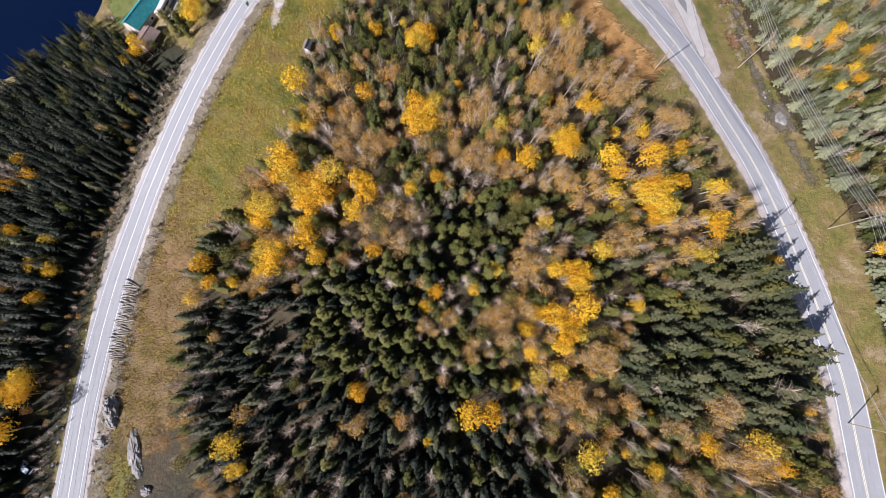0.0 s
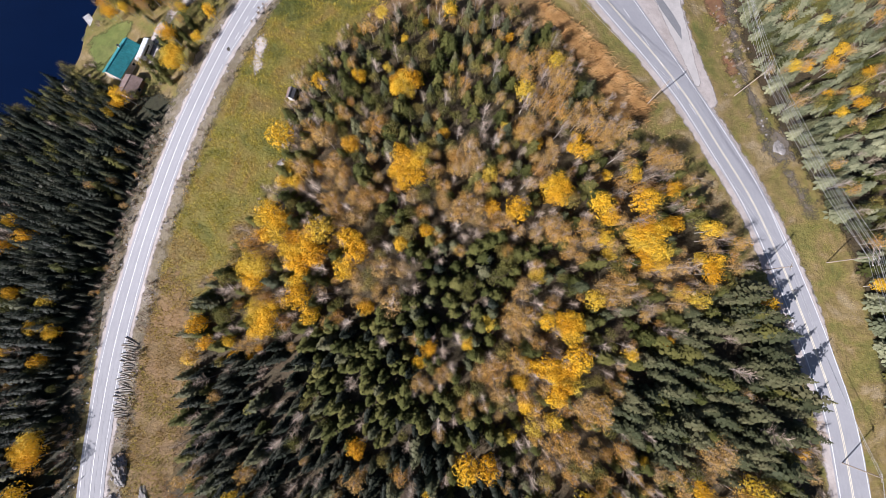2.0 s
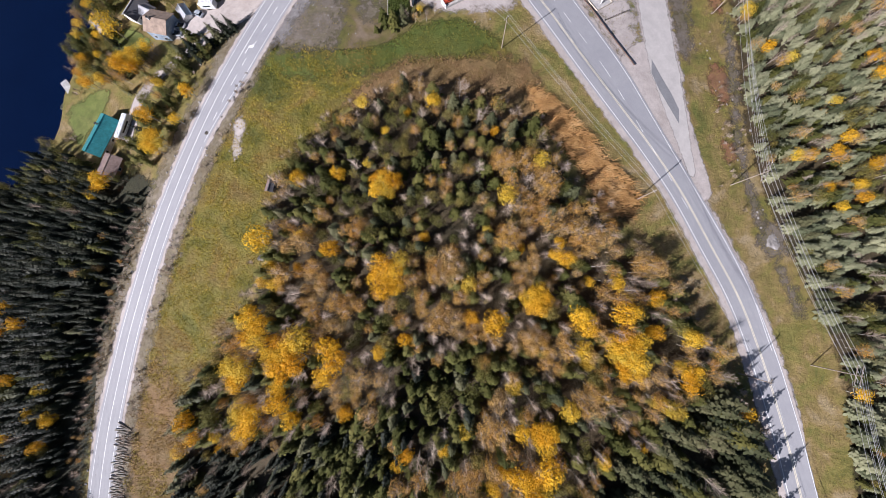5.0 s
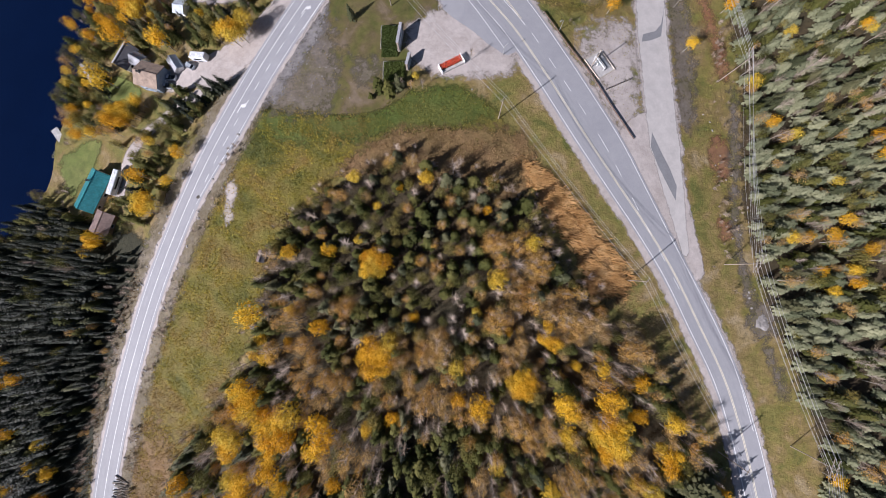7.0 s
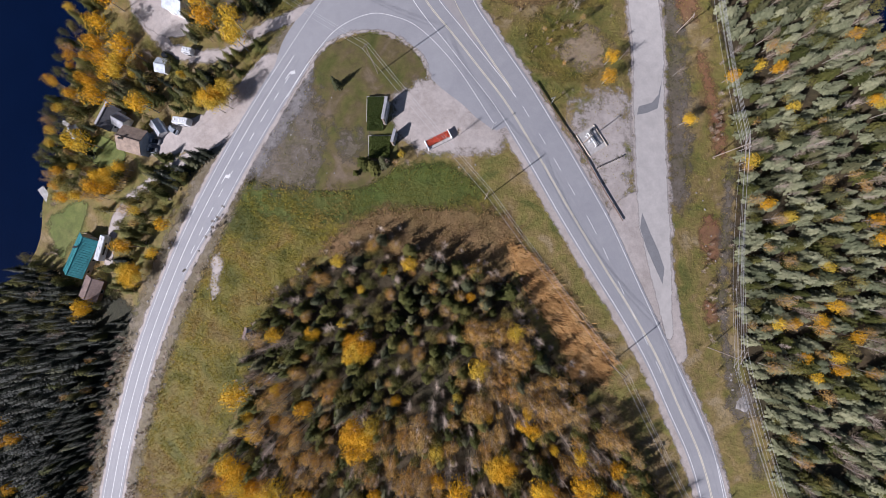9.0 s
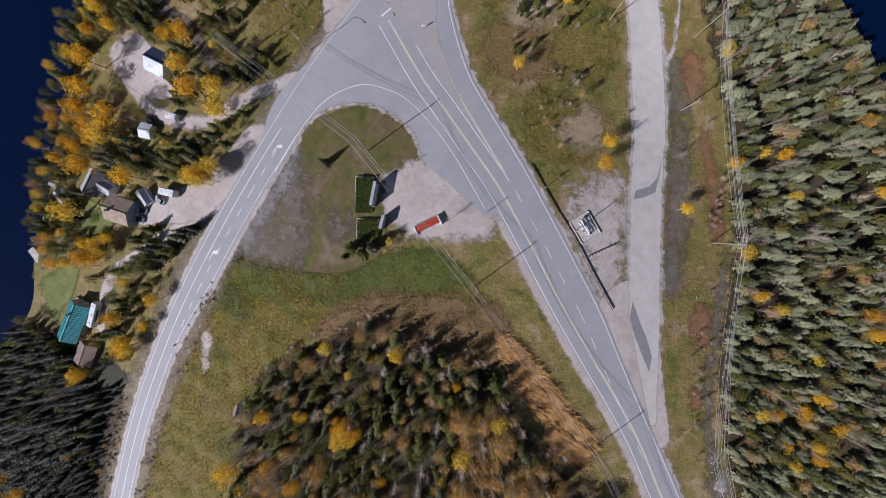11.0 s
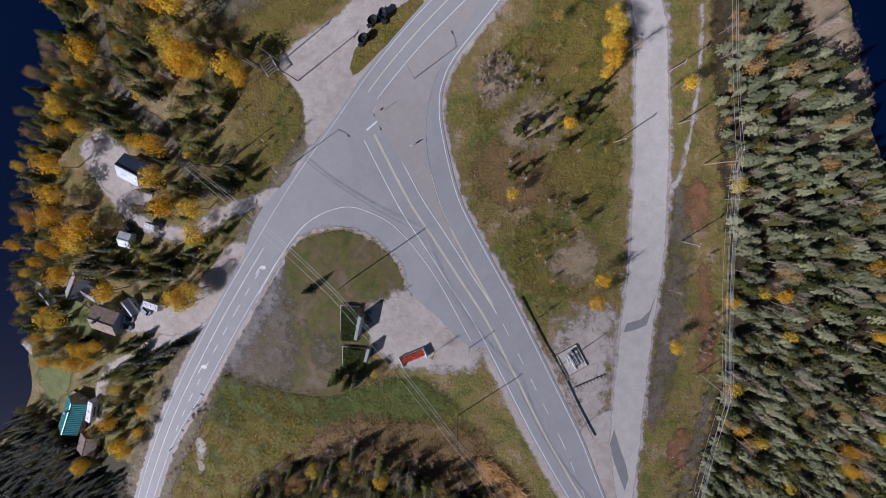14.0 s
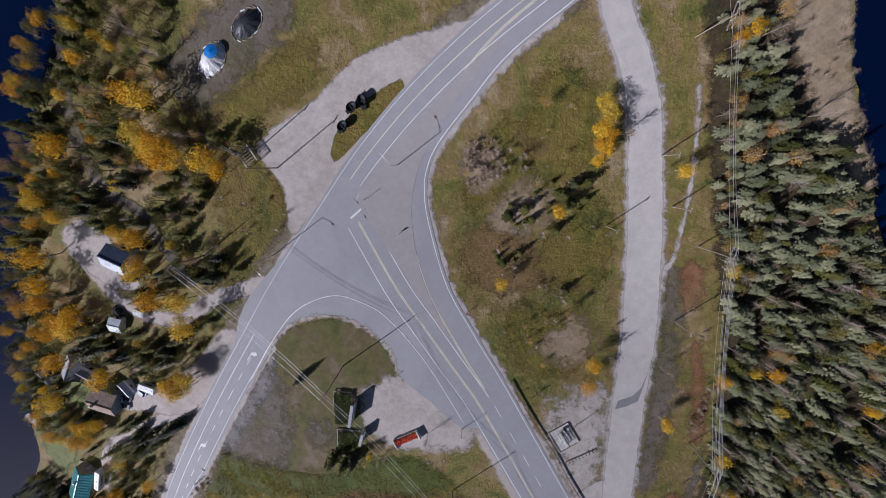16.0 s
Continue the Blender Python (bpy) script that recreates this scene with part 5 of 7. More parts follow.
def house(name, label, x, y, turn, L, W, wall_h, rise, wall_m, roof_m, roof_m2=None, chimney=False, porch=0.0, ribs=0.0, category="house"):
    root = new(name)
    tagged(root, label, category)
    root.matrix_basis = stand(x, y, 0, turn)
    bm = bmesh.new()
    prof = [(-W / 2, -1.2), (W / 2, -1.2), (W / 2, wall_h), (0, wall_h + rise), (-W / 2, wall_h)]
    A = [bm.verts.new((px, -L / 2, pz)) for px, pz in prof]
    B = [bm.verts.new((px, L / 2, pz)) for px, pz in prof]
    bm.faces.new(A)
    bm.faces.new(B[::-1])
    for i in range(5):
        if i in (2, 3):
            continue
        j = (i + 1) % 5
        bm.faces.new((A[j], A[i], B[i], B[j]))
    bmesh.ops.recalc_face_normals(bm, faces=bm.faces[:])
    part("wall", bm, wall_m, root)
    roof_slope("roof", roof_m, root, L, W / 2, rise, wall_h, 1, ribs=ribs)
    roof_slope("roof", roof_m2 or roof_m, root, L, W / 2, rise, wall_h, -1, ribs=ribs)
    boxed("ridge_cap", roof_m, root, -0.18, -L / 2 - 0.4, wall_h + rise + 0.12, 0.18, L / 2 + 0.4, wall_h + rise + 0.24)
    for s in (-1, 1):
        n = max(1, int(L / 4))
        for i in range(n):
            wy = -L / 2 + (i + 0.5) * L / n
            fr = boxed("window", M_TRIM, root, min(s * W / 2, s * (W / 2 + 0.08)), wy - 0.65, 1.0, max(s * W / 2, s * (W / 2 + 0.08)), wy + 0.65, 2.1)
            boxed("pane", M_GLASS, fr, min(s * (W / 2 + 0.06), s * (W / 2 + 0.1)), wy - 0.55, 1.1, max(s * (W / 2 + 0.06), s * (W / 2 + 0.1)), wy + 0.55, 2.0)
        boxed("door" if s > 0 else "window", M_TRIM, root, -0.5, min(s * L / 2, s * (L / 2 + 0.08)), 0.05 if s > 0 else 1.0, 0.5, max(s * L / 2, s * (L / 2 + 0.08)), 2.1)
    if chimney:
        ch = boxed("chimney", M_CONCRETE, root, -0.9, L * 0.2, wall_h + rise * 0.5, -0.3, L * 0.2 + 0.7, wall_h + rise + 0.9)
        boxed("chimney_cap", M_DARKSTEEL, ch, -0.95, L * 0.2 - 0.05, wall_h + rise + 0.9, -0.25, L * 0.2 + 0.75, wall_h + rise + 1.0)
    if porch:
        boxed("porch_deck", M_WOOD, root, -W / 2 - porch, -L / 2, -0.9, -W / 2, L / 2, 0.35, bevel=0.03)
        for i in range(4):
            py = -L / 2 + 0.1 + i * (L - 0.3) / 3
            boxed("porch_post", M_WOOD, root, -W / 2 - porch + 0.05, py, 0.35, -W / 2 - porch + 0.17, py + 0.12, 1.3)
    return root


house("house", "lakeside house with a long teal metal roof", -115.5, 118.0, -23.5, 14.5, 7.4, 3.0, 2.0, M_WALLTAN, M_TEAL, porch=1.6, ribs=0.9, chimney=True)
house("garage", "small garage with a worn brown shingle roof", -110.8, 106.0, -20, 7.5, 6.6, 2.4, 1.2, M_WALLLOG, M_BROWNROOF, category="garage")
house("house", "blue-grey house with a tan shingle roof", -93.8, 159.8, 75, 8.6, 8.4, 4.2, 1.8, M_WALLBLUE, M_TANROOF, chimney=True)
# two shingle tones colour in this roof's shaded and lit slopes
house("house", "grey-roofed cottage by the lake, its unlit slope coloured as shaded", -107.5, 169.9, -28, 8.5, 6.4, 2.8, 1.9, M_WALLWHITE, M_DARKROOF, M_GREYROOF)
house("cottage_wing", "low grey-roofed wing of the lakeside cottage", -102.0, 168.0, 62, 4.6, 4.4, 2.5, 1.3, M_WALLWHITE, M_GREYROOF)
house("house", "white house with a pale metal roof, shade put into one slope's colour", -82.0, 212.3, 66, 7.2, 7.6, 3.6, 1.9, M_WALLWHITE, M_SHADEDSLOPE, M_WHITEMETAL)
house("shed", "small shed with a pale metal roof", -86.8, 188.5, 80, 3.6, 4.6, 2.2, 0.8, M_WALLWHITE, M_WHITEMETAL, category="shed")
house("shed", "small shed with a pale grey metal roof beside the camper", -85.6, 164.8, 35, 5.2, 3.4, 2.0, 0.9, M_WALLWHITE, M_WHITEMETAL, M_GREYROOF, category="shed")
house("boathouse", "weathered boathouse with a grey roof", -122.3, 164.1, 35, 5, 3.6, 2.1, 0.9, M_WALLLOG, M_GREYROOF, category="boathouse")
house("hut", "small grey hut at the edge of the woods", -46.1, 93.5, -14, 3.2, 2.0, 2.2, 0.5, M_WOOD, M_DARKROOF, M_BROWNROOF, category="hut")


def trailer(name, label, x, y, turn, L, W=2.5, H=2.7, stripe=None):
    root = new(name)
    tagged(root, label, "trailer")
    root.matrix_basis = lie(x, y, turn)
    boxed("body", M_CARWHITE, root, -W / 2, -L / 2, 0.5, W / 2, L / 2, H, bevel=0.18)
    for i in range(3):
        yy = -L / 2 + (i + 0.5) * L / 3
        boxed("roof_vent", M_TRIM, root, -0.3, yy - 0.3, H, 0.3, yy + 0.3, H + 0.15, bevel=0.03)
    for s in (-1, 1):
        boxed("window", M_GLASS, root, s * W / 2 - 0.02, -L / 4, 1.4, s * W / 2 + 0.02, L / 4, 2.0)
        boxed("stripe", stripe or M_CARBLUE, root, s * W / 2 - 0.015, -L / 2 + 0.3, 0.9, s * W / 2 + 0.015, L / 2 - 0.3, 1.15)
        for dy in (-0.5, 0.5):
            bm = bmesh.new()
            tube(bm, Vector((s * (W / 2 - 0.3), dy, 0.36)), Vector((s * W / 2, dy, 0.36)), 0.36, 0.36, 10)
            part("wheel", bm, M_RUBBER, root)
    boxed("tow_bar", M_DARKSTEEL, root, -0.06, L / 2, 0.4, 0.06, L / 2 + 1.1, 0.52)
    return root


trailer("camper_trailer", "long white camper trailer beside the teal-roofed house", -107.0, 121.0, -17, 9.5)
trailer("camper_trailer", "white camper trailer parked at the gravel drive", -75.7, 166.6, 80, 6.6)
trailer("utility_trailer", "small white box trailer in the yard", -76.7, 193.6, 75, 4.4, 2.2, 2.2)


def car(name, label, x, y, turn, mat, pickup=True, L=5.2, W=1.95):
    root = new(name)
    tagged(root, label, "car")
    root.matrix_basis = lie(x, y, turn)
    bm = bmesh.new()
    prof = [(-L / 2, 0.35), (L / 2, 0.35), (L / 2, 0.75), (L / 2 - 0.15, 0.95), (L * 0.2, 1.02), (-L / 2, 1.02)]
    A = [bm.verts.new((-W / 2, py, pz)) for py, pz in prof]
    B = [bm.verts.new((W / 2, py, pz)) for py, pz in prof]
    bm.faces.new(A)
    bm.faces.new(B[::-1])
    for i in range(len(prof)):
        j = (i + 1) % len(prof)
        bm.faces.new((A[j], A[i], B[i], B[j]))
    bmesh.ops.recalc_face_normals(bm, faces=bm.faces[:])
    bmesh.ops.bevel(bm, geom=bm.edges[:], offset=0.06, segments=2, affect="EDGES", profile=0.5)
    body = part("body", bm, mat, root)
    back = -0.6 if pickup else -L / 2 + 0.3
    bm = bmesh.new()
    lo = [bm.verts.new(p) for p in ((-W / 2 + 0.08, back, 1.0), (W / 2 - 0.08, back, 1.0), (W / 2 - 0.08, 1.2, 1.0), (-W / 2 + 0.08, 1.2, 1.0))]
    hi = [bm.verts.new(p) for p in ((-W / 2 + 0.25, back + 0.25, 1.6), (W / 2 - 0.25, back + 0.25, 1.6), (W / 2 - 0.25, 0.5, 1.6), (-W / 2 + 0.25, 0.5, 1.6))]
    for i in range(4):
        bm.faces.new((lo[i], lo[(i + 1) % 4], hi[(i + 1) % 4], hi[i]))
    part("cabin_glass", bm, M_GLASS, root)
    boxed("roof", mat, root, -W / 2 + 0.22, back + 0.22, 1.58, W / 2 - 0.22, 0.54, 1.66, bevel=0.03)
    if pickup:
        boxed("bed_liner", M_DARKSTEEL, root, -W / 2 + 0.18, -L / 2 + 0.12, 0.98, W / 2 - 0.18, back - 0.08, 1.035)
    for sx in (-1, 1):
        boxed("headlight", M_TRIM, root, sx * 0.72 - 0.2, L / 2 - 0.03, 0.6, sx * 0.72 + 0.2, L / 2 + 0.02, 0.8)
        for sy in (-1, 1):
            bm = bmesh.new()
            tube(bm, Vector((sx * (W / 2 - 0.22), sy * L * 0.31, 0.36)), Vector((sx * (W / 2 + 0.02), sy * L * 0.31, 0.36)), 0.36, 0.36, 12)
            w = part("wheel", bm, M_RUBBER, root)
            bm = bmesh.new()
            tube(bm, Vector((sx * (W / 2), sy * L * 0.31, 0.36)), Vector((sx * (W / 2 + 0.03), sy * L * 0.31, 0.36)), 0.22, 0.1, 10)
            part("rim", bm, M_STEEL, w)
    return root


car("pickup_truck", "white pickup truck parked in the shade of the house", -88.2, 160.2, 82, M_CARWHITE)
car("pickup_truck", "silver pickup truck parked in the shade of the house", -89.2, 157.0, 80, M_CARBLUE)
car("car", "old blue-grey car standing in the clearing", -123.0, -39.9, 60, M_CARBLUE, False, 4.6, 1.8)
car("car", "dark car parked by the small shed", -86.9, 192.7, 40, M_CARDARK, False, 4.6, 1.85)
car("car", "silver car parked behind the camper trailer", -80.2, 164.0, 60, M_CARBLUE, False, 4.5, 1.8)

# drives and yards
DRIVE = curve([(-31.8, 207.1), (-40.1, 204.0), (-50.5, 200.0), (-60.9, 193.0), (-72.0, 192.1), (-83.6, 195.2), (-93.3, 203.2), (-100.8, 213.1)], 2)
tagged(strip("gravel_drive", DRIVE, -2.4, 2.4, 0.064, M_GRAVEL, 1.0), "pale gravel drive between the cottages", "drive", kind="structure")
tagged(patch("gravel_yard", [(-104.5, 219.0), (-94.4, 224.8), (-86.1, 216.9), (-77.7, 208.9), (-79.4, 201.0), (-91.0, 202.1), (-100.7, 210.1)], 0.086, M_GRAVEL, 0.8), "pale gravel yard round the white house", "yard", kind="structure")
tagged(patch("gravel_yard", [(-38.9, 187.1), (-46.7, 175.1), (-54.7, 164.2), (-65.3, 157.3), (-81.1, 155.5), (-90.5, 155.6), (-90.9, 163.5), (-77.2, 167.4), (-66.1, 171.2), (-55.7, 180.1), (-45.6, 191.1)], 0.09, M_GRAVEL, 0.8), "pale gravel forecourt beside the lakeside road", "yard", kind="structure")
DRIVE_B = curve([(-54.6, 163.2), (-65.4, 158.3), (-76.3, 152.4), (-87.5, 145.6), (-99.0, 137.8), (-104.4, 127.8), (-106.2, 115.9)], 2)
tagged(strip("gravel_drive", DRIVE_B, -2.2, 2.2, 0.07, M_GRAVEL, 0.7), "narrow gravel drive to the teal-roofed house", "drive", kind="structure")
TRACK = curve([(-57.4, 205.9), (-67.0, 216.8), (-74.3, 227.6), (-84.6, 233.6), (-90.5, 245.4), (-92.6, 260.2), (-89.8, 277.0), (-83.3, 302.4)], 2)
# brown material instead of pale gravel, to colour in the trees' shade
tagged(strip("dirt_track", TRACK, -2.0, 2.0, 0.076, M_STONY, 0.5), "dirt track along the lake, tree shade put into its colour", "track", kind="structure")
tagged(patch("lake_lawn", [(-133.7, 132.3), (-130.2, 134.5), (-121.7, 139.3), (-117.6, 137.4), (-117.9, 130.9), (-120.7, 126.0), (-125.0, 121.8), (-128.3, 116.0), (-132.6, 122.5), (-135.2, 128.4)], 0.08, M_BRIGHT, 1.2), "bright green lawn sloping to the lake", "lawn", kind="structure")
tagged(patch("lake_lawn", [(-114.9, 164.0), (-107.6, 161.8), (-101.2, 155.7), (-104.5, 149.8), (-114.3, 152.0), (-119.6, 159.1)], 0.08, M_BRIGHT, 0.6), "green lawn between the cottages", "lawn", kind="structure")
TRACK_E = curve([(93.4, 208.9), (93.3, 217.6), (95.0, 219.5), (95.9, 232.6), (95.9, 244.9), (94.7, 257.5), (93.0, 269.0)], 2)
tagged(strip("dirt_track", TRACK_E, -0.55, 0.55, 0.056, M_GRAVEL, 0.5), "pale footpath under the power line", "track", kind="structure")
tagged(patch("bare_gravel", [(63.2, 168.8), (71.4, 176.1), (81.8, 174.2), (81.4, 153.7), (78.8, 135.4), (72.7, 137.4), (64.9, 151.5)], 0.036, M_GRAVEL, 6.5), "stony weedy ground round the concrete pad", "bare ground", kind="structure")
tagged(patch("worn_spot", [(-16.5, 160.7), (-9.2, 161.2), (-8.0, 155.2), (-14.8, 153.7)], 0.0475, M_STONY, 3.6), "bare purplish-brown worn spot in the lawn", "bare ground", kind="structure")
tagged(patch("stony_verge", [(95.6, 217.3), (100.0, 210.3), (101.2, 194.9), (102.7, 174.4), (101.6, 153.9), (98.9, 137.6), (94.8, 143.6), (94.9, 164.1), (95.3, 194.8)], 0.0285, M_STONY, 3.5), "weedy stony verge beside the old side road", "bare ground", kind="structure")
for pts in ([(107.5, 135.6), (112.8, 133.6), (113.3, 121.4), (108.9, 119.3), (106.0, 127.4)], [(108.2, 107.1), (112.4, 105.1), (113.1, 99.1), (108.8, 99.1)], [(98.8, 219.4), (104.2, 217.5), (105.5, 205.2), (101.2, 204.1)]):
    tagged(patch("rusty_scrub_ground", pts, 0.0365, M_REDDIRT, 2.0), "rust-red low scrub under the power line", "scrub", kind="structure")
tagged(patch("mud_shore", [(124.1, 297.1), (128.5, 276.9), (137.7, 256.8), (144.1, 242.8), (139.9, 244.7), (132.1, 252.7), (120.5, 268.7), (108.5, 290.9), (101.5, 317.7), (119.6, 317.5)], 0.048, M_MUD, 2.0), "bare brown shore of the eastern lake", "shore", kind="structure")
tagged(patch("asphalt_patch", [(83.6, 170), (87.1, 170.8), (91.2, 172.6), (92.6, 180), (94.1, 191), (93.3, 184.3), (91.6, 177.5), (89, 174.6), (84.3, 173)], 0.078, M_PATCHED, 0.1, False), "darker fresh asphalt repair", "road patch", kind="structure")
tagged(patch("asphalt_patch", [(84.7, 136.2), (83.9, 131), (86, 125), (88.4, 119.8), (91.9, 112.4), (92.5, 117.6), (90.4, 123.5), (87.6, 129.4)], 0.088, M_PATCHED, 0.1, False), "darker fresh asphalt repair", "road patch", kind="structure")

# lakeside bits
def dock(label, x, y, turn, L, W):
    root = new("dock")
    tagged(root, label, "dock")
    root.matrix_basis = pose(x, y, LAKE + 0.7, 0, 0, turn)
    n = int(L / 0.4)
    bm = bmesh.new()
    box(bm, -0.05, 0, 0, 0.3, W, 0.06)
    me = bpy.data.meshes.new("plank")
    bmesh.ops.translate(bm, verts=bm.verts[:], vec=(0, -W / 2, 0.2))
    bm.to_mesh(me)
    bm.free()
    me.materials.append(M_DOCK)
    for i in range(n):
        ob = new("plank", me)
        ob.parent = root
        ob.location = (i * 0.4, 0, 0)
    for i in range(3):
        for s in (-1, 1):
            boxed("pile", M_WOOD, root, i * L / 2.2 - 0.08, s * W / 2 - 0.08, -2.6, i * L / 2.2 + 0.08, s * W / 2 + 0.08, 0.5)
    return root


dock("white plank dock reaching into the lake", -133.6, 137.0, 128, 9.0, 2.8)
dock("weathered plank dock at the cottage", -124.8, 166.2, 150, 7, 1.6)


def boat(label, x, y, turn, L, W, mat):
    root = new("rowing_boat")
    tagged(root, label, "boat")
    root.matrix_basis = pose(x, y, LAKE, 0, 0, turn)
    bm = bmesh.new()
    rings = []
    for i in range(7):
        t = i / 6
        w = W / 2 * (1 - max(0, t - 0.45) ** 2 * 3.2)
        rings.append([bm.verts.new((w * s, -L / 2 + L * t, z)) for s, z in ((-1, 0.5), (-0.75, 0.0), (0.75, 0.0), (1, 0.5))])
    for a, b in zip(rings[:-1], rings[1:]):
        for i in range(3):
            bm.faces.new((a[i], a[i + 1], b[i + 1], b[i]))
    bm.faces.new(rings[0])
    part("hull", bm, mat, root)
    for yy in (-L * 0.2, L * 0.1):
        boxed("thwart", M_WOOD, root, -W / 2 + 0.15, yy, 0.3, W / 2 - 0.15, yy + 0.25, 0.36)


boat("white rowing boat moored at the dock", -138.5, 134.0, 150, 3.6, 1.4, M_CARWHITE)
boat("bright blue paddle boat at the shore", -137.5, 130.5, 20, 3.0, 1.6, M_BLUEPLASTIC)

# ---------------- signs, planter, pad ----------------
def hedge(label, x0, y0, x1, y1, h):
    root = new("hedge")
    tagged(root, label, "hedge")
    root.matrix_basis = pose(0, 0, float(height((x0 + x1) / 2, (y0 + y1) / 2)))
    r = random.Random(int(x0 * 10 + y0))
    bm = bmesh.new()
    n = int((x1 - x0) * (y1 - y0) * 75)
    for i in range(n):
        p = Vector((r.uniform(x0, x1), r.uniform(y0, y1), h * (1 - 0.5 * r.random() ** 2) + r.uniform(-0.1, 0.25)))
        leaf(bm, p, Vector((r.uniform(-.7, .7), r.uniform(-.7, .7), 1)).normalized(), r.uniform(0.15, 0.34), r)
    part("foliage", bm, M_HEDGE, root)
    for a in ((x0 - 0.5, y0 - 0.5, x0 - 0.32, y1 + 0.5), (x0 - 0.3, y1 + 0.32, x1 + 0.3, y1 + 0.5), (x0 - 0.3, y0 - 0.5, x1 + 0.3, y0 - 0.32)):
        boxed("edging", M_CONCRETE, root, a[0], a[1], -0.05, a[2], a[3], 0.22, bevel=0.03)
    bm = bmesh.new()
    for i in range(int((x1 - x0))):
        for j in range(int(y1 - y0)):
            p = Vector((x0 + i + 0.5, y0 + j + 0.5, 0))
            tube(bm, p, p + Vector((0.1, 0.1, h * 0.8)), 0.05, 0.02, 4)
    ob = part("stem_thicket", bm, M_BARK, root)
    ob["kind"] = "stuff"
    return root


hedge("clipped green hedge bed behind the welcome sign", -7.7, 162.0, -2.3, 173.3, 0.9)
hedge("clipped green hedge bed behind the notice board", -6.6, 152.6, 0.3, 159.7, 0.9)


def notice(name, label, x, y, turn, L, H, base):
    root = new(name)
    tagged(root, label, "sign")
    root.matrix_basis = lie(x, y, turn)
    boxed("base", M_CONCRETE, root, -0.5, -L / 2 - 0.2, -0.1, 0.5, L / 2 + 0.2, base, bevel=0.05)
    boxed("board", M_TRIM, root, -0.22, -L / 2, base, 0.22, L / 2, H, bevel=0.04)
    boxed("cap", M_GREYROOF, root, -0.5, -L / 2 - 0.25, H, 0.5, L / 2 + 0.25, H + 0.16, bevel=0.04)
    for s in (-1, 1):
        boxed("post", M_WOOD, root, -0.3, s * L / 2 - 0.25, 0, 0.3, s * L / 2 + 0.25, H + 0.05)
        for i in range(3):
            boxed("line_of_writing", M_WALLBLUE, root, min(0, 0.235) if s < 0 else 0.215, -L * 0.35 + 0.2 * i, H - 0.8 - 0.55 * i, 0.235, L * 0.35 - 0.2 * i, H - 0.5 - 0.55 * i)
    return root


notice("welcome_sign", "long grey and white welcome sign in a hedge", -1.2, 167.8, -8, 7.2, 4.2, 0.7)
notice("notice_board", "white notice board beside the gravel lot", 1.8, 159.0, -12, 4.0, 3.2, 0.4)


def planter():
    root = new("flower_planter")
    tagged(root, "long raised planter full of red flowers", "planter")
    root.matrix_basis = lie(16.1, 158.9, 28)
    L, W = 8.4, 2.2
    boxed("front_wall", M_CONCRETE, root, -L / 2, -W / 2 - 0.9, -0.1, L / 2, -W / 2, 0.9, bevel=0.05)
    boxed("back_wall", M_CONCRETE, root, -L / 2, W / 2, -0.1, L / 2, W / 2 + 0.2, 0.9, bevel=0.03)
    for s in (-1, 1):
        boxed("end_wall", M_TRIM, root, s * L / 2 - 0.15, -W / 2 - 0.9, -0.1, s * L / 2 + 0.15, W / 2 + 0.2, 1.6, bevel=0.04)
    boxed("soil", M_BARK, root, -L / 2 + 0.15, -W / 2, 0, L / 2 - 0.15, W / 2, 0.75)
    r = random.Random(3)
    bm = bmesh.new()
    for i in range(1000):
        p = Vector((r.uniform(-L / 2 + .3, L / 2 - .3), r.uniform(-W / 2 + .1, W / 2 - .1), 0.75 + r.uniform(0.1, 0.8)))
        leaf(bm, p, Vector((r.uniform(-.6, .6), r.uniform(-.6, .6), 1)).normalized(), r.uniform(0.12, 0.3), r)
    part("flower_mass", bm, M_RED, root)["kind"] = "stuff"
    bm = bmesh.new()
    for i in range(120):
        p = Vector((r.uniform(-L / 2 + .3, L / 2 - .3), r.uniform(-W / 2 + .1, W / 2 - .1), 0.75 + r.uniform(0.05, 0.4)))
        leaf(bm, p, Vector((r.uniform(-.6, .6), r.uniform(-.6, .6), 1)).normalized(), r.uniform(0.12, 0.3), r)
    part("leaves", bm, M_HEDGE, root)["kind"] = "stuff"


planter()


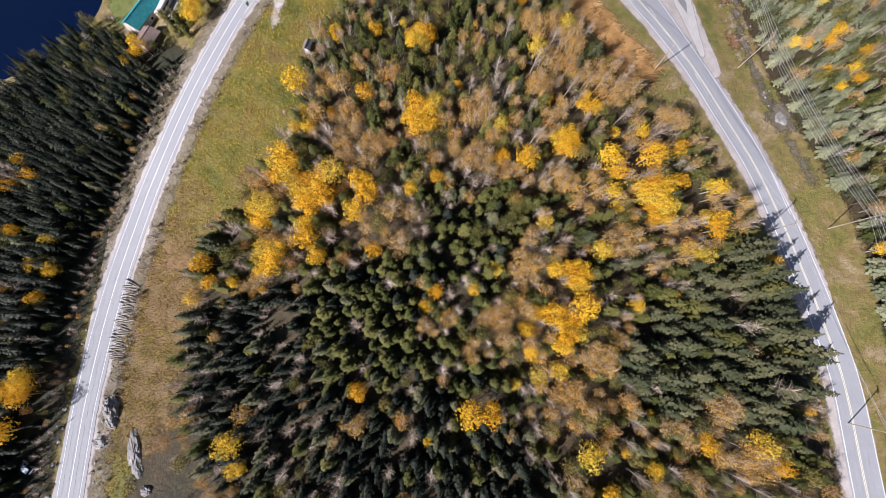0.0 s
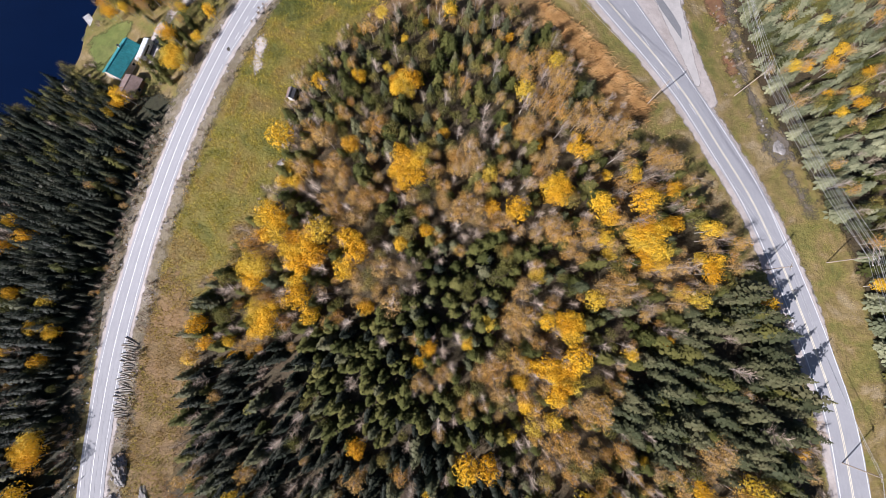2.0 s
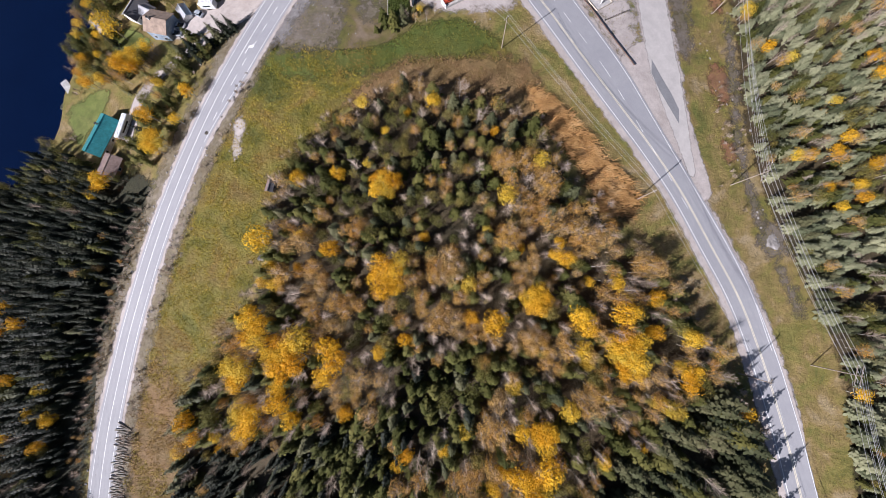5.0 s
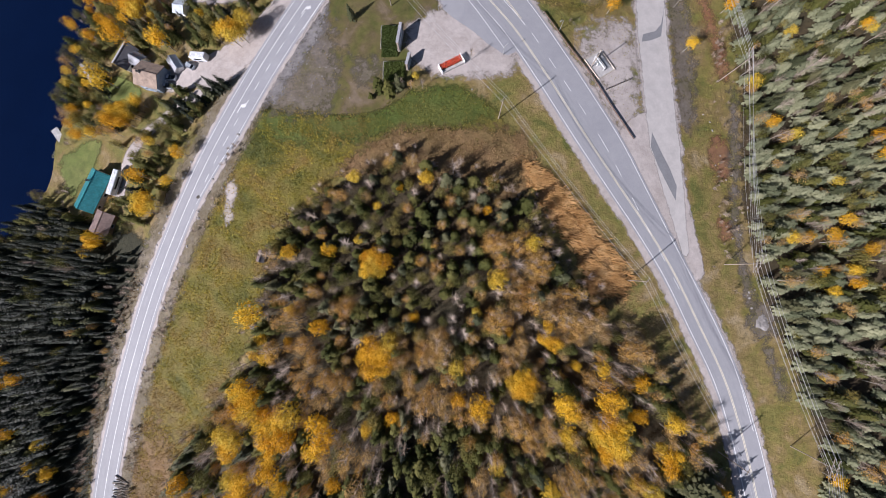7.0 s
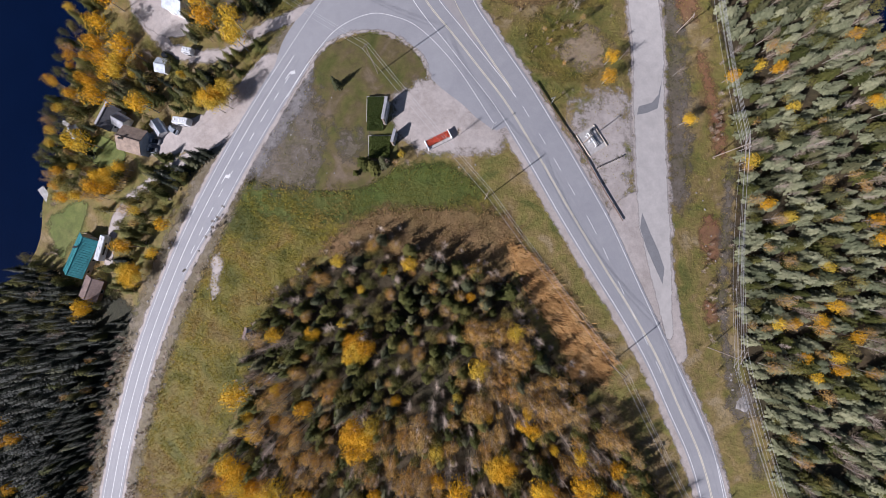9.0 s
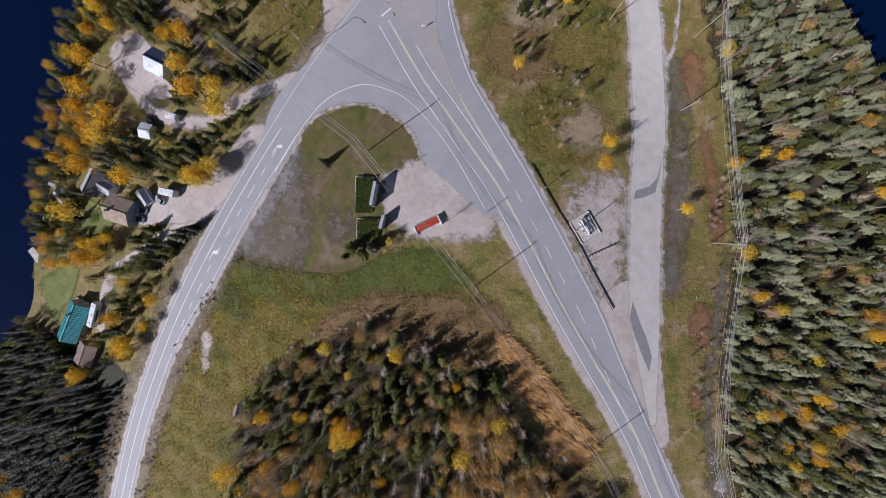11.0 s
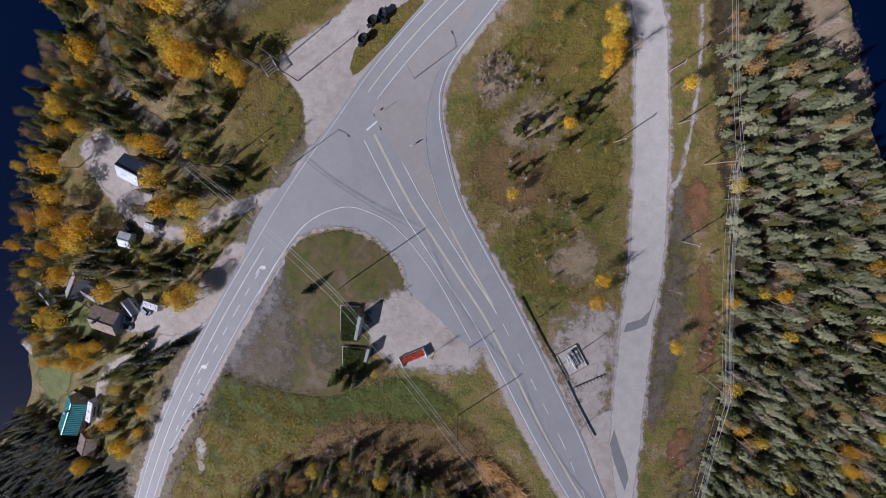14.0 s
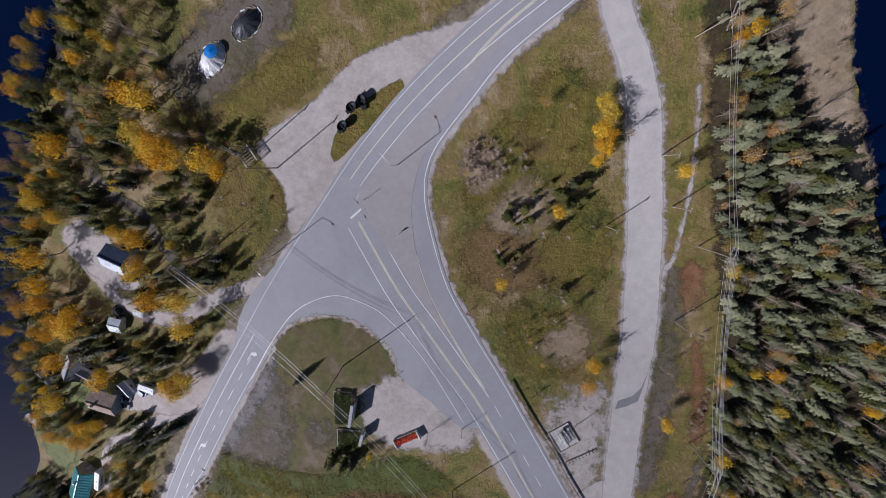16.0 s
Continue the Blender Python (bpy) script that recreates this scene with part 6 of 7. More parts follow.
def pad():
    root = new("equipment_pad")
    tagged(root, "square concrete pad with a blue-grey steel pipe rack", "concrete pad")
    root.matrix_basis = lie(67.4, 160.0, 33)
    me_w = 4.2
    boxed("slab", M_CONCRETE, root, -3.6, -me_w, -0.1, 3.6, me_w, 0.18, bevel=0.04)
    for s in (-1, 1):
        boxed("kerb", M_WALLTAN, root, s * 3.6 - 0.12, -me_w, 0.1, s * 3.6 + 0.12, me_w, 0.42)
        boxed("kerb", M_WALLTAN, root, -3.5, s * me_w - 0.12, 0.1, 3.5, s * me_w + 0.12, 0.42)
    for x, y0, y1, h, mat in ((-0.4, -2.4, 2.8, 1.3, M_TRIM), (0.3, -2.6, 2.4, 1.6, M_DARKSTEEL), (0.9, -1.2, 1.0, 1.2, M_WALLBLUE), (-1.2, 0.2, 2.2, 1.0, M_TRIM)):
        bm = bmesh.new()
        tube(bm, Vector((x, y0, h)), Vector((x, y1, h)), 0.16, 0.16, 8)
        for yy in (y0, y1):
            tube(bm, Vector((x, yy, 0.1)), Vector((x, yy, h)), 0.12, 0.12, 6)
        part("pipe_rail", bm, mat, root)
    boxed("cabinet", M_DARKSTEEL, root, 1.4, 2.6, 0.18, 2.0, 3.4, 1.3, bevel=0.04)
    bm = bmesh.new()
    tube(bm, Vector((-1.6, -0.4, 1.3)), Vector((1.8, 0.5, 1.3)), 0.12, 0.12, 6)
    part("cross_pipe", bm, M_WALLBLUE, root)


pad()
for i in range(9):
    b = new("bollard")
    tagged(b, "short dark wooden post in a row", "bollard", "posts beside the pad")
    b.matrix_basis = stand(69.0 + i * 1.09, 150.6 + i * 0.53)
    boxed("post", M_WOOD, b, -0.15, -0.15, -0.1, 0.15, 0.15, 0.8, bevel=0.03)
    boxed("cap", M_DARKSTEEL, b, -0.17, -0.17, 0.8, 0.17, 0.17, 0.86)

# guardrail
RAIL = curve([(48.6, 179.5), (56.7, 166.3), (64.2, 155.5), (70.9, 144), (77.7, 133.3)], 2.0)
for p in RAIL:
    p.z = float(height(p.x, p.y))
guard = tagged(new("guardrail"), "weathered wooden guardrail along the highway", "guardrail")
for i, (p, q) in enumerate(zip(RAIL[:-1], RAIL[1:])):
    bm = bmesh.new()
    up = Vector((0, 0, 0.62))
    d = (q - p).normalized()
    n = Vector((-d.y, d.x, 0)).normalized() * 0.08
    vs = []
    for e in (p, q):
        vs.append([bm.verts.new(e + up + n * a + Vector((0, 0, b))) for a, b in ((-1, -0.16), (1, -0.16), (1, 0.2), (-1, 0.2))])
    for k in range(4):
        bm.faces.new((vs[0][k], vs[0][(k + 1) % 4], vs[1][(k + 1) % 4], vs[1][k]))
    part("rail", bm, M_RAIL, guard)
    bm = bmesh.new()
    tube(bm, p + Vector((0, 0, -0.1)), p + Vector((0, 0, 0.75)), 0.14, 0.13, 6)
    part("post", bm, M_WOOD, guard)

# ---------------- poles and wires ----------------
tops = {}


def utility_pole(key, x, y, h, along, arm=2.4, arms=1, label="weathered wooden power pole with a crossarm"):
    root = new("utility_pole")
    tagged(root, label, "utility pole", "power poles")
    root.matrix_basis = stand(x, y, 0, along)
    bm = bmesh.new()
    tube(bm, Vector((0, 0, -0.3)), Vector((0, 0, h)), 0.19, 0.12, 8)
    part("shaft", bm, M_POLE, root)
    for k in range(arms):
        z = h - 0.5 - k * 1.4
        a = boxed("crossarm", M_WOOD, root, -arm / 2, -0.09, z, arm / 2, 0.09, z + 0.16)
        for i in range(4):
            px = -arm / 2 + 0.12 + i * (arm - 0.24) / 3
            bm = bmesh.new()
            tube(bm, Vector((px, 0, z + 0.16)), Vector((px, 0, z + 0.42)), 0.06, 0.045, 6)
            part("insulator", bm, M_TRIM, a)
    m = root.matrix_basis
    tops[key] = [m @ Vector((-arm / 2 + 0.12 + i * (arm - 0.24) / 3, 0, h - 0.1)) for i in range(4)] + [m @ Vector((0, 0.1, h - 3))] + [m @ Vector((-arm / 2 + 0.12 + i * (arm - 0.24) / 3, 0, h - 1.5)) for i in (0, 1, 3)]
    return root


POLES_ROAD = [("c0", 105.6, 28.4, 12, 60, 2.4), ("c", 73.9, 85.8, 12, 50, 2.4), ("a", 31.9, 139.4, 13.5, 45, 2.4), ("b", -5.0, 182.3, 16, 45, 2.6), ("w", -52.1, 214.9, 14, 45, 2.4), ("d", 119.6, -30.0, 10, 80, 2.2), ("d2", 116.4, -84.5, 10, 90, 2.2), ("p", 98.8, 200.5, 9, 76, 1.6), ("p2", 92.0, 236.1, 9, 76, 1.6), ("p3", 86.4, 250.4, 9, 76, 1.6), ("s", 73.7, 229.7, 9, 60, 1.4), ("n", -26.3, 243.3, 15, 60, 2.4), ("n2", -32.0, 248.8, 13, 60, 2.4), ("l", 64.1, 158.7, 9, 30, 1.2)]
POLES_EAST = [("e0", 136.4, -31.7, 14.5, 80, 6.0), ("e1", 129.8, 30.3, 14.5, 70, 6.0), ("e2", 108.9, 91.1, 14.5, 62, 6.0), ("e3", 111.5, 156.6, 14.5, 88, 6.0), ("e4", 101.6, 224.6, 14.5, 84, 6.0), ("e6", 89.6, 280.5, 14.5, 80, 6.0), ("e7", 74.8, 335.0, 14.5, 80, 6.0)]
for key, x, y, h, along, arm in POLES_ROAD + POLES_EAST:
    utility_pole(key, x, y, h, along, arm, 2 if key.startswith("e") else 1)


def wire(p, q, sag=1.2, r=0.028):
    bm = bmesh.new()
    n = 12
    pts = [p.lerp(q, i / n) - Vector((0, 0, sag * 4 * (i / n) * (1 - i / n))) for i in range(n + 1)]
    rings = []
    for p in pts:
        rings.append([bm.verts.new(p + Vector((r * math.cos(a), r * math.cos(a), r * math.sin(a)))) for a in (0.5, 2.6, 4.7)])
    for a, b in zip(rings[:-1], rings[1:]):
        for i in range(3):
            bm.faces.new((a[i], a[(i + 1) % 3], b[(i + 1) % 3], b[i]))
    return bm


def span(k1, k2, idx, label):
    root = tagged(new("power_line"), label, "power line", "power lines")
    for i in idx:
        part("wire", wire(tops[k1][i], tops[k2][i], 0.9 + 0.25 * (i % 5), 0.03 if k1.startswith("e") else 0.024), M_WIRE, root)


for k1, k2 in (("d2", "d"), ("d", "c0"), ("c0", "c"), ("c", "a"), ("a", "b"), ("b", "w")):
    span(k1, k2, (0, 2, 3), "three slack pale wires between the roadside poles")
for k1, k2 in (("e0", "e1"), ("e1", "e2"), ("e2", "e3"), ("e3", "e4")):
    span(k1, k2, (0, 1, 2, 3, 4, 5, 6, 7), "bundle of pale wires along the eastern woods")


for k1, k2 in (("e4", "e6"), ("e6", "e7")):
    span(k1, k2, (0, 2, 3), "three pale wires along the eastern woods")


def street_lamp(x, y, turn, h=11, reach=4.0, label="grey steel street lamp with a long arm"):
    root = tagged(new("street_lamp"), label, "street lamp", "street lamps")
    root.matrix_basis = stand(x, y, 0, turn)
    bm = bmesh.new()
    tube(bm, Vector((0, 0, -0.2)), Vector((0, 0, h)), 0.14, 0.08, 8)
    part("pole", bm, M_STEEL, root)
    bm = bmesh.new()
    prev = Vector((0, 0, h - 0.3))
    for i in range(1, 6):
        t = i / 5
        nx = Vector((reach * t, 0, h - 0.3 + 0.9 * math.sin(t * 1.57)))
        tube(bm, prev, nx, 0.06, 0.055, 6)
        prev = nx
    part("arm", bm, M_STEEL, root)
    boxed("lamp_head", M_STEEL, root, reach - 0.2, -0.17, h + 0.5, reach + 0.6, 0.17, h + 0.68, bevel=0.05)


street_lamp(-27.9, 216.6, -40, 12, 3.4)
street_lamp(10.8, 245.3, 130, 10, 4)
street_lamp(53.9, 172.6, 215, 5, 1.2)
street_lamp(33.9, 162.7, 40, 4, 0.8)


def road_sign(x, y, turn, label, h=2.6, w=0.9, mat=None):
    root = tagged(new("road_sign"), label, "road sign")
    root.matrix_basis = stand(x, y, 0, turn)
    bm = bmesh.new()
    tube(bm, Vector((0, 0, -0.2)), Vector((0, 0, h)), 0.05, 0.05, 6)
    part("post", bm, M_STEEL, root)
    boxed("plate", mat or M_TRIM, root, -w / 2, 0.05, h - w, w / 2, 0.08, h)


road_sign(1.9, 235.3, 40, "dark-backed sign on the traffic island", 3, 1.2, M_DARKSTEEL)
road_sign(11.5, 224.8, 10, "small white sign on the traffic island", 2.2, 1.0)
road_sign(-70.4, 113.9, 60, "grey-backed road sign beside the lakeside road", 2.8, 1.2, M_STEEL)
road_sign(-102.8, 6.8, 60, "small marker post beside the lakeside road", 1.6, 0.5, M_DARKSTEEL)
road_sign(-115.3, -28.7, 60, "small road sign beside the lakeside road", 2.2, 0.7, M_STEEL)
road_sign(11.8, 179.8, 60, "small sign at the tip of the lawn", 2.0, 0.6)

# ---------------- tarp-covered mounds ----------------
def mound(name, label, x, y, turn, L, W, H, mat, seed, cap=None):
    root = tagged(new(name), label, "tarp mound")
    root.matrix_basis = lie(x, y, turn)
    bm = bmesh.new()
    rings, n, k = [], 40, 7
    for j in range(k):
        t = j / (k - 1)
        ring = []
        for i in range(n):
            a = 6.283 * i / n
            fold = 1 + 0.05 * math.sin(11 * a + seed) * (1 - t) + 0.06 * noise.noise((i * 0.7, j, seed))
            ring.append(bm.verts.new((L / 2 * math.cos(a) * (1 - t * 0.96) * fold, W / 2 * math.sin(a) * (1 - t * 0.96) * fold, H * math.sin(t * 1.57) - 0.05)))
        rings.append(ring)
    for a, b in zip(rings[:-1], rings[1:]):
        for i in range(n):
            bm.faces.new((a[i], a[(i + 1) % n], b[(i + 1) % n], b[i]))
    bm.faces.new(rings[-1])
    part("tarp", bm, mat, root)
    if cap:
        bm = bmesh.new()
        ring = [bm.verts.new((L * 0.2 + L * 0.2 * math.cos(6.283 * i / 14), W * 0.26 * math.sin(6.283 * i / 14), H * (0.86 - 0.1 * math.cos(6.283 * i / 14)))) for i in range(14)]
        top = bm.verts.new((L * 0.18, 0, H * 1.1))
        for i in range(14):
            bm.faces.new((ring[i], ring[(i + 1) % 14], top))
        part("tarp_cap", bm, cap, root)
    for i in range(16):
        a = 6.283 * i / 16
        bm = bmesh.new()
        p = Vector((L / 2 * 1.04 * math.cos(a), W / 2 * 1.06 * math.sin(a), 0.15))
        tube(bm, p, p + Vector((-math.sin(a) * 1.4, math.cos(a) * 1.2, 0)), 0.16, 0.14, 6)
        part("weight_log", bm, M_WOOD if i % 3 else M_TRIM, root)


mound("tarp_covered_mound", "mound under a pleated white tarp with a blue cap", -43.9, 273.3, 50, 10.5, 6.5, 2.6, M_WHITETARP, 1, M_BLUETARP)
mound("tarp_covered_mound", "mound under a shiny black tarp held by logs", -32.4, 282.6, 38, 10.5, 6.0, 2.2, M_BLACKTARP, 4)
tagged(patch("spoil_ground", [(-58.6, 270.5), (-50.3, 278.7), (-37.8, 289.3), (-21.4, 294.0), (-19.3, 283.7), (-29.4, 275.3), (-41.6, 264.8), (-52.0, 260.6)], 0.052, M_STONY, 3.4), "grey stony spoil round the tarp mounds", "bare ground", kind="structure")


def mine_car(x, y, turn, label):
    root = tagged(new("mine_car"), label, "mine car", "old mine cars on display")
    root.matrix_basis = lie(x, y, turn, 0.1)
    bm = bmesh.new()
    rings = []
    for r, z in ((0.55, 0.65), (0.95, 0.8), (1.2, 1.3), (1.28, 1.9), (1.36, 2.0), (1.34, 2.12), (1.18, 2.1), (1.0, 1.6), (0.6, 1.45)):
        rings.append([bm.verts.new((r * math.cos(0.3927 * i) * 0.92, r * math.sin(0.3927 * i) * 1.25 + 0.12 * r, z)) for i in range(16)])
    for a, b in zip(rings[:-1], rings[1:]):
        for i in range(16):
            bm.faces.new((a[i], a[(i + 1) % 16], b[(i + 1) % 16], b[i]))
    bm.faces.new(rings[0][::-1])
    bm.faces.new(rings[-1])
    boxed("tipping_beam", M_DARKSTEEL, root, -1.35, -0.2, 1.4, 1.35, 0.2, 1.65, bevel=0.05)
    boxed("coupling", M_STEEL, root, -0.12, 2.2, 0.5, 0.12, 2.6, 0.66)
    part("tub", bm, M_DARKSTEEL, root)
    boxed("chassis", M_DARKSTEEL, root, -0.6, -2.2, 0.45, 0.6, 2.2, 0.7)
    for sx in (-1, 1):
        for sy in (-1, 1):
            bm = bmesh.new()
            tube(bm, Vector((sx * 0.6, sy * 1.1, 0.36)), Vector((sx * 0.85, sy * 1.1, 0.36)), 0.36, 0.36, 12)
            part("wheel", bm, M_DARKSTEEL, root)


mine_car(-5.3, 255.7, -40, "black iron mine car standing on the grass island")
mine_car(-2.5, 261.0, -52, "black iron mine car standing on the grass island")
mine_car(0.7, 262.7, 10, "black iron mine car with an empty tub")


def rack():
    root = tagged(new("lumber_rack"), "open weathered timber rack at the edge of the turnout", "rack")
    root.matrix_basis = lie(-34.4, 246.4, 35)
    for x in (-2, 2):
        for y in (-2.4, 2.4):
            boxed("post", M_WOOD, root, x - 0.12, y - 0.12, -0.1, x + 0.12, y + 0.12, 2.4)
    for x in (-2, 2):
        boxed("beam", M_TRIM, root, x - 0.12, -2.6, 2.4, x + 0.12, 2.6, 2.6)
    for i in range(6):
        boxed("slat", M_WOOD, root, -2.1, -2.3 + i * 0.85, 2.6, 2.1, -2.05 + i * 0.85, 2.68)


rack()
for i, (x, y, a, L) in enumerate(((-45.2, 250.2, -28, 13), (-44.2, 248.9, -26, 11), (-67.7, 228.6, 20, 5), (-83.7, 238.5, 60, 5), (-49.5, 216.9, 30, 6))):
    bm = bmesh.new()
    tube(bm, Vector((-L / 2, 0, 0.22)), Vector((L / 2, 0, 0.22)), 0.2, 0.14, 7)
    ob = part("fallen_log", bm, M_PALEBARK)
    ob.matrix_basis = lie(x, y, a, 0.1)
    tagged(ob, "bleached fallen log lying on the ground", "log")

# ---------------- rocks, logs, riprap ----------------
def boulder_mesh(seed, sub=2):
    bm = bmesh.new()
    bmesh.ops.create_icosphere(bm, subdivisions=sub, radius=1)
    for v in bm.verts:
        n = noise.noise(v.co * 1.3 + Vector((seed * 3.7, 0, 0))) * 0.35 + noise.noise(v.co * 3.1 + Vector((seed, 5, 0))) * 0.16
        v.co *= 1 + n
        v.co.z *= 0.7
    me = bpy.data.meshes.new("boulder")
    bm.to_mesh(me)
    bm.free()
    me.materials.append(M_ROCK)
    return me


BOULDERS = [boulder_mesh(i) for i in range(6)]


def rock(x, y, sx, sy, sz, label="pale weathered rock outcrop in the grass", name="boulder"):
    ob = new(name, BOULDERS[rnd.randrange(6)])
    tagged(ob, label, "rock")
    ob.matrix_basis = Matrix.Translation((x, y, float(height(x, y)) + sz * 0.08)) @ Matrix.Rotation(rnd.random() * 6.28, 4, "Z") @ Matrix.Diagonal((sx, sy, sz, 1))
    return ob


def outcrop(x, y, sx, sy, sz, turn, seed):
    """A broad weathered rock back, cracked and uneven."""
    bm = bmesh.new()
    bmesh.ops.create_icosphere(bm, subdivisions=4, radius=1)
    for v in bm.verts:
        q = v.co * 1.4 + Vector((seed * 4.1, 0, 0))
        n = noise.noise(q) * 0.3 + noise.noise(q * 2.7) * 0.17 + noise.noise(q * 6.5) * 0.07
        crack = abs(noise.noise(Vector((q.x * 0.9 + q.y * 2.2, q.y * 0.5, seed))))
        v.co *= 1 + n - (0.12 if crack < 0.06 else 0)
        v.co = Vector((v.co.x * sx, v.co.y * sy, v.co.z * sz))
    ob = part("rock_outcrop", bm, M_ROCK)
    ob.matrix_basis = lie(x, y, turn, -0.1)
    tagged(ob, "grey weathered rock outcrop beside the road", "rock")


for i, (x, y, sx, sy, sz, turn) in enumerate(((-101.8, -24.2, 2.2, 4.2, 2.0, 15), (-101.2, -28.0, 1.6, 2.2, 1.2, 40), (-103.2, -33.7, 2.6, 2.0, 0.9, 10), (-92.6, -35.9, 2.0, 5.2, 1.0, 10), (-90.6, -41.2, 1.6, 2.2, 0.7, 30), (-87.2, -46.4, 1.6, 1.4, 0.9, 0), (121.9, 71.2, 2.4, 2.8, 0.5, 0), (-49.9, 70.3, 1.4, 1.0, 0.8, 20))):
    outcrop(x, y, sx, sy, sz, turn, i + 1)
tagged(patch("bare_rock_ground", [(-58.6, 120.4), (-57.4, 116.4), (-58.9, 111.4), (-58.5, 106.5), (-60.8, 104.0), (-62.0, 108.5), (-61.1, 113.4), (-61.3, 119.4)], 0.06, M_GRAVEL, 0.8), "pale bare rock in the marsh grass", "bare ground", kind="structure")
tagged(patch("bare_rock_ground", [(118.6, 75.1), (123.6, 77.1), (125.9, 72.2), (125.0, 67.2), (120.6, 65.7), (117.6, 69.2)], 0.06, M_STONY, 2.4), "pale bare rock under the power line", "bare ground", kind="structure")
tagged(strip("bare_gravel_line", curve([(128.7, 47.7), (122.7, 65.3), (117.4, 81.1), (114.2, 98.1), (114.5, 123.4), (117.0, 154.1)], 3), -1.2, 1.2, 0.05, M_STONY, 2.4), "patchy stony line along the edge of the woods", "bare ground", kind="structure")
for cx, cy, n, sp, sz in ((121.9, 71.2, 5, 1.8, 0.6), (-59.8, 112.4, 8, 2.2, 0.35), (62.9, 151.5, 4, 3, 0.3), (110.1, 123.4, 4, 2.5, 0.4), (108.6, 137.6, 3, 2, 0.4), (115.6, 103.1, 5, 2.2, 0.4), (118.5, 81.1, 5, 2.5, 0.4), (27.7, 151.3, 6, 3, 0.3), (-33.3, 161.2, 14, 5, 0.28), (-28.8, 151.2, 8, 4, 0.28), (73.1, 153.7, 10, 5, 0.25)):
    for i in range(n):
        rock(cx + rnd.gauss(0, sp), cy + rnd.gauss(0, sp * 1.3), sz * rnd.uniform(0.5, 1.3), sz * rnd.uniform(0.5, 1.3), sz * rnd.uniform(0.3, 0.7))
riprap = tagged(new("riprap"), "bank of pale broken stone beside the lakeside road", "riprap", kind="stuff")
for i in range(420):
    k = rnd.randrange(len(west) - 60)
    p, n = west[k], normals(west)[k]
    side_off = rnd.choice((-1, 1)) * rnd.uniform(5.2, 6.6)
    q = p + n * side_off
    if q.y > 138:
        continue
    ob = new("stone", BOULDERS[rnd.randrange(6)])
    ob.parent = riprap
    s = rnd.uniform(0.15, 0.5)
    ob.matrix_basis = Matrix.Translation((q.x, q.y, float(height(q.x, q.y)) + 0.02)) @ Matrix.Rotation(rnd.random() * 6.28, 4, "Z") @ Matrix.Diagonal((s * 1.3, s, s * 0.8, 1))
for i in range(46):
    t = i / 45
    bm = bmesh.new()
    L = rnd.uniform(3.0, 5.6)
    tube(bm, Vector((-L / 2, 0, 0.3)), Vector((L / 2, 0, 0.1)), 0.22, 0.13, 6)
    ob = part("log", bm, M_PALEBARK if i % 3 else M_WOOD)
    ob.matrix_basis = lie(-102.4 - 1.2 * t + rnd.uniform(-.9, .9), 14 - 24 * t, rnd.uniform(-30, 12), 0.05)
    tagged(ob, "bleached log laid against the road bank", "log", "logs on the road bank")

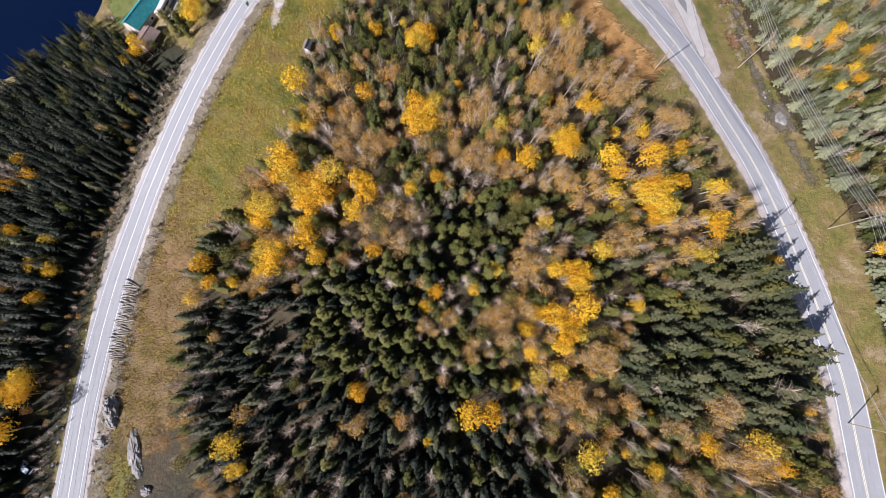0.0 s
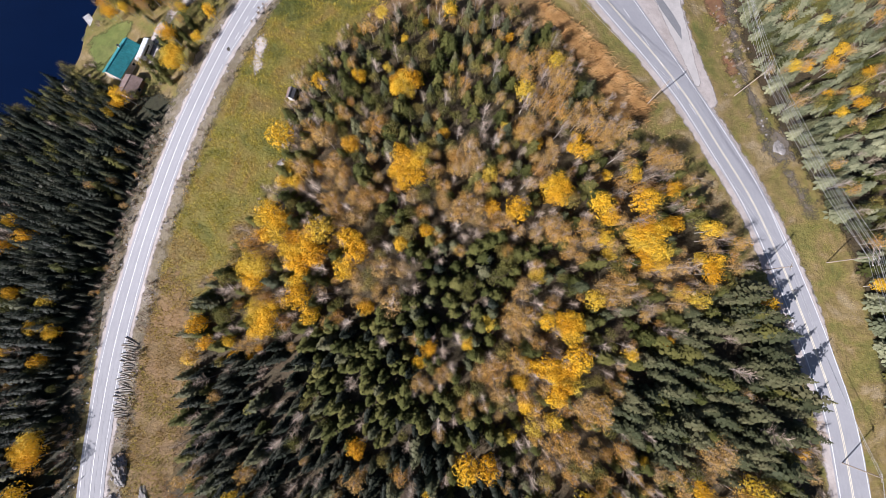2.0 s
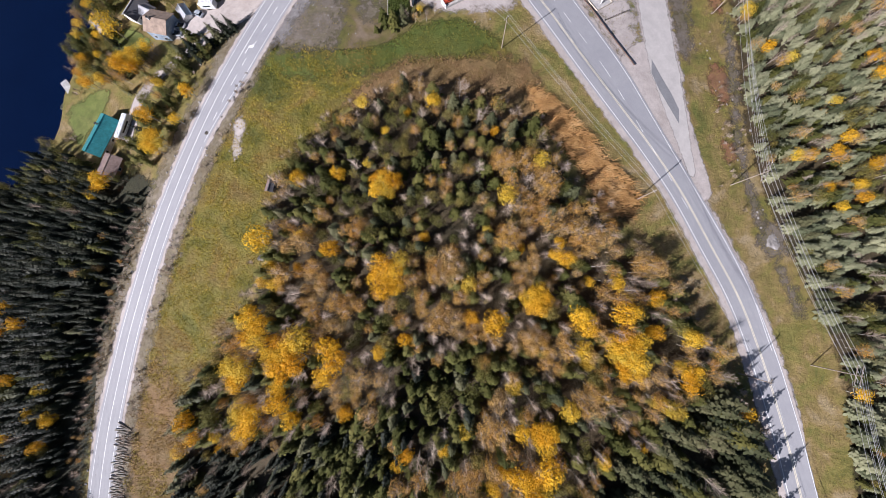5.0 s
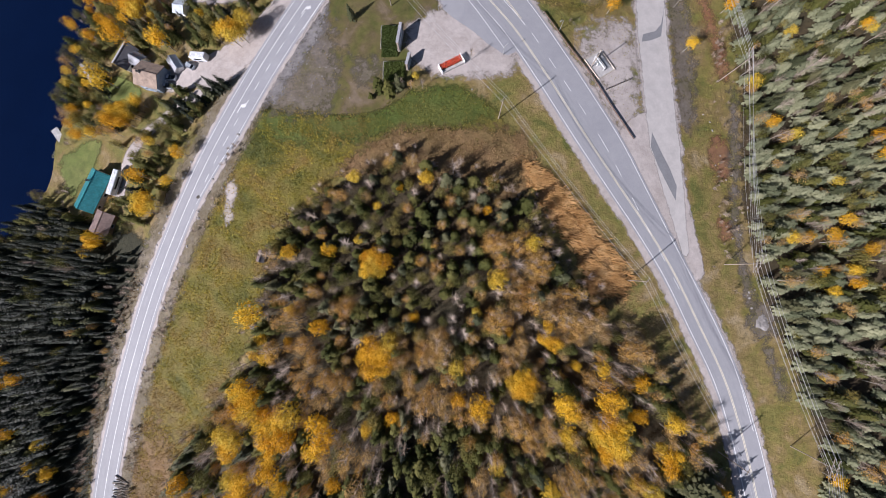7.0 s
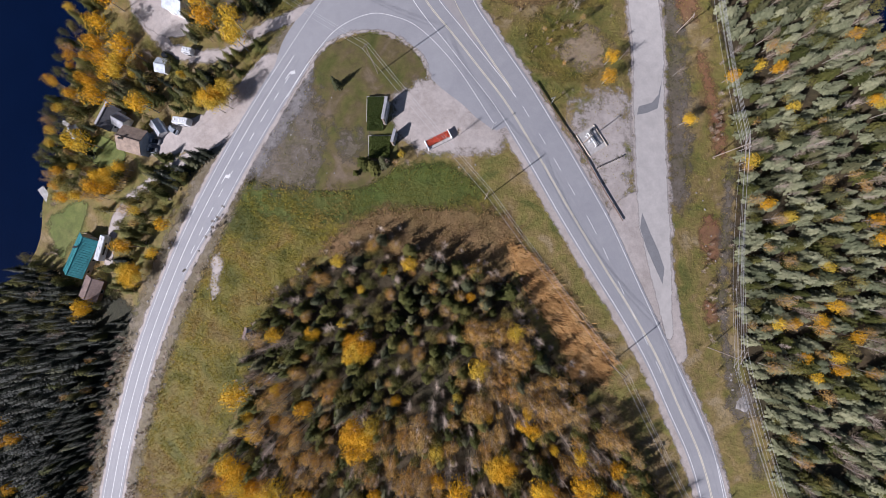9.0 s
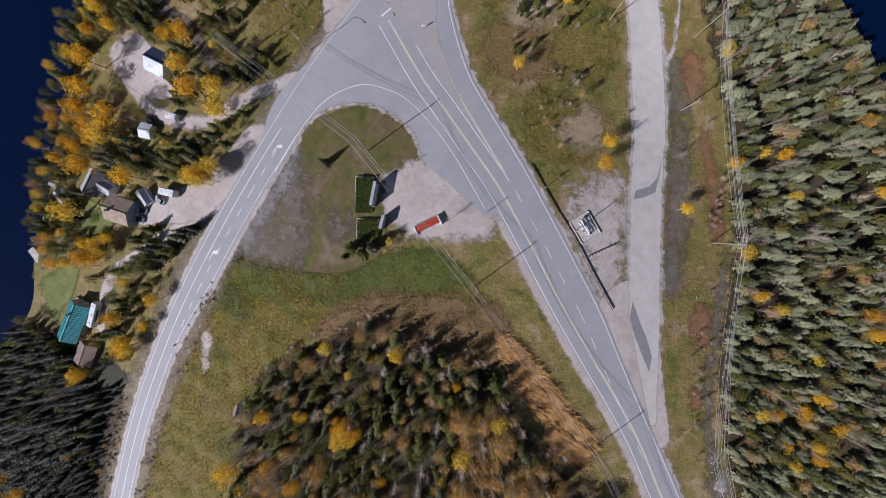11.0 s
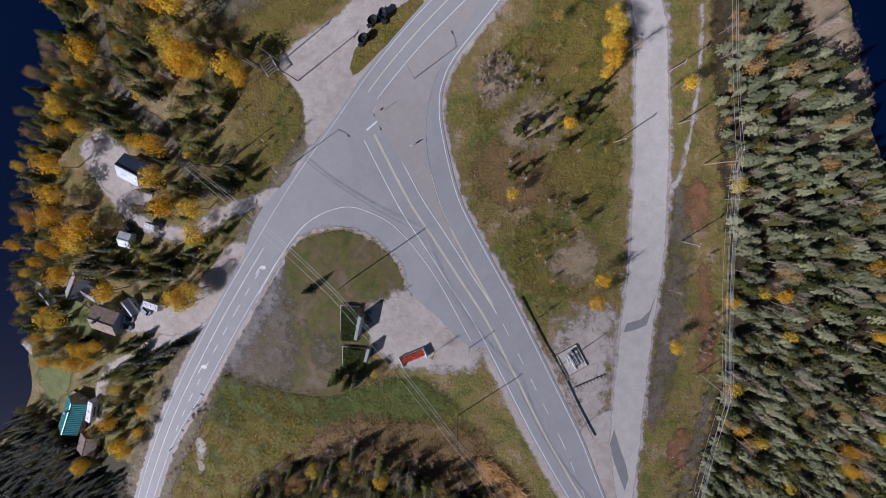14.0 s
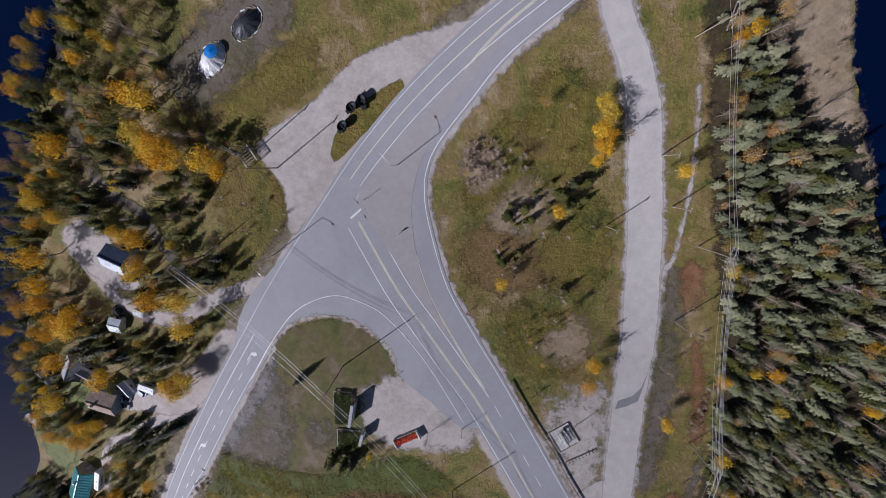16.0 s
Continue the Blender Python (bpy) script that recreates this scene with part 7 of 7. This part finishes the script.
# ---------------- grass, reeds ----------------
def tuft_field(name, label, polys, density, mat, tall, lean=0.5, width=0.16, avoid=(), along=None):
    """Standing or flattened grass as many bent blades in one mesh."""
    g = np.random.default_rng(len(name) * 31 + int(density * 100))
    P = []
    for poly in polys:
        xs, ys = [p[0] for p in poly], [p[1] for p in poly]
        area = (max(xs) - min(xs)) * (max(ys) - min(ys))
        n = int(area * density)
        px, py = g.uniform(min(xs), max(xs), n), g.uniform(min(ys), max(ys), n)
        A = np.array(poly)
        ins = np.zeros(n, bool)
        j = len(A) - 1
        for i in range(len(A)):
            c = ((A[i, 1] > py) != (A[j, 1] > py)) & (px < (A[j, 0] - A[i, 0]) * (py - A[i, 1]) / (A[j, 1] - A[i, 1] + 1e-9) + A[i, 0])
            ins ^= c
            j = i
        P.append(np.stack([px[ins], py[ins]], 1))
    P = np.concatenate(P)
    P = P + g.normal(0, 0.9, P.shape)
    wave = np.sin(P[:, 0] * 0.9 + 2 * np.sin(P[:, 1] * 0.23)) + np.sin(P[:, 1] * 0.8 + 2 * np.sin(P[:, 0] * 0.19)) + np.sin((P[:, 0] + P[:, 1]) * 0.31)
    P = P[wave + g.normal(0, 1.0, len(P)) > -0.6]
    for line, d in avoid:
        L = np.array([(p.x, p.y) for p in line])
        keep = np.ones(len(P), bool)
        for q in L:
            keep &= ((P - q) ** 2).sum(1) > d * d
        P = P[keep]
    n = len(P)
    h = tall * g.uniform(0.5, 1.3, n)
    a = g.uniform(0, 6.283, n) if along is None else along + g.normal(0, 0.5, n)
    ln = g.uniform(0.3, 1.2, n) * lean
    d = np.stack([np.cos(a), np.sin(a)], 1)
    s = np.stack([-d[:, 1], d[:, 0]], 1) * (width * g.uniform(0.6, 1.5, n))[:, None]
    z0, V = np.zeros(n), []
    def pt(off, z):
        return np.concatenate([P + off, (height(P[:, 0], P[:, 1]) + z)[:, None]], 1)
    mid = d * (h * ln * 0.4)[:, None]
    tip = d * (h * ln * 1.3)[:, None]
    V = np.stack([pt(-s, z0), pt(s, z0), pt(mid + s * 0.8, h * 0.65), pt(mid - s * 0.8, h * 0.65), pt(tip, h * (1 - 0.35 * ln))], 1).reshape(-1, 3)
    b = np.arange(n)[:, None] * 5
    T = np.concatenate([b + np.array([[0, 1, 2]]), b + np.array([[0, 2, 3]]), b + np.array([[3, 2, 4]])], 0)
    me = bpy.data.meshes.new(name)
    me.vertices.add(len(V))
    me.vertices.foreach_set("co", V.ravel())
    me.loops.add(len(T) * 3)
    me.loops.foreach_set("vertex_index", T.ravel())
    me.polygons.add(len(T))
    me.polygons.foreach_set("loop_start", np.arange(0, len(T) * 3, 3))
    me.update(calc_edges=True)
    me.materials.append(mat)
    return tagged(new(name, me), label, "grass", kind="stuff")


M_BLADE = leafy("grass_blades", [(0.15, 0.125, 0.026), (0.26, 0.2, 0.042), (0.35, 0.26, 0.085)], 0.8, 0.2, 1.0, [(0.125, 0.135, 0.021), (0.3, 0.26, 0.034), (0.43, 0.33, 0.046), (0.38, 0.24, 0.067), (0.26, 0.15, 0.06)], 0.07)
M_BLADE_FIELD = leafy("field_blades", [(0.155, 0.143, 0.036), (0.235, 0.21, 0.054), (0.32, 0.26, 0.09)], 0.8, 0.25, 0.8, [(0.125, 0.155, 0.025), (0.245, 0.225, 0.046), (0.31, 0.23, 0.072), (0.46, 0.37, 0.2)], 0.1)
M_BLADE_GREEN = leafy("green_blades", [(0.1, 0.105, 0.022), (0.16, 0.155, 0.032), (0.24, 0.2, 0.05)], 0.8, 0.25, 1.0, [(0.1, 0.125, 0.02), (0.17, 0.165, 0.03), (0.2, 0.16, 0.05)], 0.08)
M_BLADE_BROWN = leafy("brown_blades", [(0.14, 0.09, 0.04), (0.24, 0.16, 0.07), (0.32, 0.23, 0.11)], 0.8, 0.25, 1.0, [(0.2, 0.17, 0.05), (0.25, 0.15, 0.07), (0.3, 0.2, 0.11)], 0.1)
M_BLADE_REED = leafy("reed_blades", [(0.3, 0.16, 0.06), (0.5, 0.3, 0.12), (0.7, 0.5, 0.25)], 0.7, 0.25, 1.0, [(0.28, 0.15, 0.055), (0.52, 0.3, 0.11), (0.68, 0.46, 0.22)], 0.22)
roads = ((west[::2], 7.2), (high[::2], 9))
MARSH_IN = [(-101.1, -51.3), (-100.8, -3.7), (-96.0, 29.9), (-86.5, 59.2), (-72.7, 93.7), (-59.3, 123.4), (-47.2, 144.2), (-27.4, 141.2), (-10.6, 140.1), (-20.0, 121.2), (-41.7, 98.4), (-45.6, 78.7), (-60.2, 49.4), (-77.3, 23.3), (-81.6, -3.5), (-88.0, -32.1), (-92.2, -51.2)]
tuft_field("marsh_grass", "tall yellowing marsh grass tufts", [MARSH_IN], 6.5, M_BLADE, 0.5, 1.2, 0.08, roads)
BROWN = [(-102.7, 27.0), (-95.0, 34.8), (-86.1, 34.8), (-81.6, 19.4), (-79.5, -1.6), (-81.7, -22.5), (-88.0, -35.9), (-98.3, -32.2), (-102.8, -13.3), (-103.3, 9.6)]
tagged(patch("brown_marsh", BROWN, 0.028, M_SEDGE, 4.0), "rusty brown marsh grass at the edge of the woods", "grass", kind="structure")
tuft_field("brown_marsh_grass", "rusty brown marsh grass tufts", [BROWN], 3.0, M_BLADE_BROWN, 0.5, 1.1, 0.08, roads)
tuft_field("green_marsh_grass", "greener grass tufts below the lawn", [GREEN], 6.0, M_BLADE_GREEN, 0.4, 1.1, 0.075)
tuft_field("brown_sedge_grass", "dry brown sedge tufts along the trees", [SEDGE], 6.0, M_BLADE_BROWN, 0.55, 0.6, 0.1)
tuft_field("orange_reeds", "flattened orange reeds in swathes", [REED], 12.0, M_BLADE_REED, 1.4, 1.5, 0.1, (), -0.6)
EAST_FIELD = [(55.1, 173.8), (44.1, 187.9), (34.7, 206.0), (28.3, 218.1), (26.6, 236.3), (31.1, 250.6), (42.8, 267.2), (56.7, 281.9), (65.3, 273.9), (72.2, 255.6), (76.2, 230.2), (79.8, 199.7), (79.8, 176.2), (67.3, 174.0)]
tuft_field("weeds", "thin weeds on the stony ground", [STONY, [(63.2, 168.8), (71.4, 176.1), (81.8, 174.2), (81.4, 153.7), (78.8, 135.4), (72.7, 137.4), (64.9, 151.5)]], 0.8, M_BLADE_FIELD, 0.24, 1.2, 0.1)
tuft_field("field_grass", "rough olive and brown field grass tufts", [EAST_FIELD], 5.0, M_BLADE_FIELD, 0.26, 1.2, 0.07)
CORRIDOR = [(124.2, -70.0), (129.6, -69.8), (135.7, -3.7), (135.4, 30.3), (129.6, 58.4), (119.0, 89.1), (115.3, 118.3), (117.0, 154.1), (115.4, 195.2), (107.2, 227.8), (94.7, 268.3), (87.0, 296.9), (78.9, 296.8), (86.4, 268.1), (92.6, 245.8), (95.6, 220.4), (98.0, 194.9), (99.8, 164.2), (100.9, 133.5), (105.0, 108.1), (112.3, 85.1), (119.4, 63.3), (127.6, 34.1), (131.0, 5.6)]
tuft_field("verge_grass", "yellow-green verge grass under the power line", [CORRIDOR], 3.5, M_BLADE_FIELD, 0.26, 1.2, 0.07)
INNER = [(106.7, -51.1), (110.5, -13.2), (107.7, 10.3), (95.9, 38.0), (83.6, 58.4), (64.5, 81.1), (76.7, 85.0), (89.2, 69.2), (101.6, 49.6), (110.8, 28.4), (115.7, 9.4), (117.1, -13.2), (114.5, -50.9)]
tuft_field("verge_grass", "dry brown verge grass beside the highway", [INNER], 2.6, M_BLADE_BROWN, 0.5, 0.6, 0.12, ((high[::2], 8.5),))
NORTH_W = [(-48.8, 207.0), (-38.2, 208.0), (-28.2, 215.1), (-22.6, 225.2), (-25.5, 237.1), (-34.4, 246.9), (-26.7, 259.2), (-10.6, 269.7), (7.5, 280.5), (29.8, 289.5), (54.1, 306.8), (-83.3, 302.4), (-79.0, 286.2), (-60.6, 264.4), (-58.4, 260.5), (-55.4, 242.6), (-46.0, 228.8)]
tagged(patch("rough_meadow", [(-48.8, 207.0), (-34.1, 209.0), (-24.3, 219.1), (-25.5, 237.1), (-36.6, 248.9), (-28.8, 259.1), (-12.7, 269.7), (-17.1, 279.7), (-37.4, 264.9), (-54.0, 258.5), (-53.3, 242.6), (-43.9, 228.8)], 0.027, M_MARSH, 3.0), "rough olive meadow beside the turnout", "grass", kind="structure")
tuft_field("rough_grass", "rough olive grass around the turnout", [NORTH_W], 3.0, M_BLADE_FIELD, 0.28, 1.0, 0.07, ((west[::2], 6),))
WEST_BANK = [(-114.9, -70.7), (-115.4, -13.5), (-112.3, 13.4), (-105.5, 42.5), (-98.1, 64.1), (-90.6, 83.9), (-99.0, 87.9), (-107.5, 64.1), (-113.5, 40.5), (-119.0, 13.2), (-121.7, -13.7), (-120.1, -70.8)]
tuft_field("bank_grass", "dry grass on the road bank by the lake", [WEST_BANK], 2.4, M_BLADE_BROWN, 0.5, 0.6, 0.12, ((west[::2], 6.2),))
